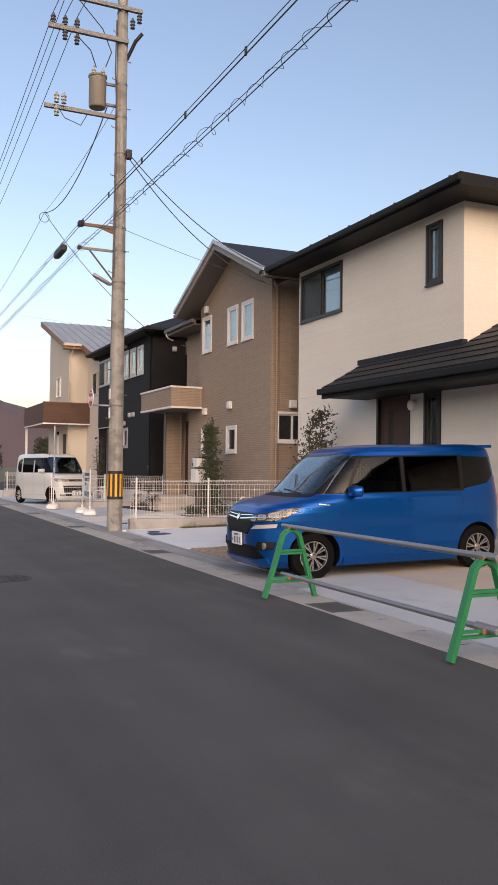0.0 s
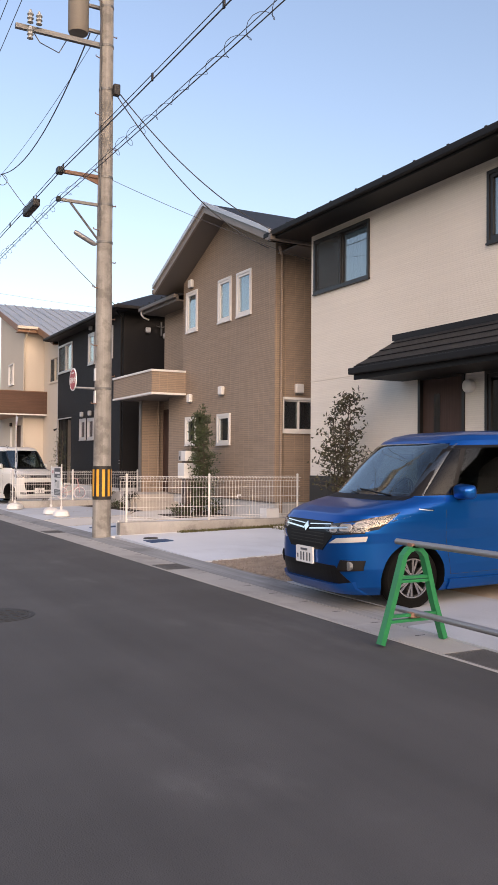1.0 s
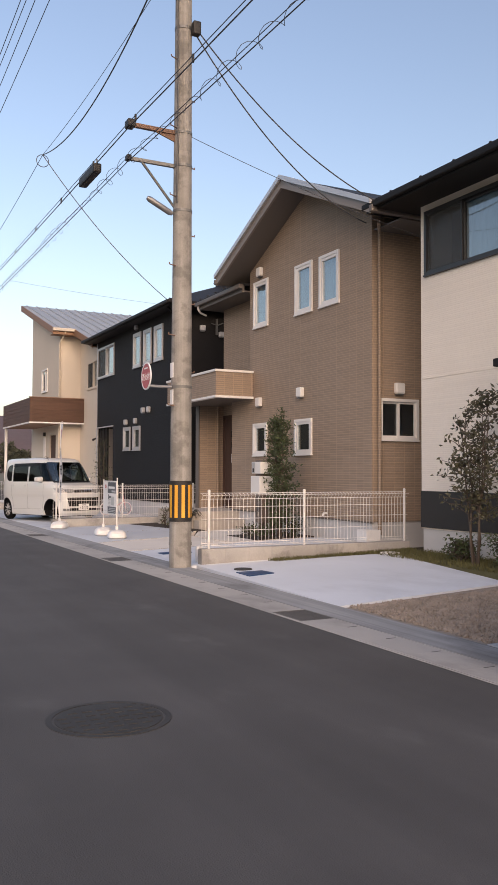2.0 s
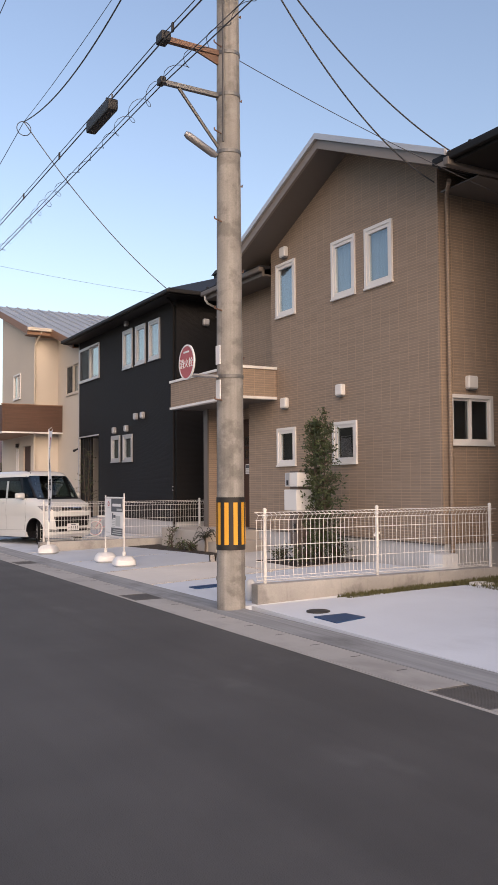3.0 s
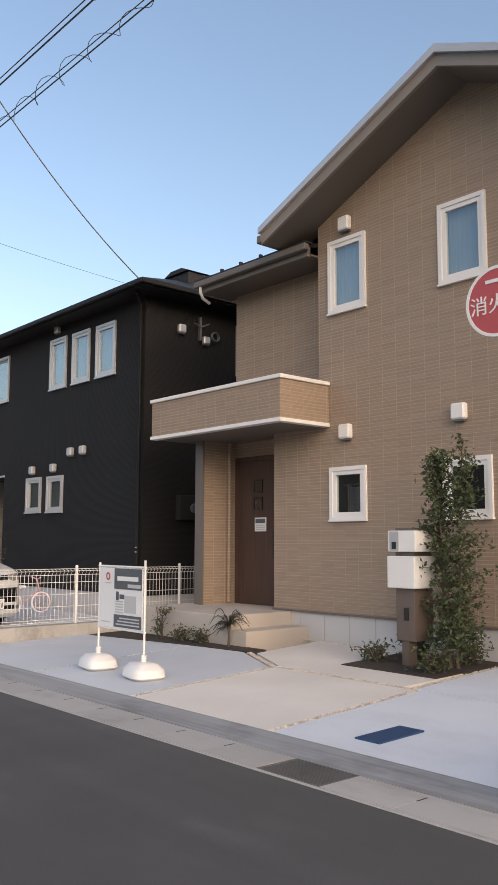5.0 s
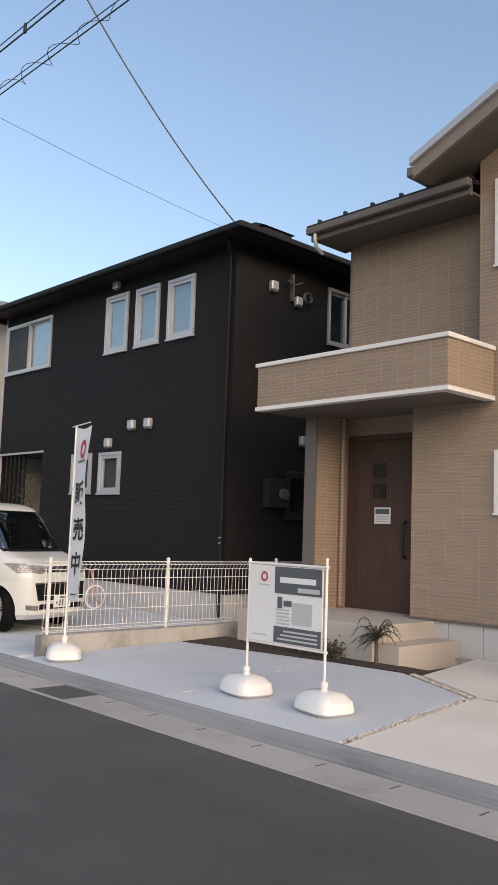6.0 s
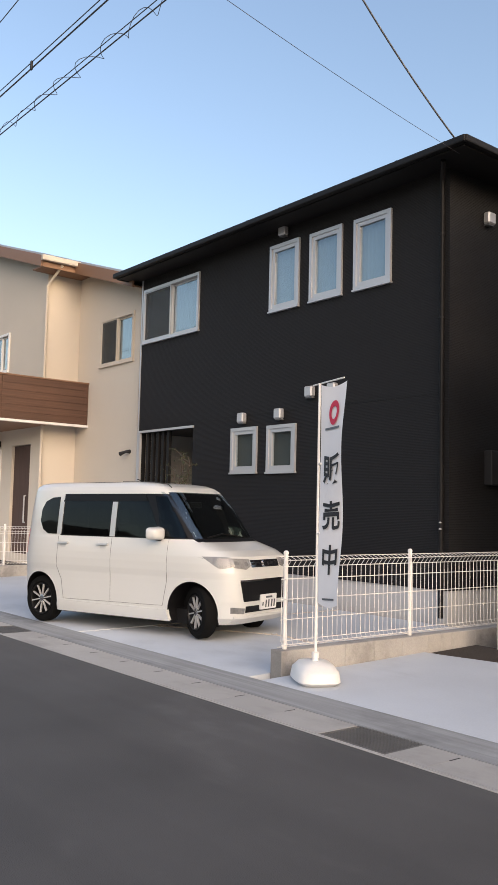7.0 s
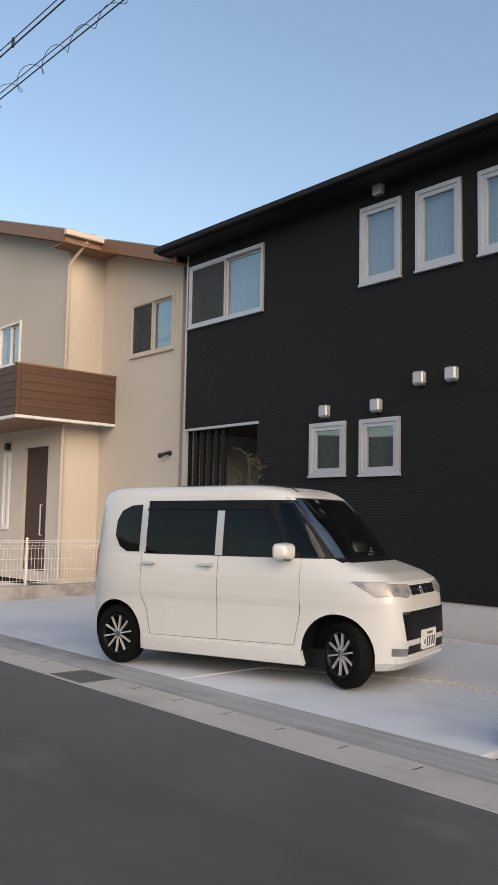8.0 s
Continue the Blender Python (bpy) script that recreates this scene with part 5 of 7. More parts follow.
class Shell:
    """Car body as a stack of rounded level outlines: height, front end, rear end, half width."""

    def __init__(self, rows, n=4.5):
        self.rows, self.n = np.array(rows, float), n

    def at(self, z):
        return [float(np.interp(z, self.rows[:, 0], self.rows[:, k])) for k in (1, 2, 3)]

    def side(self, x, z):
        f, r, w = self.at(z)
        k = min(abs(2 * (x - (f + r) / 2) / (f - r)), 0.9999)
        return w * (1 - k ** self.n) ** (1 / self.n)

    def end(self, y, z, s=1):
        f, r, w = self.at(z)
        k = min(abs(y / w), 0.9999)
        return (f + r) / 2 + s * (f - r) / 2 * (1 - k ** self.n) ** (1 / self.n)

    def mesh(self, rings=84, seg=248, z0=None, inset=0.0):
        z0, z1 = self.rows[0, 0] if z0 is None else z0, self.rows[-1, 0] - inset
        zs = sorted({*np.linspace(z0, z1, rings).round(4), *[z for z in self.rows[:, 0].round(4) if z0 < z < z1]})
        bm = bmesh.new()
        loops = []
        # angles that space the points evenly round the middle outline
        f, r, w = self.at(0.8)
        t = np.linspace(0, 2 * math.pi, 20001)
        c, d = np.cos(t), np.sin(t)
        px, py = (f - r) / 2 * np.sign(c) * np.abs(c) ** (2 / self.n), w * np.sign(d) * np.abs(d) ** (2 / self.n)
        run = np.concatenate(([0], np.cumsum(np.hypot(np.diff(px), np.diff(py)))))
        turns = np.interp((np.arange(seg) + 0.5) / seg * run[-1], run, t)
        for z in zs:
            f, r, w = self.at(z)
            f, r, w = f - inset, r + inset, w - inset
            ring = []
            for a in turns:
                c, s = math.cos(a), math.sin(a)
                ring.append(bm.verts.new(((f + r) / 2 + (f - r) / 2 * math.copysign(abs(c) ** (2 / self.n), c), w * math.copysign(abs(s) ** (2 / self.n), s), z)))
            loops.append(ring)
        for p, q in zip(loops, loops[1:]):
            for k in range(seg):
                bm.faces.new((p[k], p[(k + 1) % seg], q[(k + 1) % seg], q[k]))
        bm.faces.new(loops[0][::-1])
        bm.faces.new(loops[-1])
        return bm

    def opened(self, bm, sides, front, back):
        """Takes the faces behind the window panes out of a body or its lining."""
        gone = []
        for f in bm.faces:
            if f.calc_center_median().z < 1.0:
                continue
            if abs(f.normal.y) > 0.55:
                hit = any(all(within(v.co.x, v.co.z, p) for v in f.verts) for p in sides)
            elif f.normal.x > 0.3:
                hit = all(within(v.co.y, v.co.z, front) for v in f.verts)
            else:
                hit = f.normal.x < -0.3 and all(within(v.co.y, v.co.z, back) for v in f.verts)
            if hit:
                gone.append(f)
        bmesh.ops.delete(bm, geom=gone, context="FACES")
        return bm

    def panel(self, poly, face, sign=1, off=0.004, thick=0.012, cell=0.07):
        """Thin piece lying on the body: poly in (x, z) on a side, in (y, z) on an end."""
        bm = bmesh.new()
        bm.faces.new([bm.verts.new((u, 0, v)) for u, v in poly])
        us, vs = [p[0] for p in poly], [p[1] for p in poly]
        for lo, hi, no in ((min(us), max(us), (1, 0, 0)), (min(vs), max(vs), (0, 0, 1))):
            c = lo + cell
            while c < hi - 1e-4:
                bmesh.ops.bisect_plane(bm, geom=bm.verts[:] + bm.edges[:] + bm.faces[:], plane_co=(c, 0, c), plane_no=no)
                c += cell
        res = bmesh.ops.extrude_face_region(bm, geom=bm.faces[:])
        top = {v for v in res["geom"] if isinstance(v, bmesh.types.BMVert)}
        for v in bm.verts:
            u, z, d = v.co.x, v.co.z, (off if v in top else off - thick)
            if face == "side":
                v.co = (u, sign * (self.side(u, z) + d), z)
            else:
                v.co = (self.end(u, z, sign) + sign * d, u, z)
        return bm


def rounded(u0, u1, v0, v1, r, slant0=0.0, slant1=0.0):
    """Rectangle with rounded corners; slant shifts the upper corners."""
    pts = []
    for cu, cv, a0, s in ((u1 - r, v1 - r, 0, slant1), (u0 + r, v1 - r, 90, slant0), (u0 + r, v0 + r, 180, 0), (u1 - r, v0 + r, 270, 0)):
        for k in range(4):
            a = radians(a0 + 30 * k)
            pts.append((cu + s + r * math.cos(a), cv + r * math.sin(a)))
    return pts


def cut_arches(bm, wheels, r, half):
    """Cuts the wheel openings out of the body and returns the cut mesh."""
    def temp(b, nm):
        me = bpy.data.meshes.new(nm)
        bmesh.ops.recalc_face_normals(b, faces=b.faces)
        b.to_mesh(me)
        b.free()
        ob = bpy.data.objects.new(nm, me)
        scene.collection.objects.link(ob)
        return ob
    body = temp(bm, "cut_body")
    tools = []
    for x, z in wheels:
        for s in (1, -1):
            c = bmesh.new()
            lathe(c, [(r, s * (half - 0.3)), (r, s * (half + 0.2))], (x, 0, z), "y", 40)
            tools.append(temp(c, "cut_tool"))
            md = body.modifiers.new("arch", "BOOLEAN")
            md.object, md.operation, md.solver = tools[-1], "DIFFERENCE", "EXACT"
    bpy.context.view_layer.update()
    me = bpy.data.meshes.new_from_object(body.evaluated_get(bpy.context.evaluated_depsgraph_get()))
    out = bmesh.new()
    out.from_mesh(me)
    bpy.data.meshes.remove(me)
    for ob in (body, *tools):
        d = ob.data
        bpy.data.objects.remove(ob)
        bpy.data.meshes.remove(d)
    return out


def wheel(car, x, y, r, rim, spokes, twin=False, turn=0.0, face="alloy"):
    """Wheel with tyre, dark barrel and bright spokes, seen from its outer side (sign of y)."""
    s = 1 if y > 0 else -1
    w = 0.16
    place = Matrix.Translation((x, y, r)) @ Matrix.Rotation(radians(turn), 4, "Z")
    def put(name, bm, m, par, **k):
        bm.transform(place)
        return part(name, bm, m, par, local=True, **k)
    prof = [(rim, -w * s), (r - 0.02, -w * s), (r, -w * s * 0.8), (r, -0.03 * s), (r - 0.02, -0.005 * s), (rim + 0.01, 0.004 * s), (rim, -0.01 * s), (rim, -w * s)]
    wh = put("wheel", lathe(bmesh.new(), [(rim, -w * s), (rim, -0.02 * s), (rim - 0.012, -0.005 * s), (rim - 0.02, -0.03 * s), (rim - 0.03, -0.1 * s), (0.03, -0.11 * s)], (0, 0, 0), "y", 36), M["trim_black"], car, soft=40)
    put("tyre", lathe(bmesh.new(), prof, (0, 0, 0), "y", 40), M["tyre"], wh, soft=40)
    put("rim", lathe(bmesh.new(), [(rim - 0.014, -0.02 * s), (rim - 0.004, 0.002 * s), (rim - 0.016, 0.002 * s), (rim - 0.026, -0.02 * s), (rim - 0.014, -0.02 * s)], (0, 0, 0), "y", 40), M["alloy" if twin else "gloss_black"], wh, soft=40)
    put("hub", lathe(bmesh.new(), [(0.05, -0.05 * s), (0.048, -0.012 * s), (0.03, -0.006 * s), (0.005, -0.006 * s)], (0, 0, 0), "y", 20), M["alloy"], wh, soft=40)
    for k in range(spokes):
        a = 2 * math.pi * k / spokes + 0.2
        bm = bmesh.new()
        wd = 0.009 if twin else 0.0062
        pairs = ((0.13, -0.13) if twin else (0,))
        for da in pairs:
            c0, c1 = Vector((math.cos(a), 0, math.sin(a))) * 0.035, Vector((math.cos(a + da), 0, math.sin(a + da))) * (rim - 0.014)
            d = (c1 - c0).normalized()
            t = Vector((-d.z, 0, d.x)) * wd
            q = [c0 - t * 0.8, c0 + t * 0.8, c1 + t * 1.35, c1 - t * 1.35]
            y0, y1 = Vector((0, -0.03 * s, 0)), Vector((0, -0.008 * s, 0))
            va, vb = [bm.verts.new(p + y0) for p in q], [bm.verts.new(p + y1) for p in q]
            bm.faces.new(va)
            bm.faces.new(vb[::-1])
            for i in range(4):
                bm.faces.new((va[i], vb[i], vb[(i + 1) % 4], va[(i + 1) % 4]))
        put("spoke", bm, M[face], wh)
    return wh


def mirror_pod(car, sh, x, z, s, paint):
    y = s * (sh.side(x, z) + 0.1)
    bm = B(-0.05, 0.06, -0.105, 0.105, -0.068, 0.07)
    for v in bm.verts:
        k = 0.72 if v.co.x > 0 else 1.0
        v.co.y, v.co.z = v.co.y * k, v.co.z * k * (0.82 if v.co.y * s > 0 else 1.0)
    bmesh.ops.bevel(bm, geom=bm.verts[:] + bm.edges[:], offset=0.032, segments=4, affect="EDGES", profile=0.5)
    bm.transform(Matrix.Translation((x, y, z)) @ Matrix.Diagonal((1.25, 1.25, 1.28, 1)))
    p = part("mirror", bm, paint, car, local=True, soft=60)
    part("mirror_glass", B(x - 0.07, x - 0.06, y - 0.075, y + 0.075, z - 0.04, z + 0.04, bevel=0.003), M["gloss_black"], p, local=True)
    part("mirror_foot", T([(x, s * (sh.side(x, z - 0.07) - 0.01), z - 0.06), (x, y, z - 0.05)], 0.025, 8), M["trim_black"], p, local=True)
    return p


def plate_blank(car, sh, y, z, front=1, name="number_plate"):
    p = part(name, sh.panel(rounded(y - 0.165, y + 0.165, z - 0.0825, z + 0.0825, 0.01), "end", front, 0.03, 0.02, 0.2), M["paper"], car, "white number plate with plain bars", local=True)
    for u, v, a, b in ((0.0, 0.052, 0.065, 0.02), (-0.125, -0.02, 0.018, 0.02), (-0.06, -0.02, 0.02, 0.042), (-0.005, -0.02, 0.02, 0.042), (0.06, -0.02, 0.02, 0.042), (0.115, -0.02, 0.02, 0.042)):
        part("plate_bar", sh.panel([(y + u - a / 2, z + v - b), (y + u + a / 2, z + v - b), (y + u + a / 2, z + v + b), (y + u - a / 2, z + v + b)] if a < 0.06 else [(y + u - a, z + v - b / 2), (y + u + a, z + v - b / 2), (y + u + a, z + v + b / 2), (y + u - a, z + v + b / 2)], "end", front, 0.033, 0.004, 0.2), M["ink"], p, local=True)


def darken_pillars(body, low, high, back, wheels, r, panes):
    """Gives the window band of the body its black pillars and the wheel openings their dark lining."""
    body.data.materials.append(M["gloss_black"])
    for f in body.data.polygons:
        c = f.center
        rim = low - 0.02 < c.z < high and abs(f.normal.y) > 0.5 and any(within(body.data.vertices[v].co.x, body.data.vertices[v].co.z, p) for v in f.vertices for p in panes)
        if rim or (low < c.z < high and c.x > back) or ((abs(f.normal.y) < 0.6 or abs(c.y) < 0.55) and any(math.hypot(c.x - x, c.z - z) < r + 0.003 for x, z in wheels)):
            f.material_index = 1


def seam(car, sh, pts, s, w=0.003, face="side"):
    """Door gap drawn as a narrow dark groove piece along a line on the body."""
    for (a, b), (c, d) in zip(pts, pts[1:]):
        l = math.hypot(c - a, d - b)
        nx, nz = -(d - b) / l * w / 2, (c - a) / l * w / 2
        part("door_gap", sh.panel([(a - nx, b - nz), (c - nx, d - nz), (c + nx, d + nz), (a + nx, b + nz)], face, s, 0.0025, 0.01, 0.12), M["seam"], car, local=True)


def cabin(car, sh, sides, front, back, x_wheel, half, belt):
    """Inside of a car: dark lining with the same openings, dashboard, steering wheel, seats."""
    bm = sh.mesh(50, 248, belt - 0.35, 0.035)
    bmesh.ops.recalc_face_normals(bm, faces=bm.faces)
    part("cabin_lining", sh.opened(bm, sides, front, back), M["lining"], car, local=True, soft=40)
    x0 = x_wheel
    dash = prism(bmesh.new(), [(x0 - 0.05, -half + 0.1, belt - 0.3), (x0 - 0.08, -half + 0.1, belt - 0.08), (x0 + 0.05, -half + 0.1, belt + 0.0), (x0 + 0.42, -half + 0.1, belt - 0.04), (x0 + 0.42, -half + 0.1, belt - 0.3)], (0, 2 * half - 0.2, 0))
    part("dashboard", dash, M["trim_black"], car, local=True)
    ring = T([(x0 - 0.16 - 0.07 * math.sin(k * 0.2618), -0.34 + 0.18 * math.cos(k * 0.2618), belt - 0.02 + 0.16 * math.sin(k * 0.2618)) for k in range(25)], 0.014, 8)
    part("steering_wheel", ring, M["trim_black"], car, local=True, soft=50)
    for x, y in ((x0 - 0.72, -0.34), (x0 - 0.72, 0.34), (x0 - 1.62, -0.34), (x0 - 1.62, 0.34)):
        seat = part("seat", B(x - 0.05, x + 0.45, y - 0.24, y + 0.24, belt - 0.48, belt - 0.33, bevel=0.05), M["seat_cloth"], car, local=True, soft=60)
        bm = B(-0.07, 0.07, -0.24, 0.24, -0.02, 0.56, bevel=0.05)
        bm.transform(pose(x, y, belt - 0.4, 0, -14, 0))
        part("seat_back", bm, M["seat_cloth"], seat, local=True, soft=60)
        bm = B(-0.05, 0.05, -0.13, 0.13, 0.59, 0.76, bevel=0.04)
        bm.transform(pose(x, y, belt - 0.4, 0, -14, 0))
        part("headrest", bm, M["seat_cloth"], seat, local=True, soft=60)
    part("rear_view_mirror", B(x0 + 0.0, x0 + 0.03, -0.12, 0.12, belt + 0.36, belt + 0.43, bevel=0.012), M["trim_black"], car, local=True)


def pane(name, bm, m, car, label=""):
    ob = part(name, bm, M[m], car, label, local=True, soft=40)
    ob.visible_shadow = False
    return ob


def lamp_unit(car, sh, poly, bowls, s, wing, base):
    """Headlamp: dark housing, bright reflectors, and a clear lens over them that runs round the corner."""
    lamp = part("headlamp", sh.panel([(s * u, v) for u, v in poly], "end", 1, 0.004, 0.03, 0.04), M[base], car, "clear headlamp", local=True, soft=40)
    for u, v, a, b in bowls:
        part("reflector", sh.panel(rounded(s * u - a, s * u + a, v - b, v + b, min(a, b) * 0.7), "end", 1, 0.008, 0.004, 0.03), M["lamp_silver"], lamp, local=True, soft=40)
        part("bulb", sh.panel(rounded(s * u - a * 0.45, s * u + a * 0.45, v - b * 0.55, v + b * 0.55, b * 0.4), "end", 1, 0.012, 0.004, 0.03), M["lamp_clear"], lamp, local=True, soft=40)
    side = part("headlamp_wing", sh.panel(wing, "side", s, 0.004, 0.02, 0.04), M[base], lamp, local=True, soft=40)
    pane("lens", sh.panel([(s * u, v) for u, v in poly], "end", 1, 0.016, 0.003, 0.04), "lens", lamp)
    pane("lens", sh.panel(wing, "side", s, 0.012, 0.003, 0.04), "lens", lamp)


def kei_van():
    """Pearl white tall box-shaped small car."""
    sh = Shell([(0.17, 1.60, -1.68, 0.69), (0.24, 1.68, -1.73, 0.72), (0.42, 1.70, -1.75, 0.728), (0.58, 1.692, -1.755, 0.730), (0.66, 1.685, -1.755, 0.733), (0.73, 1.678, -1.755, 0.742), (0.82, 1.66, -1.755, 0.744), (0.90, 1.62, -1.75, 0.740), (0.965, 1.50, -1.745, 0.733), (1.01, 1.36, -1.74, 0.727), (1.05, 1.23, -1.735, 0.722), (1.08, 1.16, -1.73, 0.717), (1.25, 1.03, -1.715, 0.70), (1.42, 0.90, -1.70, 0.68), (1.56, 0.77, -1.68, 0.66), (1.64, 0.68, -1.66, 0.645), (1.685, 0.60, -1.64, 0.625), (1.715, 0.50, -1.60, 0.59), (1.735, 0.35, -1.52, 0.53), (1.748, 0.1, -1.35, 0.42)], 6.5)
    car = thing("car", (0, 0, 0), "pearl white boxy small car with tinted rear windows", "car")
    W = [(1.145, 0.29), (-1.31, 0.29)]
    fw = [(-0.02, 1.09), (0.64, 1.09), (0.66, 1.13), (0.52, 1.40), (0.40, 1.57), (-0.02, 1.59)]
    ql = [(0.69, 1.10), (1.02, 1.10), (0.90, 1.27), (0.78, 1.42), (0.66, 1.57), (0.53, 1.57), (0.61, 1.38)]
    rw = [(-0.92, 1.09), (-0.12, 1.09), (-0.12, 1.59), (-0.92, 1.58)]
    rq = [(-1.02, 1.10), (-1.02, 1.56), (-1.16, 1.55), (-1.28, 1.50), (-1.34, 1.40), (-1.35, 1.26), (-1.28, 1.15), (-1.18, 1.10)]
    ws = [(-0.66, 1.085), (0.66, 1.085), (0.625, 1.40), (0.59, 1.62), (-0.59, 1.62), (-0.625, 1.40)]
    rs = [(-0.52, 1.12), (0.52, 1.12), (0.48, 1.55), (-0.48, 1.55)]
    shell = sh.opened(cut_arches(sh.mesh(), W, 0.335, 0.72), (fw, ql, rw), ws, rs)
    body = part("body", shell, M["white_paint"], car, local=True, soft=30)
    darken_pillars(body, 1.085, 1.605, -0.95, W, 0.335, (fw, ql, rw))
    cabin(car, sh, (fw, ql, rw), ws, rs, 0.62, 0.70, 1.08)
    for s in (1, -1):
        pane("front_window", sh.panel(fw, "side", s), "side_glass", car)
        pane("quarter_light", sh.panel(ql, "side", s, 0.009, 0.012, 0.03), "side_glass", car)
        pane("rear_window", sh.panel(rw, "side", s), "privacy_glass", car)
        part("rear_quarter_window", sh.panel(rq, "side", s, 0.005), M["dark_pane"], car, "almost black privacy pane", local=True, soft=40)
        part("pillar_trim", sh.panel([(-0.11, 1.09), (-0.03, 1.09), (-0.03, 1.50), (-0.11, 1.50)], "side", s, 0.006), M["pillar_silver"], car, "polished pillar trim", local=True)
        part("pillar_trim", sh.panel([(-1.01, 1.10), (-0.94, 1.10), (-0.94, 1.50), (-1.01, 1.50)], "side", s, 0.006), M["pillar_silver"], car, local=True)
        part("rain_visor", sh.panel([(-0.93, 1.51), (0.44, 1.51), (0.38, 1.595), (-0.93, 1.595)], "side", s, 0.016), M["trim_black"], car, "dark rain visor", local=True)
        seam(car, sh, [(-0.07, 1.08), (-0.07, 0.34)], s)
        seam(car, sh, [(0.80, 1.08), (0.80, 0.62), (0.74, 0.34), (-0.86, 0.32)], s)
        seam(car, sh, [(-0.98, 1.08), (-0.98, 0.70), (-0.90, 0.55), (-0.86, 0.32)], s)
        for x in (-0.2, -0.88):
            part("door_handle", sh.panel(rounded(x - 0.09, x + 0.09, 0.985, 1.012, 0.012), "side", s, 0.03, 0.02, 0.2), M["pillar_silver"], car, "chrome door handle", local=True)
            part("handle_recess", sh.panel(rounded(x - 0.05, x + 0.05, 0.945, 0.985, 0.015), "side", s, 0.003, 0.01, 0.2), M["pale_ink"], car, local=True)
        part("side_sill", sh.panel([(-0.95, 0.17), (0.83, 0.17), (0.81, 0.30), (-0.94, 0.31)], "side", s, 0.02, 0.05), M["white_paint"], car, "sill skirt", local=True, soft=40)
        lamp_unit(car, sh, [(0.30, 0.80), (0.40, 0.765), (0.66, 0.80), (0.722, 0.90), (0.30, 0.875)], ((0.385, 0.825, 0.06, 0.038), (0.53, 0.838, 0.06, 0.036)), s, [(1.28, 0.905), (1.50, 0.775), (1.60, 0.79), (1.56, 0.905)], "lamp_silver")
        part("fog_lamp", sh.panel([(s * 0.44, 0.29), (s * 0.595, 0.30), (s * 0.60, 0.365), (s * 0.44, 0.35)], "end", 1, 0.008, 0.02, 0.06), M["lamp_clear"], car, local=True, soft=40)
        part("tail_lamp", sh.panel([(s * 0.54, 0.85), (s * 0.64, 0.85), (s * 0.62, 1.15), (s * 0.56, 1.15)], "end", -1, 0.006, 0.02, 0.06), M["red"], car, local=True)
        part("roof_rail_groove", T([(0.1, s * 0.50, 1.728), (-0.5, s * 0.52, 1.735), (-1.4, s * 0.50, 1.718)], 0.008, 5), M["seam"], car, local=True)
        mirror_pod(car, sh, 0.68, 1.14, s, M["white_paint"])
    pane("windscreen", sh.panel(ws, "end", 1, 0.005, 0.012, 0.08), "screen_glass", car, "clear windscreen with a dark dashboard behind")
    part("wiper", T([(1.16, -0.45, 1.10), (1.12, -0.1, 1.14), (1.15, 0.25, 1.11)], 0.008, 5), M["trim_black"], car, local=True)
    part("cowl", sh.panel([(-0.6, 1.052), (0.6, 1.052), (0.6, 1.088), (-0.6, 1.088)], "end", 1, 0.006, 0.02, 0.1), M["trim_black"], car, local=True)
    pane("rear_screen", sh.panel(rs, "end", -1), "privacy_glass", car)
    for y in (0.62, -0.45):
        part("dash_ornament", lathe(bmesh.new(), [(0.03, 1.06), (0.03, 1.12), (0.008, 1.125), (0.008, 1.16), (0.002, 1.16)], (0.93, y * 0.9, 0), n=12), M["pale_ink"], car, local=True, soft=40)
    part("upper_grille", sh.panel([(-0.29, 0.785), (0.29, 0.785), (0.29, 0.865), (-0.29, 0.865)], "end", 1, 0.008, 0.02, 0.06), M["chrome"], car, "chrome upper grille", local=True)
    for k in range(6):
        u = -0.24 + k * 0.096
        part("grille_slot", sh.panel([(u - 0.026, 0.817), (u + 0.026, 0.817), (u + 0.026, 0.836), (u - 0.026, 0.836)], "end", 1, 0.011, 0.006, 0.1), M["trim_black"], car, local=True)
    part("badge", sh.panel(rounded(-0.05, 0.05, 0.79, 0.86, 0.03), "end", 1, 0.02, 0.012, 0.2), M["chrome"], car, local=True)
    part("lower_grille", sh.panel([(-0.46, 0.42), (0.46, 0.42), (0.50, 0.64), (-0.50, 0.64)], "end", 1, 0.006, 0.015, 0.06), M["trim_black"], car, "black lower grille", local=True)
    part("grille_frame", sh.panel([(-0.50, 0.635), (0.50, 0.635), (0.505, 0.655), (-0.505, 0.655)], "end", 1, 0.01, 0.02, 0.06), M["chrome"], car, local=True)
    part("intake", sh.panel([(-0.42, 0.30), (0.42, 0.30), (0.42, 0.37), (-0.42, 0.37)], "end", 1, 0.006, 0.015, 0.06), M["trim_black"], car, local=True)
    part("bumper_lip", sh.panel([(-0.57, 0.18), (0.57, 0.18), (0.57, 0.27), (-0.57, 0.27)], "end", 1, 0.014, 0.03, 0.06), M["white_paint"], car, local=True, soft=40)
    plate_blank(car, sh, 0.0, 0.40)
    part("roof_seam", T([(0.66, -0.5, 1.672), (0.56, -0.44, 1.712), (0.3, -0.40, 1.742), (-0.2, -0.40, 1.75)], 0.006, 5), M["seam"], car, local=True)
    part("antenna", T([(-0.1, 0.0, 1.74), (-0.32, 0.0, 1.80)], 0.006, 5), M["trim_black"], car, local=True)
    part("underbody", B(-1.4, 1.4, -0.55, 0.55, 0.14, 0.3), M["trim_black"], car, local=True)
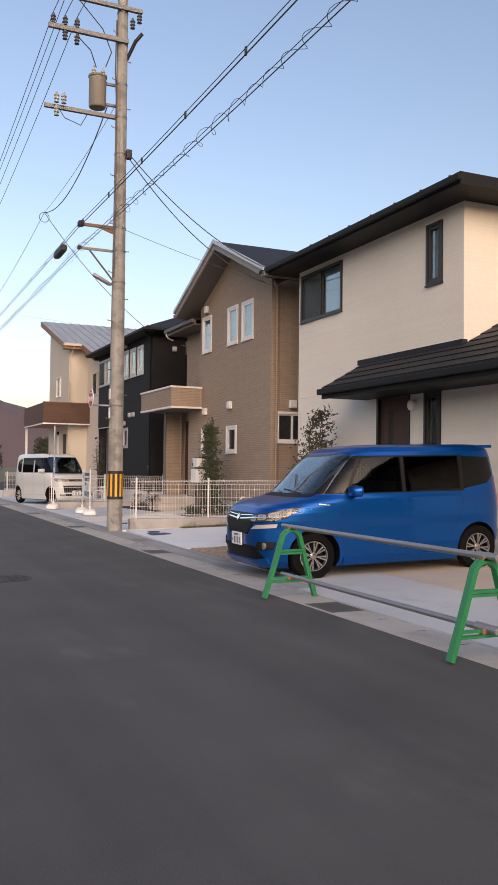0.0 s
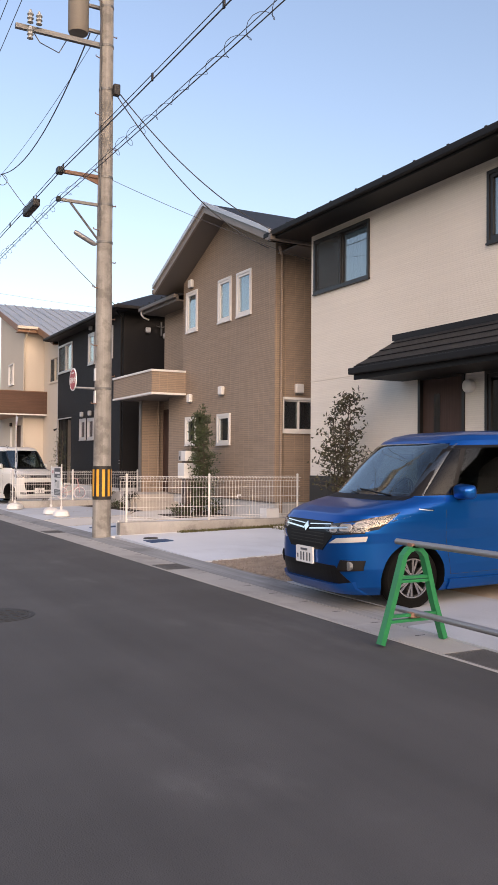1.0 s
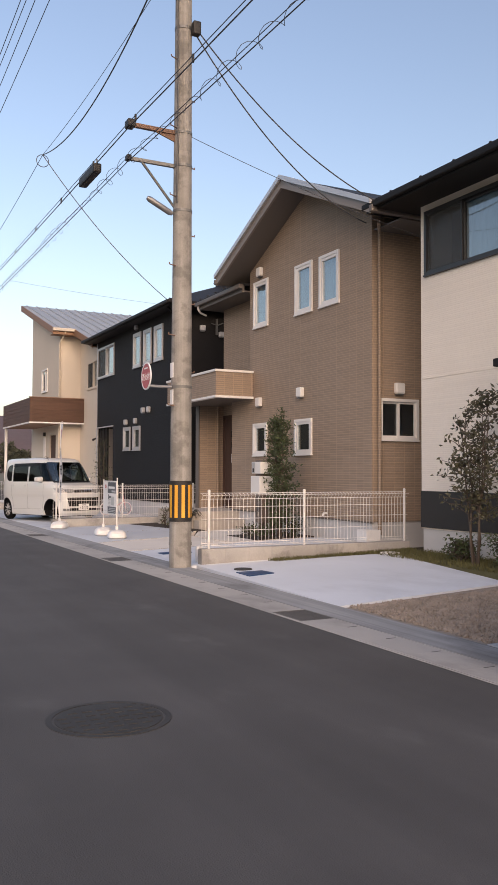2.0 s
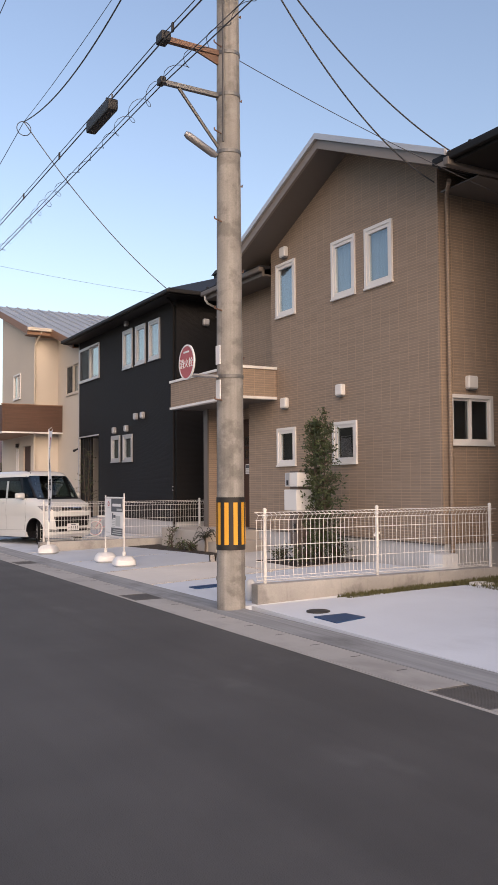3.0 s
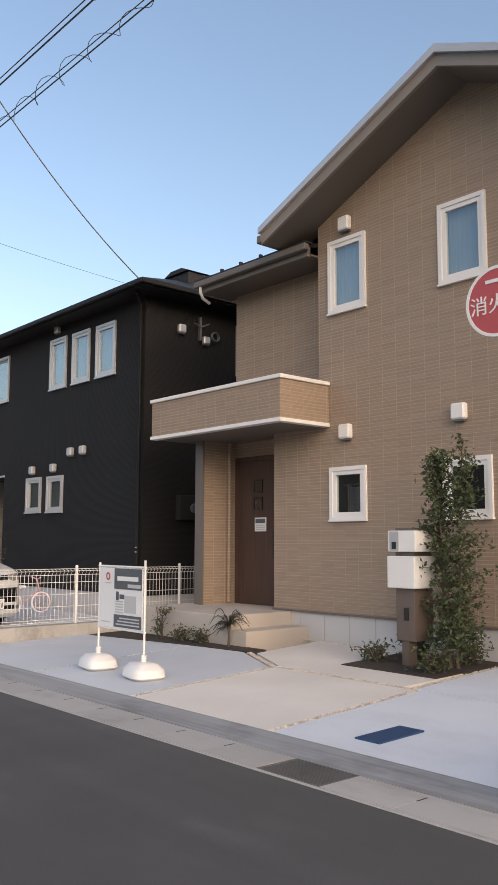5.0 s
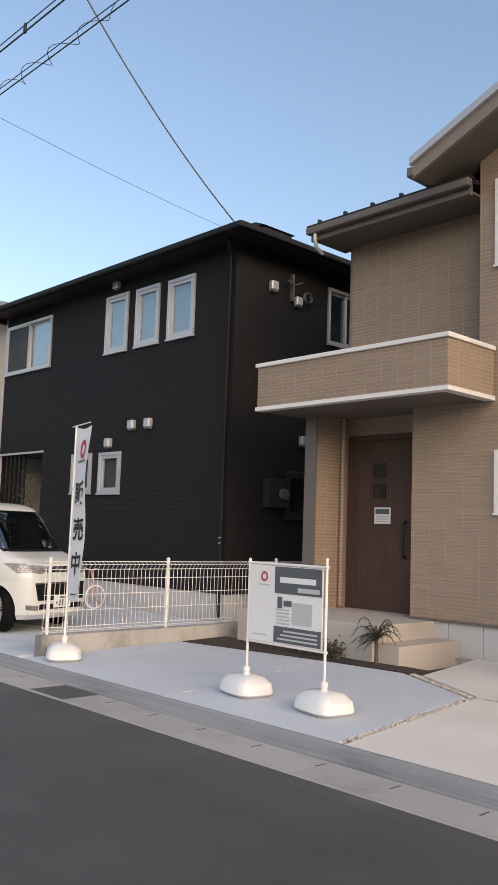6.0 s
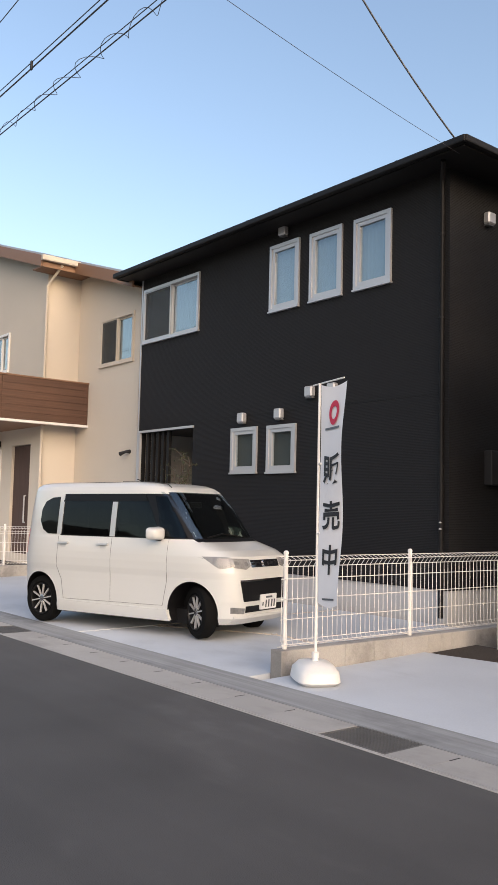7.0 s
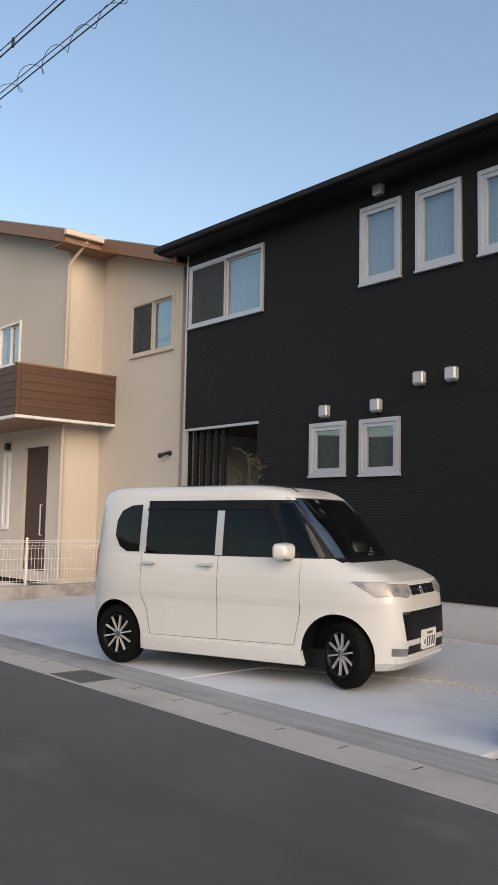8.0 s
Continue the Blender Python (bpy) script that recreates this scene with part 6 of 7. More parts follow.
    for i, (x, _) in enumerate(W):
        for s in (1, -1):
            wheel(car, x, s * (0.64 if i == 0 else 0.672), 0.285, 0.2, 10, turn=-27 if i == 0 else 0, face="bright_spoke")
    return car


def compact_van():
    """Blue tall compact car."""
    sh = Shell([(0.16, 1.74, -1.72, 0.74), (0.24, 1.82, -1.80, 0.79), (0.42, 1.86, -1.85, 0.815), (0.56, 1.86, -1.86, 0.812), (0.66, 1.855, -1.86, 0.812), (0.76, 1.845, -1.86, 0.824), (0.86, 1.815, -1.86, 0.826), (0.93, 1.75, -1.855, 0.82), (0.985, 1.62, -1.85, 0.815), (1.03, 1.44, -1.845, 0.81), (1.065, 1.29, -1.84, 0.80), (1.09, 1.20, -1.835, 0.795), (1.25, 1.04, -1.815, 0.776), (1.42, 0.88, -1.79, 0.75), (1.56, 0.73, -1.765, 0.725), (1.65, 0.61, -1.74, 0.695), (1.70, 0.50, -1.71, 0.655), (1.735, 0.32, -1.66, 0.57), (1.75, 0.05, -1.5, 0.42)], 5.5)
    car = thing("car", (0, 0, 0), "glossy metallic blue compact van with black lower grille", "car")
    W = [(1.14, 0.31), (-1.34, 0.31)]
    fw = [(-0.14, 1.11), (0.64, 1.105), (0.42, 1.565), (-0.14, 1.58)]
    ql = [(0.69, 1.11), (0.96, 1.11), (0.80, 1.30), (0.62, 1.50), (0.55, 1.56), (0.48, 1.56)]
    rw = [(-1.05, 1.13), (-0.20, 1.11), (-0.20, 1.58), (-1.05, 1.58)]
    rq = [(-1.12, 1.13), (-1.12, 1.58), (-1.60, 1.56), (-1.66, 1.30), (-1.52, 1.20)]
    ws = [(-0.72, 1.10), (0.72, 1.10), (0.68, 1.40), (0.64, 1.62), (-0.64, 1.62), (-0.68, 1.40)]
    rs = [(-0.58, 1.12), (0.58, 1.12), (0.52, 1.58), (-0.52, 1.58)]
    shell = sh.opened(cut_arches(sh.mesh(), W, 0.35, 0.81), (fw, ql, rw), ws, rs)
    body = part("body", shell, M["blue_paint"], car, local=True, soft=30)
    darken_pillars(body, 1.105, 1.60, -1.13, W, 0.35, (fw, ql, rw))
    cabin(car, sh, (fw, ql, rw), ws, rs, 0.62, 0.78, 1.09)
    for s in (1, -1):
        pane("front_window", sh.panel(fw, "side", s), "side_glass", car)
        pane("quarter_light", sh.panel(ql, "side", s, 0.009, 0.012, 0.03), "privacy_glass", car)
        pane("rear_window", sh.panel(rw, "side", s), "privacy_glass", car)
        part("rear_quarter_window", sh.panel(rq, "side", s, 0.005), M["dark_pane"], car, "almost black privacy pane", local=True, soft=40)
        for a, b in ((-0.19, -0.15), (-1.11, -1.06)):
            part("pillar_trim", sh.panel([(a, 1.12), (b, 1.12), (b, 1.555), (a, 1.555)], "side", s, 0.003), M["trim_black"], car, local=True)
        seam(car, sh, [(-0.17, 1.1), (-0.17, 0.32)], s)
        seam(car, sh, [(0.76, 1.08), (0.78, 0.70), (0.72, 0.32), (-0.80, 0.32)], s)
        seam(car, sh, [(-1.08, 1.1), (-1.06, 0.76), (-0.92, 0.6), (-0.86, 0.32)], s)
        seam(car, sh, [(-1.1, 0.95), (-1.8, 0.97)], s)
        for x in (-0.02, -0.32):
            part("door_handle", sh.panel(rounded(x - 0.085, x + 0.085, 0.985, 1.015, 0.013), "side", s, 0.028, 0.02, 0.2), M["blue_paint"], car, local=True)
        part("fender_badge", sh.panel([(0.92, 0.955), (1.08, 0.97), (1.08, 0.983), (0.92, 0.966)], "side", s, 0.008, 0.01, 0.2), M["chrome"], car, local=True)
        part("side_sill", sh.panel([(-0.95, 0.165), (0.74, 0.165), (0.74, 0.27), (-0.95, 0.27)], "side", s, 0.02, 0.05), M["blue_paint"], car, local=True, soft=40)
        lamp_unit(car, sh, [(0.33, 0.79), (0.46, 0.755), (0.70, 0.775), (0.79, 0.87), (0.805, 0.915), (0.60, 0.875), (0.33, 0.835)], ((0.46, 0.80, 0.05, 0.032), (0.59, 0.82, 0.055, 0.036), (0.70, 0.85, 0.04, 0.03)), s, [(1.28, 0.955), (1.52, 0.80), (1.66, 0.775), (1.66, 0.895)], "lamp_dark")
        part("lamp_surround", sh.panel([(s * 0.30, 0.79), (s * 0.46, 0.742), (s * 0.72, 0.762), (s * 0.72, 0.778), (s * 0.46, 0.757), (s * 0.31, 0.802)], "end", 1, 0.011, 0.02, 0.05), M["trim_black"], car, local=True)
        part("daytime_lamp", sh.panel([(s * 0.42, 0.66), (s * 0.72, 0.685), (s * 0.73, 0.735), (s * 0.52, 0.715)], "end", 1, 0.01, 0.02, 0.05), M["pillar_silver"], car, "white position lamp strip", local=True, soft=40)
        part("fog_recess", sh.panel([(s * 0.52, 0.395), (s * 0.71, 0.41), (s * 0.72, 0.505), (s * 0.57, 0.51)], "end", 1, 0.016, 0.03, 0.02), M["trim_black"], car, local=True)
        bm = lathe(bmesh.new(), [(0.045, -0.02), (0.045, 0.012), (0.03, 0.018), (0.005, 0.018)], (sh.end(0.63, 0.455), s * 0.63, 0.455), "x", 18)
        part("fog_lamp", bm, M["lamp_clear"], car, local=True, soft=40)
        part("tail_lamp", sh.panel([(s * 0.52, 0.85), (s * 0.62, 0.85), (s * 0.60, 1.3), (s * 0.54, 1.3)], "end", -1, 0.008, 0.02, 0.06), M["red"], car, local=True)
        mirror_pod(car, sh, 0.60, 1.13, s, M["blue_paint"])
    pane("windscreen", sh.panel(ws, "end", 1, 0.005, 0.012, 0.08), "screen_glass", car, "windscreen mirroring the pale sky")
    part("cowl", sh.panel([(-0.68, 1.06), (0.68, 1.06), (0.68, 1.098), (-0.68, 1.098)], "end", 1, 0.006, 0.02, 0.1), M["trim_black"], car, local=True)
    for a, b in ((0.5, -0.1), (-0.05, -0.6)):
        part("wiper", T([(sh.end(a, 1.1) + 0.02, a, 1.105), (sh.end(b, 1.16) + 0.02, b, 1.15)], 0.008, 5), M["trim_black"], car, local=True)
    part("rear_spoiler", B(-1.74, -1.50, -0.58, 0.58, 1.69, 1.735, bevel=0.02), M["blue_paint"], car, local=True, soft=40)
    pane("rear_screen", sh.panel(rs, "end", -1), "privacy_glass", car)
    part("grille", sh.panel([(-0.31, 0.585), (0.31, 0.585), (0.45, 0.72), (0.43, 0.865), (-0.43, 0.865), (-0.45, 0.72)], "end", 1, 0.008, 0.015, 0.06), M["trim_black"], car, "black mesh grille", local=True)
    for k in range(4):
        z = 0.645 + 0.032 * k
        part("grille_bar", sh.panel([(-0.33, z), (0.33, z), (0.33, z + 0.008), (-0.33, z + 0.008)], "end", 1, 0.010, 0.006, 0.08), M["seam"], car, local=True)
    part("grille_trim", sh.panel([(-0.62, 0.815), (-0.05, 0.775), (-0.05, 0.79), (-0.62, 0.83)], "end", 1, 0.015, 0.015, 0.06), M["chrome"], car, "chrome grille bar", local=True)
    part("grille_trim", sh.panel([(0.05, 0.775), (0.62, 0.815), (0.62, 0.83), (0.05, 0.79)], "end", 1, 0.015, 0.015, 0.06), M["chrome"], car, local=True)
    for sg in (1, -1):
        part("grille_trim", sh.panel([(sg * 0.05, 0.822), (sg * 0.42, 0.842), (sg * 0.42, 0.852), (sg * 0.05, 0.832)], "end", 1, 0.015, 0.015, 0.06), M["chrome"], car, local=True)
    part("badge", sh.panel([(-0.045, 0.80), (0.0, 0.755), (0.045, 0.80), (0.0, 0.85)], "end", 1, 0.024, 0.015, 0.2), M["chrome"], car, local=True)
    part("lower_intake", sh.panel([(-0.64, 0.275), (0.64, 0.275), (0.50, 0.45), (-0.50, 0.45)], "end", 1, 0.006, 0.015, 0.06), M["trim_black"], car, local=True)
    part("bumper_lip", sh.panel([(-0.65, 0.17), (0.65, 0.17), (0.65, 0.30), (0.5, 0.27), (-0.5, 0.27), (-0.65, 0.30)], "end", 1, 0.04, 0.05, 0.06), M["blue_paint"], car, local=True, soft=40)
    plate_blank(car, sh, 0.0, 0.515)
    part("underbody", B(-1.5, 1.5, -0.62, 0.62, 0.14, 0.3), M["trim_black"], car, local=True)
    for x, _ in W:
        for s in (1, -1):
            wheel(car, x, s * 0.765, 0.305, 0.197, 8, twin=True)
    return car


blue_car = compact_van()
blue_car.matrix_basis = pose(6.19, 10.0, 0.045, 0, 1.4, 178) @ Matrix.Diagonal((0.99, 0.97, 0.96, 1))
white_car = kei_van()
white_car.matrix_basis = pose(5.84, 30.09, 0.05, 0, -0.6, -72.9) @ Matrix.Diagonal((0.985, 0.97, 1.0, 1))

# ---- signs, flag, letter box, barrier ----
def sand_foot(parent, x, y, z, rz):
    bm = bmesh.new()
    rings = []
    for w, d, h in ((0.225, 0.155, 0.0), (0.265, 0.195, 0.03), (0.255, 0.18, 0.11), (0.19, 0.13, 0.165), (0.06, 0.05, 0.18)):
        ring = []
        for k in range(20):
            a = 2 * math.pi * k / 20
            c, s = math.cos(a), math.sin(a)
            ring.append(bm.verts.new((w * math.copysign(abs(c) ** 0.55, c), d * math.copysign(abs(s) ** 0.55, s), h)))
        rings.append(ring)
    for p, q in zip(rings, rings[1:]):
        for k in range(20):
            bm.faces.new((p[k], p[(k + 1) % 20], q[(k + 1) % 20], q[k]))
    bm.faces.new(rings[0][::-1])
    bm.faces.new(rings[-1])
    bm.transform(pose(x, y, z, 0, 0, rz))
    f = part("water_foot", bm, M["plastic"], parent, "white plastic weighted foot", soft=40)
    part("socket", lathe(bmesh.new(), [(0.035, 0.14), (0.028, 0.2), (0.032, 0.205), (0.032, 0.25), (0.02, 0.255)], (x, y, z), n=14), M["plastic"], f, soft=40)


zs = LOT(5.47)
board = thing("sale_sign", (5.47, 23.37, zs), "white framed property sale board on two white weighted feet", "sign")
A, C = (5.47, 23.87), (5.47, 22.87)
for x, y in (A, C):
    sand_foot(board, x, y, zs, 80)
    part("upright", T([(x, y, zs + 0.2), (x, y, zs + (1.24 if y > 23 else 1.28))], 0.013, 8), M["fence"], board, soft=50)
part("rail", T([(5.47, 23.89, 1.245), (5.47, 22.85, 1.245)], 0.012, 8), M["fence"], board)
part("rail", T([(5.47, 23.89, 0.535), (5.47, 22.85, 0.535)], 0.012, 8), M["fence"], board)
pn = part("panel", B(5.455, 5.468, 22.90, 23.84, 0.55, 1.23), M["paper"], board, "printed white panel with grey blocks")
def on_panel(y0, y1, z0, z1, m, name="print_bar"):
    part(name, B(5.4505, 5.455, y0, y1, z0, z1), M[m], pn)
on_panel(22.91, 23.50, 0.99, 1.225, "ink", "print_block")
on_panel(22.91, 23.50, 0.56, 0.70, "ink", "print_block")
part("print_bar", B(5.4475, 5.4505, 22.98, 23.43, 1.085, 1.135), M["paper"], pn)
part("print_bar", B(5.4475, 5.4505, 22.93, 23.20, 1.01, 1.05), M["pale_ink"], pn)
for k in range(3):
    part("print_bar", B(5.4475, 5.4505, 22.95, 23.45 - 0.04 * k, 0.585 + 0.035 * k, 0.60 + 0.035 * k), M["pale_ink"], pn)
on_panel(23.40, 23.46, 0.86, 0.96, "ink")
on_panel(23.28, 23.38, 0.88, 0.93, "ink")
for k in range(5):
    on_panel(23.30, 23.47, 0.72 + 0.03 * k, 0.735 + 0.03 * k, "pale_ink")
on_panel(23.02, 23.27, 0.73, 0.92, "pale_ink", "plan_print")
lg = lathe(bmesh.new(), [(0.028, -0.002), (0.045, -0.002), (0.045, 0.002), (0.028, 0.002), (0.028, -0.002)], (5.449, 23.64, 1.13), "x", 20)
part("round_emblem", lg, M["red"], pn)
on_panel(23.57, 23.71, 1.05, 1.06, "pale_ink")
on_panel(23.60, 23.78, 0.60, 0.612, "pale_ink")
board.matrix_basis = board.matrix_basis @ Matrix.Translation((0, 0.035, 0)) @ Matrix.Diagonal((1, 0.93, 0.975, 1))

zf = LOT(5.165)
flag = thing("banner_flag", (5.165, 26.46, zf), "tall white sale banner on a pole with weighted foot", "banner")
sand_foot(flag, 5.165, 26.46, zf, 60)
part("pole", T([(5.165, 26.46, zf + 0.2), (5.165, 26.46, 2.61)], [0.013, 0.011], 10), M["fence"], flag, soft=50)
part("cross_bar", T([(5.18, 26.56, 2.60), (5.125, 26.12, 2.62)], 0.007, 6), M["fence"], flag)
bm = bmesh.new()
FW, FH = 0.34, 1.88
def cloth(u, v):
    """Place on the hanging banner: u across from the pole, v down from the top."""
    k = 0.02 * math.sin(5 * v + 2) * u / FW + 0.006 * math.sin(9 * u + 3 * v)
    return Vector((5.16 - u * 0.12 + k, 26.435 - u * 0.99 + 0.05 * (v / FH) * u / FW, 2.59 - v - 0.03 * math.sin(3.2 * u / FW)))
rows = [[bm.verts.new(cloth(FW * i / 10, FH * j / 40)) for i in range(11)] for j in range(41)]
for j in range(40):
    for i in range(10):
        bm.faces.new((rows[j][i], rows[j][i + 1], rows[j + 1][i + 1], rows[j + 1][i]))
M["cloth"] = mat("white_banner_cloth", (0.74, 0.74, 0.76), 0.85, vary=0.05, scale=5, fine=200, bump=0.001)
part("banner_cloth", bm, M["cloth"], flag, "white banner cloth with black characters", soft=60)
part("tie", T([(5.165, 26.46, 1.9), (5.16, 26.42, 1.9)], 0.012, 6), M["fence"], flag)
part("tie", T([(5.165, 26.46, 1.3), (5.16, 26.42, 1.3)], 0.012, 6), M["fence"], flag)


def on_cloth(bm, name, m, lift=0.009):
    """Wraps flat print (x across, y down as minus, in metres from the cloth's top left) on to the banner."""
    for v in bm.verts:
        u, d, h = v.co.x, -v.co.y, v.co.z
        p = cloth(u, d)
        n = Vector((-0.99, 0.12, 0))
        v.co = p + n * (lift + h)
    return part(name, bm, M[m], flag)


def char_mesh(text, size, cx, cy):
    cu = bpy.data.curves.new("text", "FONT")
    cu.body, cu.size, cu.align_x, cu.align_y, cu.offset = text, size, "CENTER", "CENTER", 0.006
    tmp = bpy.data.objects.new("text", cu)
    scene.collection.objects.link(tmp)
    bpy.context.view_layer.update()
    me = bpy.data.meshes.new_from_object(tmp.evaluated_get(bpy.context.evaluated_depsgraph_get()))
    bpy.data.objects.remove(tmp)
    bm = bmesh.new()
    bm.from_mesh(me)
    bpy.data.meshes.remove(me)
    bmesh.ops.translate(bm, verts=bm.verts, vec=(cx, cy, 0))
    return bm


M["banner_ink"] = mat("black_print", (0.02, 0.02, 0.022), 0.6, vary=0.05, bump=0)
for ch, d in (("販", 0.74), ("売", 1.13), ("中", 1.50)):
    on_cloth(char_mesh(ch, 0.26, 0.19, -d), "character", "banner_ink")
em = bmesh.new()
ring = [[em.verts.new((0.20 + (r * 0.85) * math.cos(a), -0.23 + r * 1.25 * math.sin(a), 0)) for a in (2 * math.pi * k / 28 for k in range(28))] for r in (0.045, 0.085)]
for k in range(28):
    em.faces.new((ring[0][k], ring[0][(k + 1) % 28], ring[1][(k + 1) % 28], ring[1][k]))
M["emblem"] = mat("emblem_red", (0.55, 0.02, 0.06), 0.6, vary=0.05, bump=0)
on_cloth(em, "round_emblem", "emblem")
for d, w, h in ((0.385, 0.11, 0.018), (1.83, 0.10, 0.016)):
    b2 = bmesh.new()
    b2.faces.new([b2.verts.new(p) for p in ((0.19 - w, -d, 0), (0.19 + w, -d, 0), (0.19 + w, -d + h, 0), (0.19 - w, -d + h, 0))])
    on_cloth(b2, "print_bar", "ink")

gx, gy = 8.0, 21.55
gz = LOT(gx)
gate = thing("letter_box_post", (gx, gy, gz), "brown gate post with white letter box and intercom", "letter box")
part("post", B(7.96, 8.30, 21.26, 21.52, gz + 0.28, 1.66, bevel=0.006), M["brown_post"], gate)
part("foot", B(7.98, 8.12, 21.36, 21.46, gz - 0.05, gz + 0.3), M["brown_post"], gate)
part("intercom", B(7.90, 8.28, 21.19, 21.58, 1.39, 1.63, bevel=0.01), M["plastic"], gate, "white intercom housing")
part("intercom_face", B(7.893, 7.90, 21.42, 21.55, 1.40, 1.62), M["silver"], gate)
part("intercom_camera", B(7.888, 7.893, 21.455, 21.515, 1.42, 1.50), M["black"], gate)
part("letter_box", B(7.88, 8.28, 21.19, 21.58, 0.98, 1.34, bevel=0.012), M["plastic"], gate, "white letter box")
part("outlet_box", B(7.945, 7.96, 21.34, 21.40, 0.62, 0.76), M["black"], gate)
tagged(part("meter_cabinet", B(8.45, 8.75, 18.25, 18.55, LOT(8.6), 0.42, bevel=0.015), M["plastic"]), "small white utility cabinet beside the taupe house", "cabinet")
tagged(part("outdoor_tap", T([(8.86, 20.2, 0.62), (8.78, 20.2, 0.62), (8.76, 20.2, 0.57)], 0.02, 8), M["trim"]), "small white outdoor outlet on the footing", "tap")
tagged(part("marker_post", lathe(bmesh.new(), [(0.05, 0), (0.055, 0.02), (0.055, 0.22), (0.03, 0.25), (0.005, 0.25)], (5.2, 18.05, LOT(5.2)), n=16), M["plastic"], soft=40), "short white plastic pipe standing by the wall", "pipe")


def a_frame(y):
    """Green plastic barrier stand: two legs meeting in an arch, with rungs."""
    f = thing("barrier_stand", (4.14, y, 0.012), "bright green plastic A-frame barrier stand", "barrier", "green barrier stands")
    pts = [(3.85, 0.0), (3.95, 0.3), (4.03, 0.56), (4.06, 0.66), (4.10, 0.70), (4.15, 0.715), (4.20, 0.70), (4.24, 0.66), (4.27, 0.56), (4.34, 0.3), (4.44, 0.0)]
    bm = bmesh.new()
    sec = []
    for i, (x, z) in enumerate(pts):
        a, b = pts[max(i - 1, 0)], pts[min(i + 1, len(pts) - 1)]
        d = Vector((b[0] - a[0], 0, b[1] - a[1])).normalized()
        nrm = Vector((-d.z, 0, d.x))
        c = Vector((x, y, z + 0.012))
        sec.append([bm.verts.new(c + nrm * u + Vector((0, w, 0))) for u, w in ((0.03, -0.03), (0.03, 0.03), (-0.012, 0.03), (-0.012, -0.03))])
    for p, q in zip(sec, sec[1:]):
        for k in range(4):
            bm.faces.new((p[k], p[(k + 1) % 4], q[(k + 1) % 4], q[k]))
    bm.faces.new(sec[0])
    bm.faces.new(sec[-1][::-1])
    part("frame", bm, M["green"], f)
    for z, a, b in ((0.17, 3.90, 4.39), (0.21, 3.915, 4.38), (0.47, 4.0, 4.30), (0.50, 4.01, 4.29)):
        part("rung", B(a, b, y - 0.02, y + 0.02, z, z + 0.022), M["green"], f)
    part("clip", B(4.11, 4.20, y - 0.03, y + 0.03, 0.725, 0.77, bevel=0.01), M["rust"], f, "rusty pipe clip")
    part("clip", B(4.11, 4.20, y - 0.03, y + 0.03, 0.195, 0.24, bevel=0.01), M["rust"], f)
    return f


a_frame(8.2)
a_frame(5.03)
a_frame(1.9)
for z in (0.765, 0.235):
    tagged(part("barrier_pipe", T([(4.16, 8.42, z), (4.16, 4.9, z)], 0.024, 12), M["pipe"], soft=50), "galvanised steel scaffold pipe across green stands", "pipe", "barrier pipes")
    tagged(part("barrier_pipe", T([(4.215, 5.2, z), (4.215, 1.6, z)], 0.024, 12), M["pipe"], soft=50), "galvanised steel scaffold pipe across green stands", "pipe", "barrier pipes")

# ---- bicycle behind the fence ----
BX, BY = 8.18, 30.5
zb = LOT(BX)
bk = thing("bicycle", (BX - 0.3, BY, zb), "small pink and white child's bicycle standing beside the car", "bicycle")
for cx in (BX, BX - 0.6):
    w = part("wheel", lathe(bmesh.new(), [(0.168, -0.012), (0.18, -0.014), (0.18, 0.014), (0.168, 0.012), (0.168, -0.012)], (cx, BY, zb + 0.2), "y", 28), M["pink"], bk)
    part("tyre", lathe(bmesh.new(), [(0.178, -0.018), (0.2, -0.012), (0.2, 0.012), (0.178, 0.018), (0.178, -0.018)], (cx, BY, zb + 0.2), "y", 28), M["paper"], w, "white tyre")
    for k in range(8):
        a = math.pi * k / 4
        part("spoke", T([(cx, BY, zb + 0.2), (cx + 0.17 * math.cos(a), BY, zb + 0.2 + 0.17 * math.sin(a))], 0.003, 4), M["steel"], w)
part("frame", tube(tube(bmesh.new(), [(BX, BY, zb + 0.2), (BX - 0.06, BY, zb + 0.5), (BX - 0.09, BY, zb + 0.64)], 0.015, 6), [(BX - 0.06, BY, zb + 0.42), (BX - 0.34, BY, zb + 0.23), (BX - 0.6, BY, zb + 0.2), (BX - 0.42, BY, zb + 0.46)], 0.015, 6), M["pink"], bk)
part("handlebar", T([(BX - 0.12, BY - 0.2, zb + 0.68), (BX - 0.09, BY, zb + 0.64), (BX - 0.12, BY + 0.2, zb + 0.68)], 0.012, 6), M["pink"], bk)
part("saddle", B(BX - 0.54, BX - 0.34, BY - 0.06, BY + 0.06, zb + 0.48, zb + 0.53, bevel=0.02), M["paper"], bk)

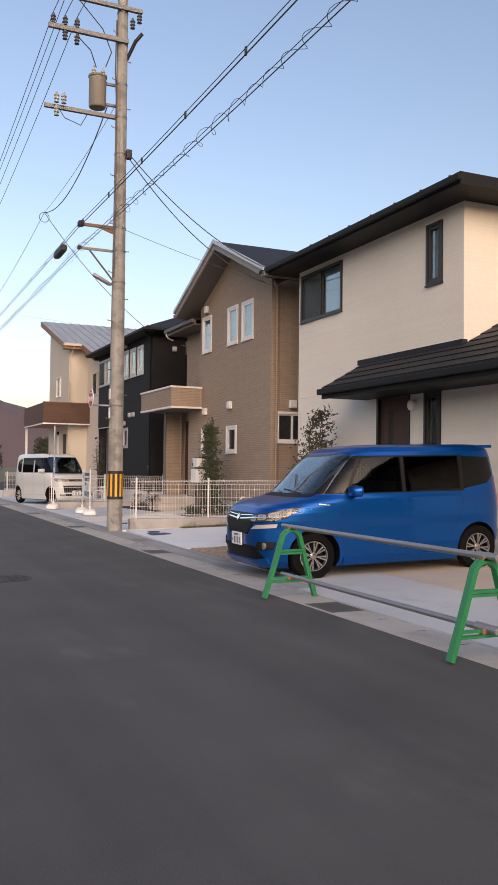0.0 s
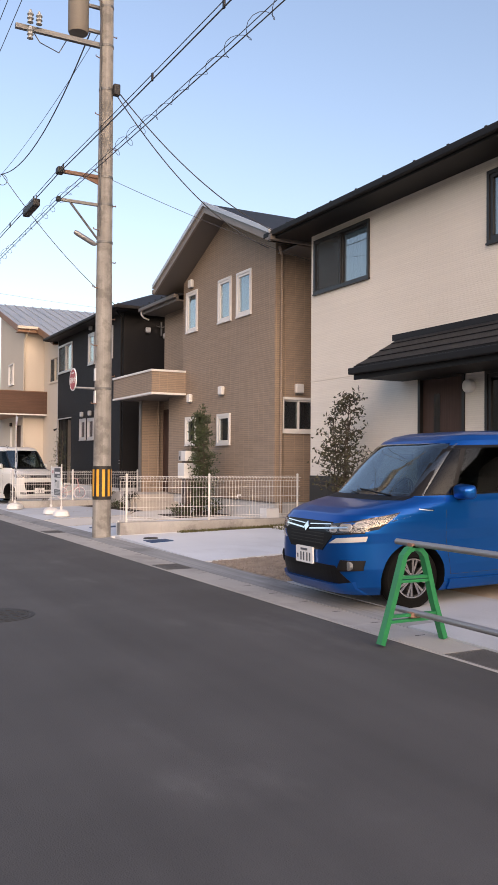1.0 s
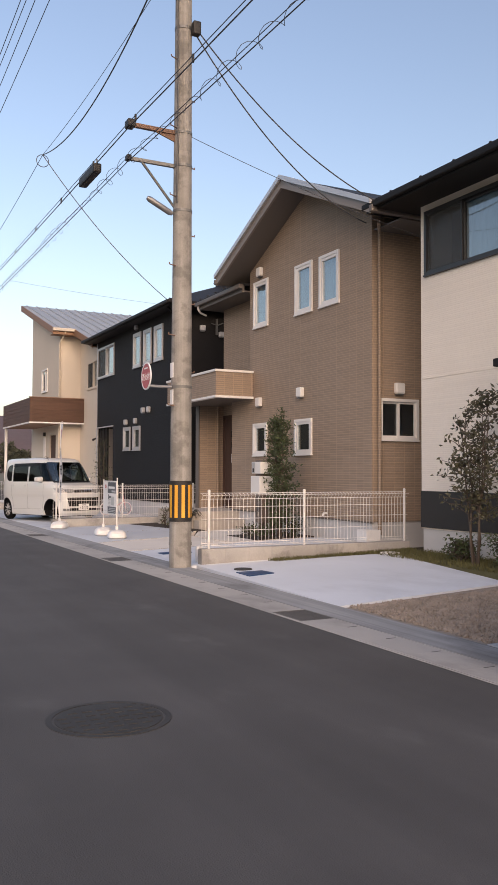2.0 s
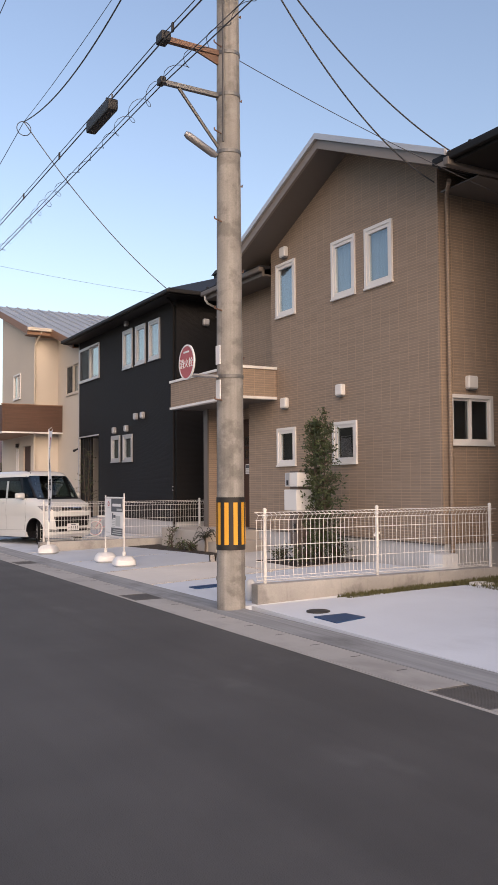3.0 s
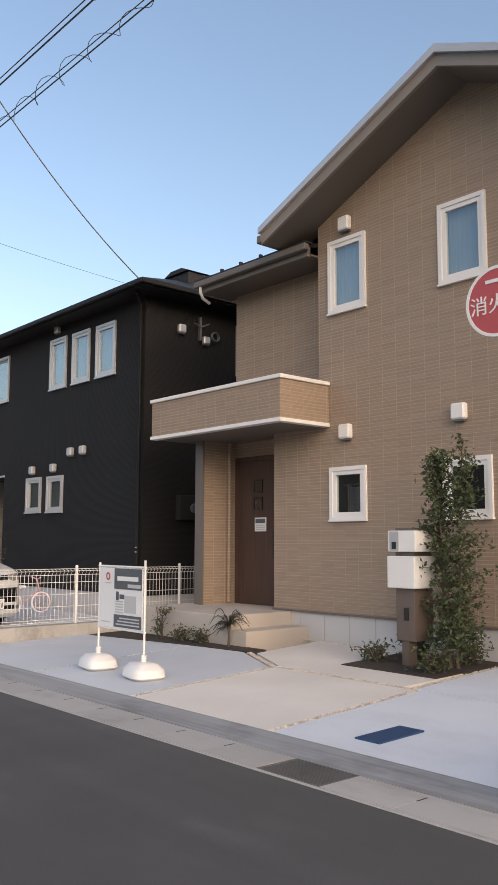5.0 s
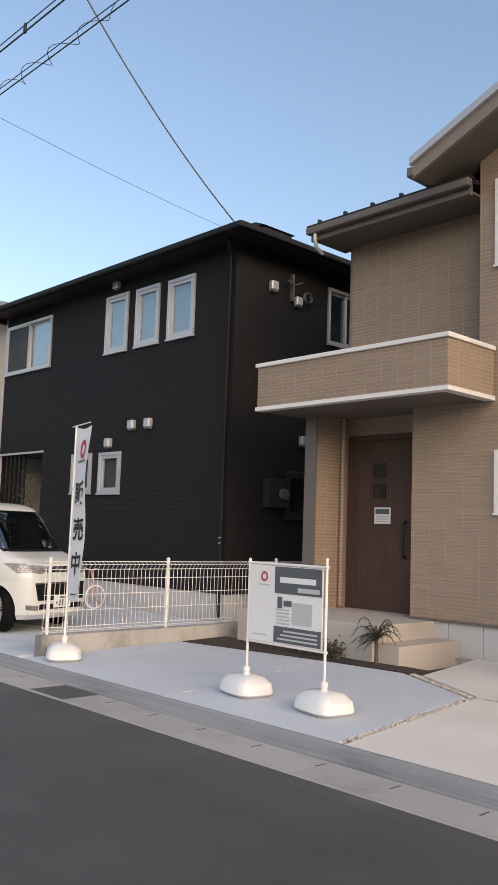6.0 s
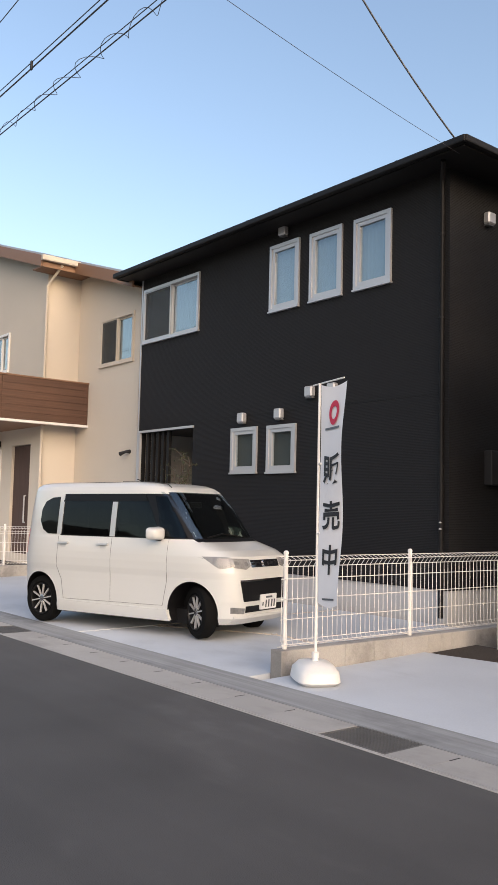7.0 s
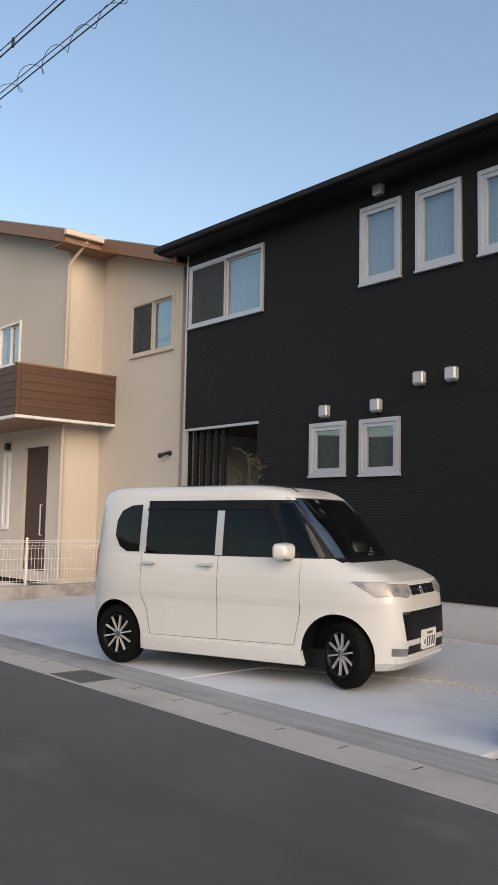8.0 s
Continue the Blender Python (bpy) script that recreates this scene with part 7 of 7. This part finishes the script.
# ---- plants ----
def leafy(bm, rnd, p, size, up=0.3):
    """One folded pointed leaf."""
    d = Vector((rnd.gauss(0, 1), rnd.gauss(0, 1), rnd.gauss(up, 0.8))).normalized()
    s = d.orthogonal().normalized()
    s.rotate(Matrix.Rotation(rnd.random() * 6.28, 3, d))
    n = d.cross(s)
    l, w = size * rnd.uniform(0.7, 1.3), size * 0.24
    a, b = bm.verts.new(p), bm.verts.new(p + d * l)
    c, e = bm.verts.new(p + d * l * 0.5 + s * w + n * w * 0.5), bm.verts.new(p + d * l * 0.5 - s * w + n * w * 0.5)
    m = bm.verts.new(p + d * l * 0.5)
    bm.faces.new((a, c, m))
    bm.faces.new((c, b, m))
    bm.faces.new((b, e, m))
    bm.faces.new((e, a, m))


def tree(name, x, y, z0, height, width, stems, twigs, leaves, size, leaf, label, seed, bare=0.25, cone=0.5, depth=None):
    """Thin-stemmed garden tree: stems, side twigs and separate leaves in uneven clusters."""
    rnd = random.Random(seed)
    t = thing(name, (x, y, z0), label, "tree" if height > 1 else "shrub")
    wood, crown = bmesh.new(), bmesh.new()
    for s in range(stems):
        a = 2 * math.pi * s / stems + rnd.random()
        top = Vector((x + math.cos(a) * width * 0.28 * rnd.random() * (stems > 1), y + math.sin(a) * width * 0.28 * (stems > 1), z0 + height * rnd.uniform(0.85, 1.0)))
        base = Vector((x + 0.04 * math.cos(a), y + 0.04 * math.sin(a), z0 - 0.03))
        pts = [base.lerp(top, k / 6) + Vector((rnd.gauss(0, 0.02), rnd.gauss(0, 0.02), 0)) for k in range(7)]
        tube(wood, pts, [0.022 * (1 - k / 7.5) * max(0.5, height / 2.5) for k in range(7)], 7)
        for _ in range(twigs):
            k = rnd.uniform(bare, 1.0)
            p = pts[int(k * 6)].lerp(pts[min(int(k * 6) + 1, 6)], k * 6 % 1)
            reach = width * 0.5 * (1 - cone * max(k - 0.35, 0) / 0.65) * rnd.uniform(0.5, 1.1)
            b = rnd.random() * 6.28
            q = p + Vector((math.cos(b) * reach, math.sin(b) * reach, rnd.uniform(-0.05, 0.35) * reach + 0.05))
            tube(wood, [p, p.lerp(q, 0.5) + Vector((0, 0, 0.03)), q], [0.008, 0.006, 0.003], 4)
            for _ in range(leaves):
                leafy(crown, rnd, p.lerp(q, rnd.uniform(0.25, 1.08)) + Vector((rnd.gauss(0, 0.04), rnd.gauss(0, 0.04), rnd.gauss(0, 0.04))), size)
    part("trunk", wood, M["bark"], t)
    part("crown", crown, M[leaf], t)
    return t


tree("garden_tree", 8.3, 15.35, LOT(8.3), 2.38, 1.05, 5, 26, 13, 0.078, "leaf_olive", "slender multi-stemmed evergreen tree beside the beige wall", 21, 0.28, 0.45)
tree("garden_tree", 8.2, 20.92, LOT(8.2), 2.72, 0.76, 3, 84, 17, 0.065, "leaf", "narrow dark evergreen tree before the taupe wall", 22, 0.08, 0.65)
tree("garden_tree", 8.2, 33.0, LOT(8.2), 2.35, 0.8, 4, 14, 6, 0.055, "leaf", "thin young tree before the charcoal wall", 23, 0.3, 0.4)
sheet("planting_bed", [(7.55, 20.68), (7.55, 22.0), (8.86, 22.05), (8.86, 20.68)], lambda x: LOT(x) + 0.01, 0.06, M["soil"], label="dark soil planting bed", cat="bed")
sheet("planting_bed", [(7.02, 26.6), (7.38, 24.6), (7.48, 23.5), (7.75, 23.5), (7.75, 26.7), (7.02, 26.7)], lambda x: LOT(x) + 0.006, 0.06, M["soil"], label="dark soil planting bed along the porch", cat="bed")
for i, (x, y, h, w, st, tw, lv, sz) in enumerate(((7.52, 25.55, 0.5, 0.3, 4, 6, 4, 0.05), (7.6, 24.7, 0.12, 0.36, 5, 5, 5, 0.05), (7.55, 25.1, 0.1, 0.3, 5, 5, 5, 0.05), (7.95, 21.85, 0.14, 0.36, 5, 6, 6, 0.055), (8.4, 21.6, 0.22, 0.4, 6, 7, 7, 0.06), (7.8, 20.9, 0.2, 0.5, 6, 7, 6, 0.06), (8.5, 20.95, 0.25, 0.5, 6, 7, 6, 0.06), (8.4, 14.7, 0.4, 0.7, 7, 12, 9, 0.06), (8.45, 15.8, 0.3, 0.5, 6, 10, 9, 0.06))):
    tree("shrub", x, y, LOT(x), h, w, st, tw, lv, sz, "leaf", "small dark green shrub in the planting bed", 40 + i, 0.15, 0.1)


def fern_palm(x, y, z0, h, spread, fronds, seed, label):
    """Short stem with a rosette of arching fronds, each with two rows of narrow leaflets."""
    rnd = random.Random(seed)
    t = thing("shrub", (x, y, z0), label, "shrub")
    part("trunk", T([(x, y, z0 - 0.03), (x + 0.015, y + 0.01, z0 + h * 0.3), (x, y, z0 + h * 0.62)], [0.022, 0.018, 0.022], 8), M["bark"], t, soft=50)
    bm = bmesh.new()
    for k in range(fronds):
        a, l = 2 * math.pi * k / fronds + rnd.uniform(-0.2, 0.2), spread * rnd.uniform(0.8, 1.15)
        rise = rnd.uniform(0.0, 1.15)
        d = Vector((math.cos(a), math.sin(a), 0))
        pts = [Vector((x, y, z0 + h * 0.6)) + d * l * u + Vector((0, 0, h * 0.55 * rise * math.sin(2.4 * u) - 0.10 * u * u)) for u in (0, 0.2, 0.4, 0.6, 0.8, 1.0)]
        tube(bm, pts, [0.006, 0.005, 0.005, 0.004, 0.003, 0.002], 4)
        side = Vector((-d.y, d.x, 0))
        for i in range(14):
            u = 0.12 + 0.86 * i / 13
            j = min(int(u * 5), 4)
            p = pts[j].lerp(pts[j + 1], u * 5 - j)
            for sg in (1, -1):
                tip = p + side * sg * 0.085 * math.sin(math.pi * min(u + 0.15, 0.95)) + d * 0.035 + Vector((0, 0, -0.02))
                v = [bm.verts.new(q) for q in (p - d * 0.006, p + d * 0.006, tip)]
                bm.faces.new(v)
    part("crown", bm, M["leaf_dark"], t)
    return t


fern_palm(7.60, 24.08, LOT(7.6), 0.45, 0.25, 24, 61, "small dark palm-like plant beside the porch steps")
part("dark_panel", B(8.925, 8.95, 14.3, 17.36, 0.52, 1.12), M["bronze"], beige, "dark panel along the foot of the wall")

# ---- far things ----
def far_tree(x, y, h, seed):
    rnd = random.Random(seed)
    t = thing("tree", (x, y, -0.1), "distant dark tree in shade", "tree", "distant trees")
    part("trunk", T([(x, y, -0.1), (x, y, h * 0.6)], [0.18, 0.08], 7), M["bark"], t)
    bm = bmesh.new()
    for _ in range(700):
        a, r, k = rnd.random() * 6.28, math.sqrt(rnd.random()) * h * 0.36, rnd.random()
        p = Vector((x + math.cos(a) * r * (1 - 0.5 * k), y + math.sin(a) * r * (1 - 0.5 * k), h * (0.25 + 0.75 * k)))
        leafy(bm, rnd, p, h * 0.11)
    part("crown", bm, M["far_leaf"], t)


for i in range(16):
    far_tree(-4 + i * 2.6 + 3 * math.sin(i * 1.7), 105 + 9 * math.sin(i * 2.3), 4.2 + 1.6 * math.sin(i * 3.1), 70 + i)
bm = bmesh.new()
prof = []
for k in range(81):
    u = k / 80
    x = -500 + 1500 * u
    prof.append((x, 96 * math.exp(-((x + 80) / 160) ** 2) + 44 * math.exp(-((x - 220) / 150) ** 2) + 18 * math.exp(-((x - 520) / 200) ** 2) + 4 * math.sin(x * 0.031) + 2 * math.sin(x * 0.083)))
rows = []
for j in range(13):
    v = j / 12
    rows.append([bm.verts.new((x, 560 + 260 * v, max(h, 0) * math.sin(math.pi * 0.5 * min(v * 1.6, 1)) * (1 + 0.1 * math.sin(x * 0.05 + j)) - 0.5)) for x, h in prof])
for p, q in zip(rows, rows[1:]):
    for k in range(80):
        bm.faces.new((p[k], p[k + 1], q[k + 1], q[k]))
tagged(part("backdrop_hill", bm, M["hill"], soft=80), "distant purple-brown wooded hill", "hill", kind="structure")


def ridge(name, a0, a1, dist, height, seed, label):
    """Far wooded ridge along an arc round the place; angles in degrees from ahead, to the right."""
    rnd = random.Random(seed)
    ph = [rnd.random() * 6.28 for _ in range(4)]
    bm = bmesh.new()
    n = 90
    rows = []
    for j in range(7):
        v = j / 6
        row = []
        for k in range(n + 1):
            a = radians(a0 + (a1 - a0) * k / n)
            h = height * (0.75 + 0.16 * math.sin(3 * a + ph[0]) + 0.1 * math.sin(9 * a + ph[1]) + 0.03 * math.sin(31 * a + ph[2])) * math.sin(math.pi / 2 * v)
            d = dist + 120 * v
            row.append(bm.verts.new((d * math.sin(a), d * math.cos(a), h - 0.5)))
        rows.append(row)
    for p, q in zip(rows, rows[1:]):
        for k in range(n):
            bm.faces.new((p[k], p[k + 1], q[k + 1], q[k]))
    tagged(part(name, bm, M["ridge"], soft=80), label, "hill", kind="structure")


# unseen slope, added to keep the bright low sky out of car window reflections
ridge("reflection_blocker_slope", 118, 168, 150, 140, 8, "unseen dark slope added to darken reflections in the car windows")
ridge("backdrop_hill_far", 150, 345, 330, 56, 5, "dark wooded ridge closing the view behind the road")

# ---- gutter covers and grates ----
gut = bpy.data.objects["gutter_bed"]
GRATES = (-4.2, 1.65, 7.5, 13.34, 19.3, 25.0, 30.85, 36.7, 42.5)


def shared_mesh(name, bm, material):
    me = bpy.data.meshes.new(name)
    bmesh.ops.recalc_face_normals(bm, faces=bm.faces)
    bm.to_mesh(me)
    bm.free()
    me.materials.append(material)
    return me


me_cover = shared_mesh("gutter_cover", B(-0.172, 0.202, -0.2987, 0.2987, -0.05, 0.0, bevel=0.0015), M["gutter"])
me_slot = shared_mesh("lift_slot", B(0.05, 0.15, -0.005, 0.005, -0.01, 0.0015), M["iron_dark"])
y = -8.0
while y < 52:
    g = next((c for c in GRATES if abs(c - y) < 0.59), None)
    if g is None:
        for nm, me, dy in (("gutter_cover", me_cover, 0.0), ("lift_slot", me_slot, 0.2995)):
            ob = new(nm, me)
            ob.location = (4.28, y + dy, 0.004)
            ob.parent = gut
        y += 0.599
    else:
        gap = (g - 0.29) - (y - 0.2995)
        if gap > 0.03:
            ob = new("gutter_cover", me_cover)
            ob.location, ob.scale = (4.28, y - 0.2995 + gap / 2, 0.004), (1, gap / 0.602, 1)
            ob.parent = gut
        y = g
        gr = part("iron_grate", ring_frame(bmesh.new(), lambda u, v, d: (u, v, -0.03 + d), 4.105, 4.485, g - 0.29, g + 0.29, 0.02, 0, 0.034), M["iron"], gut)
        for k in range(19):
            x = 4.127 + k * 0.0187
            part("grate_bar", B(x, x + 0.009, g - 0.27, g + 0.27, -0.02, 0.002), M["iron"], gr)
        y += 0.599
tagged(part("gutter_curb", B(4.066, 4.098, -30, 70, -0.05, 0.006, bevel=0.004), M["gutter"]), "thin concrete lip at the gutter edge", "edging", kind="structure")
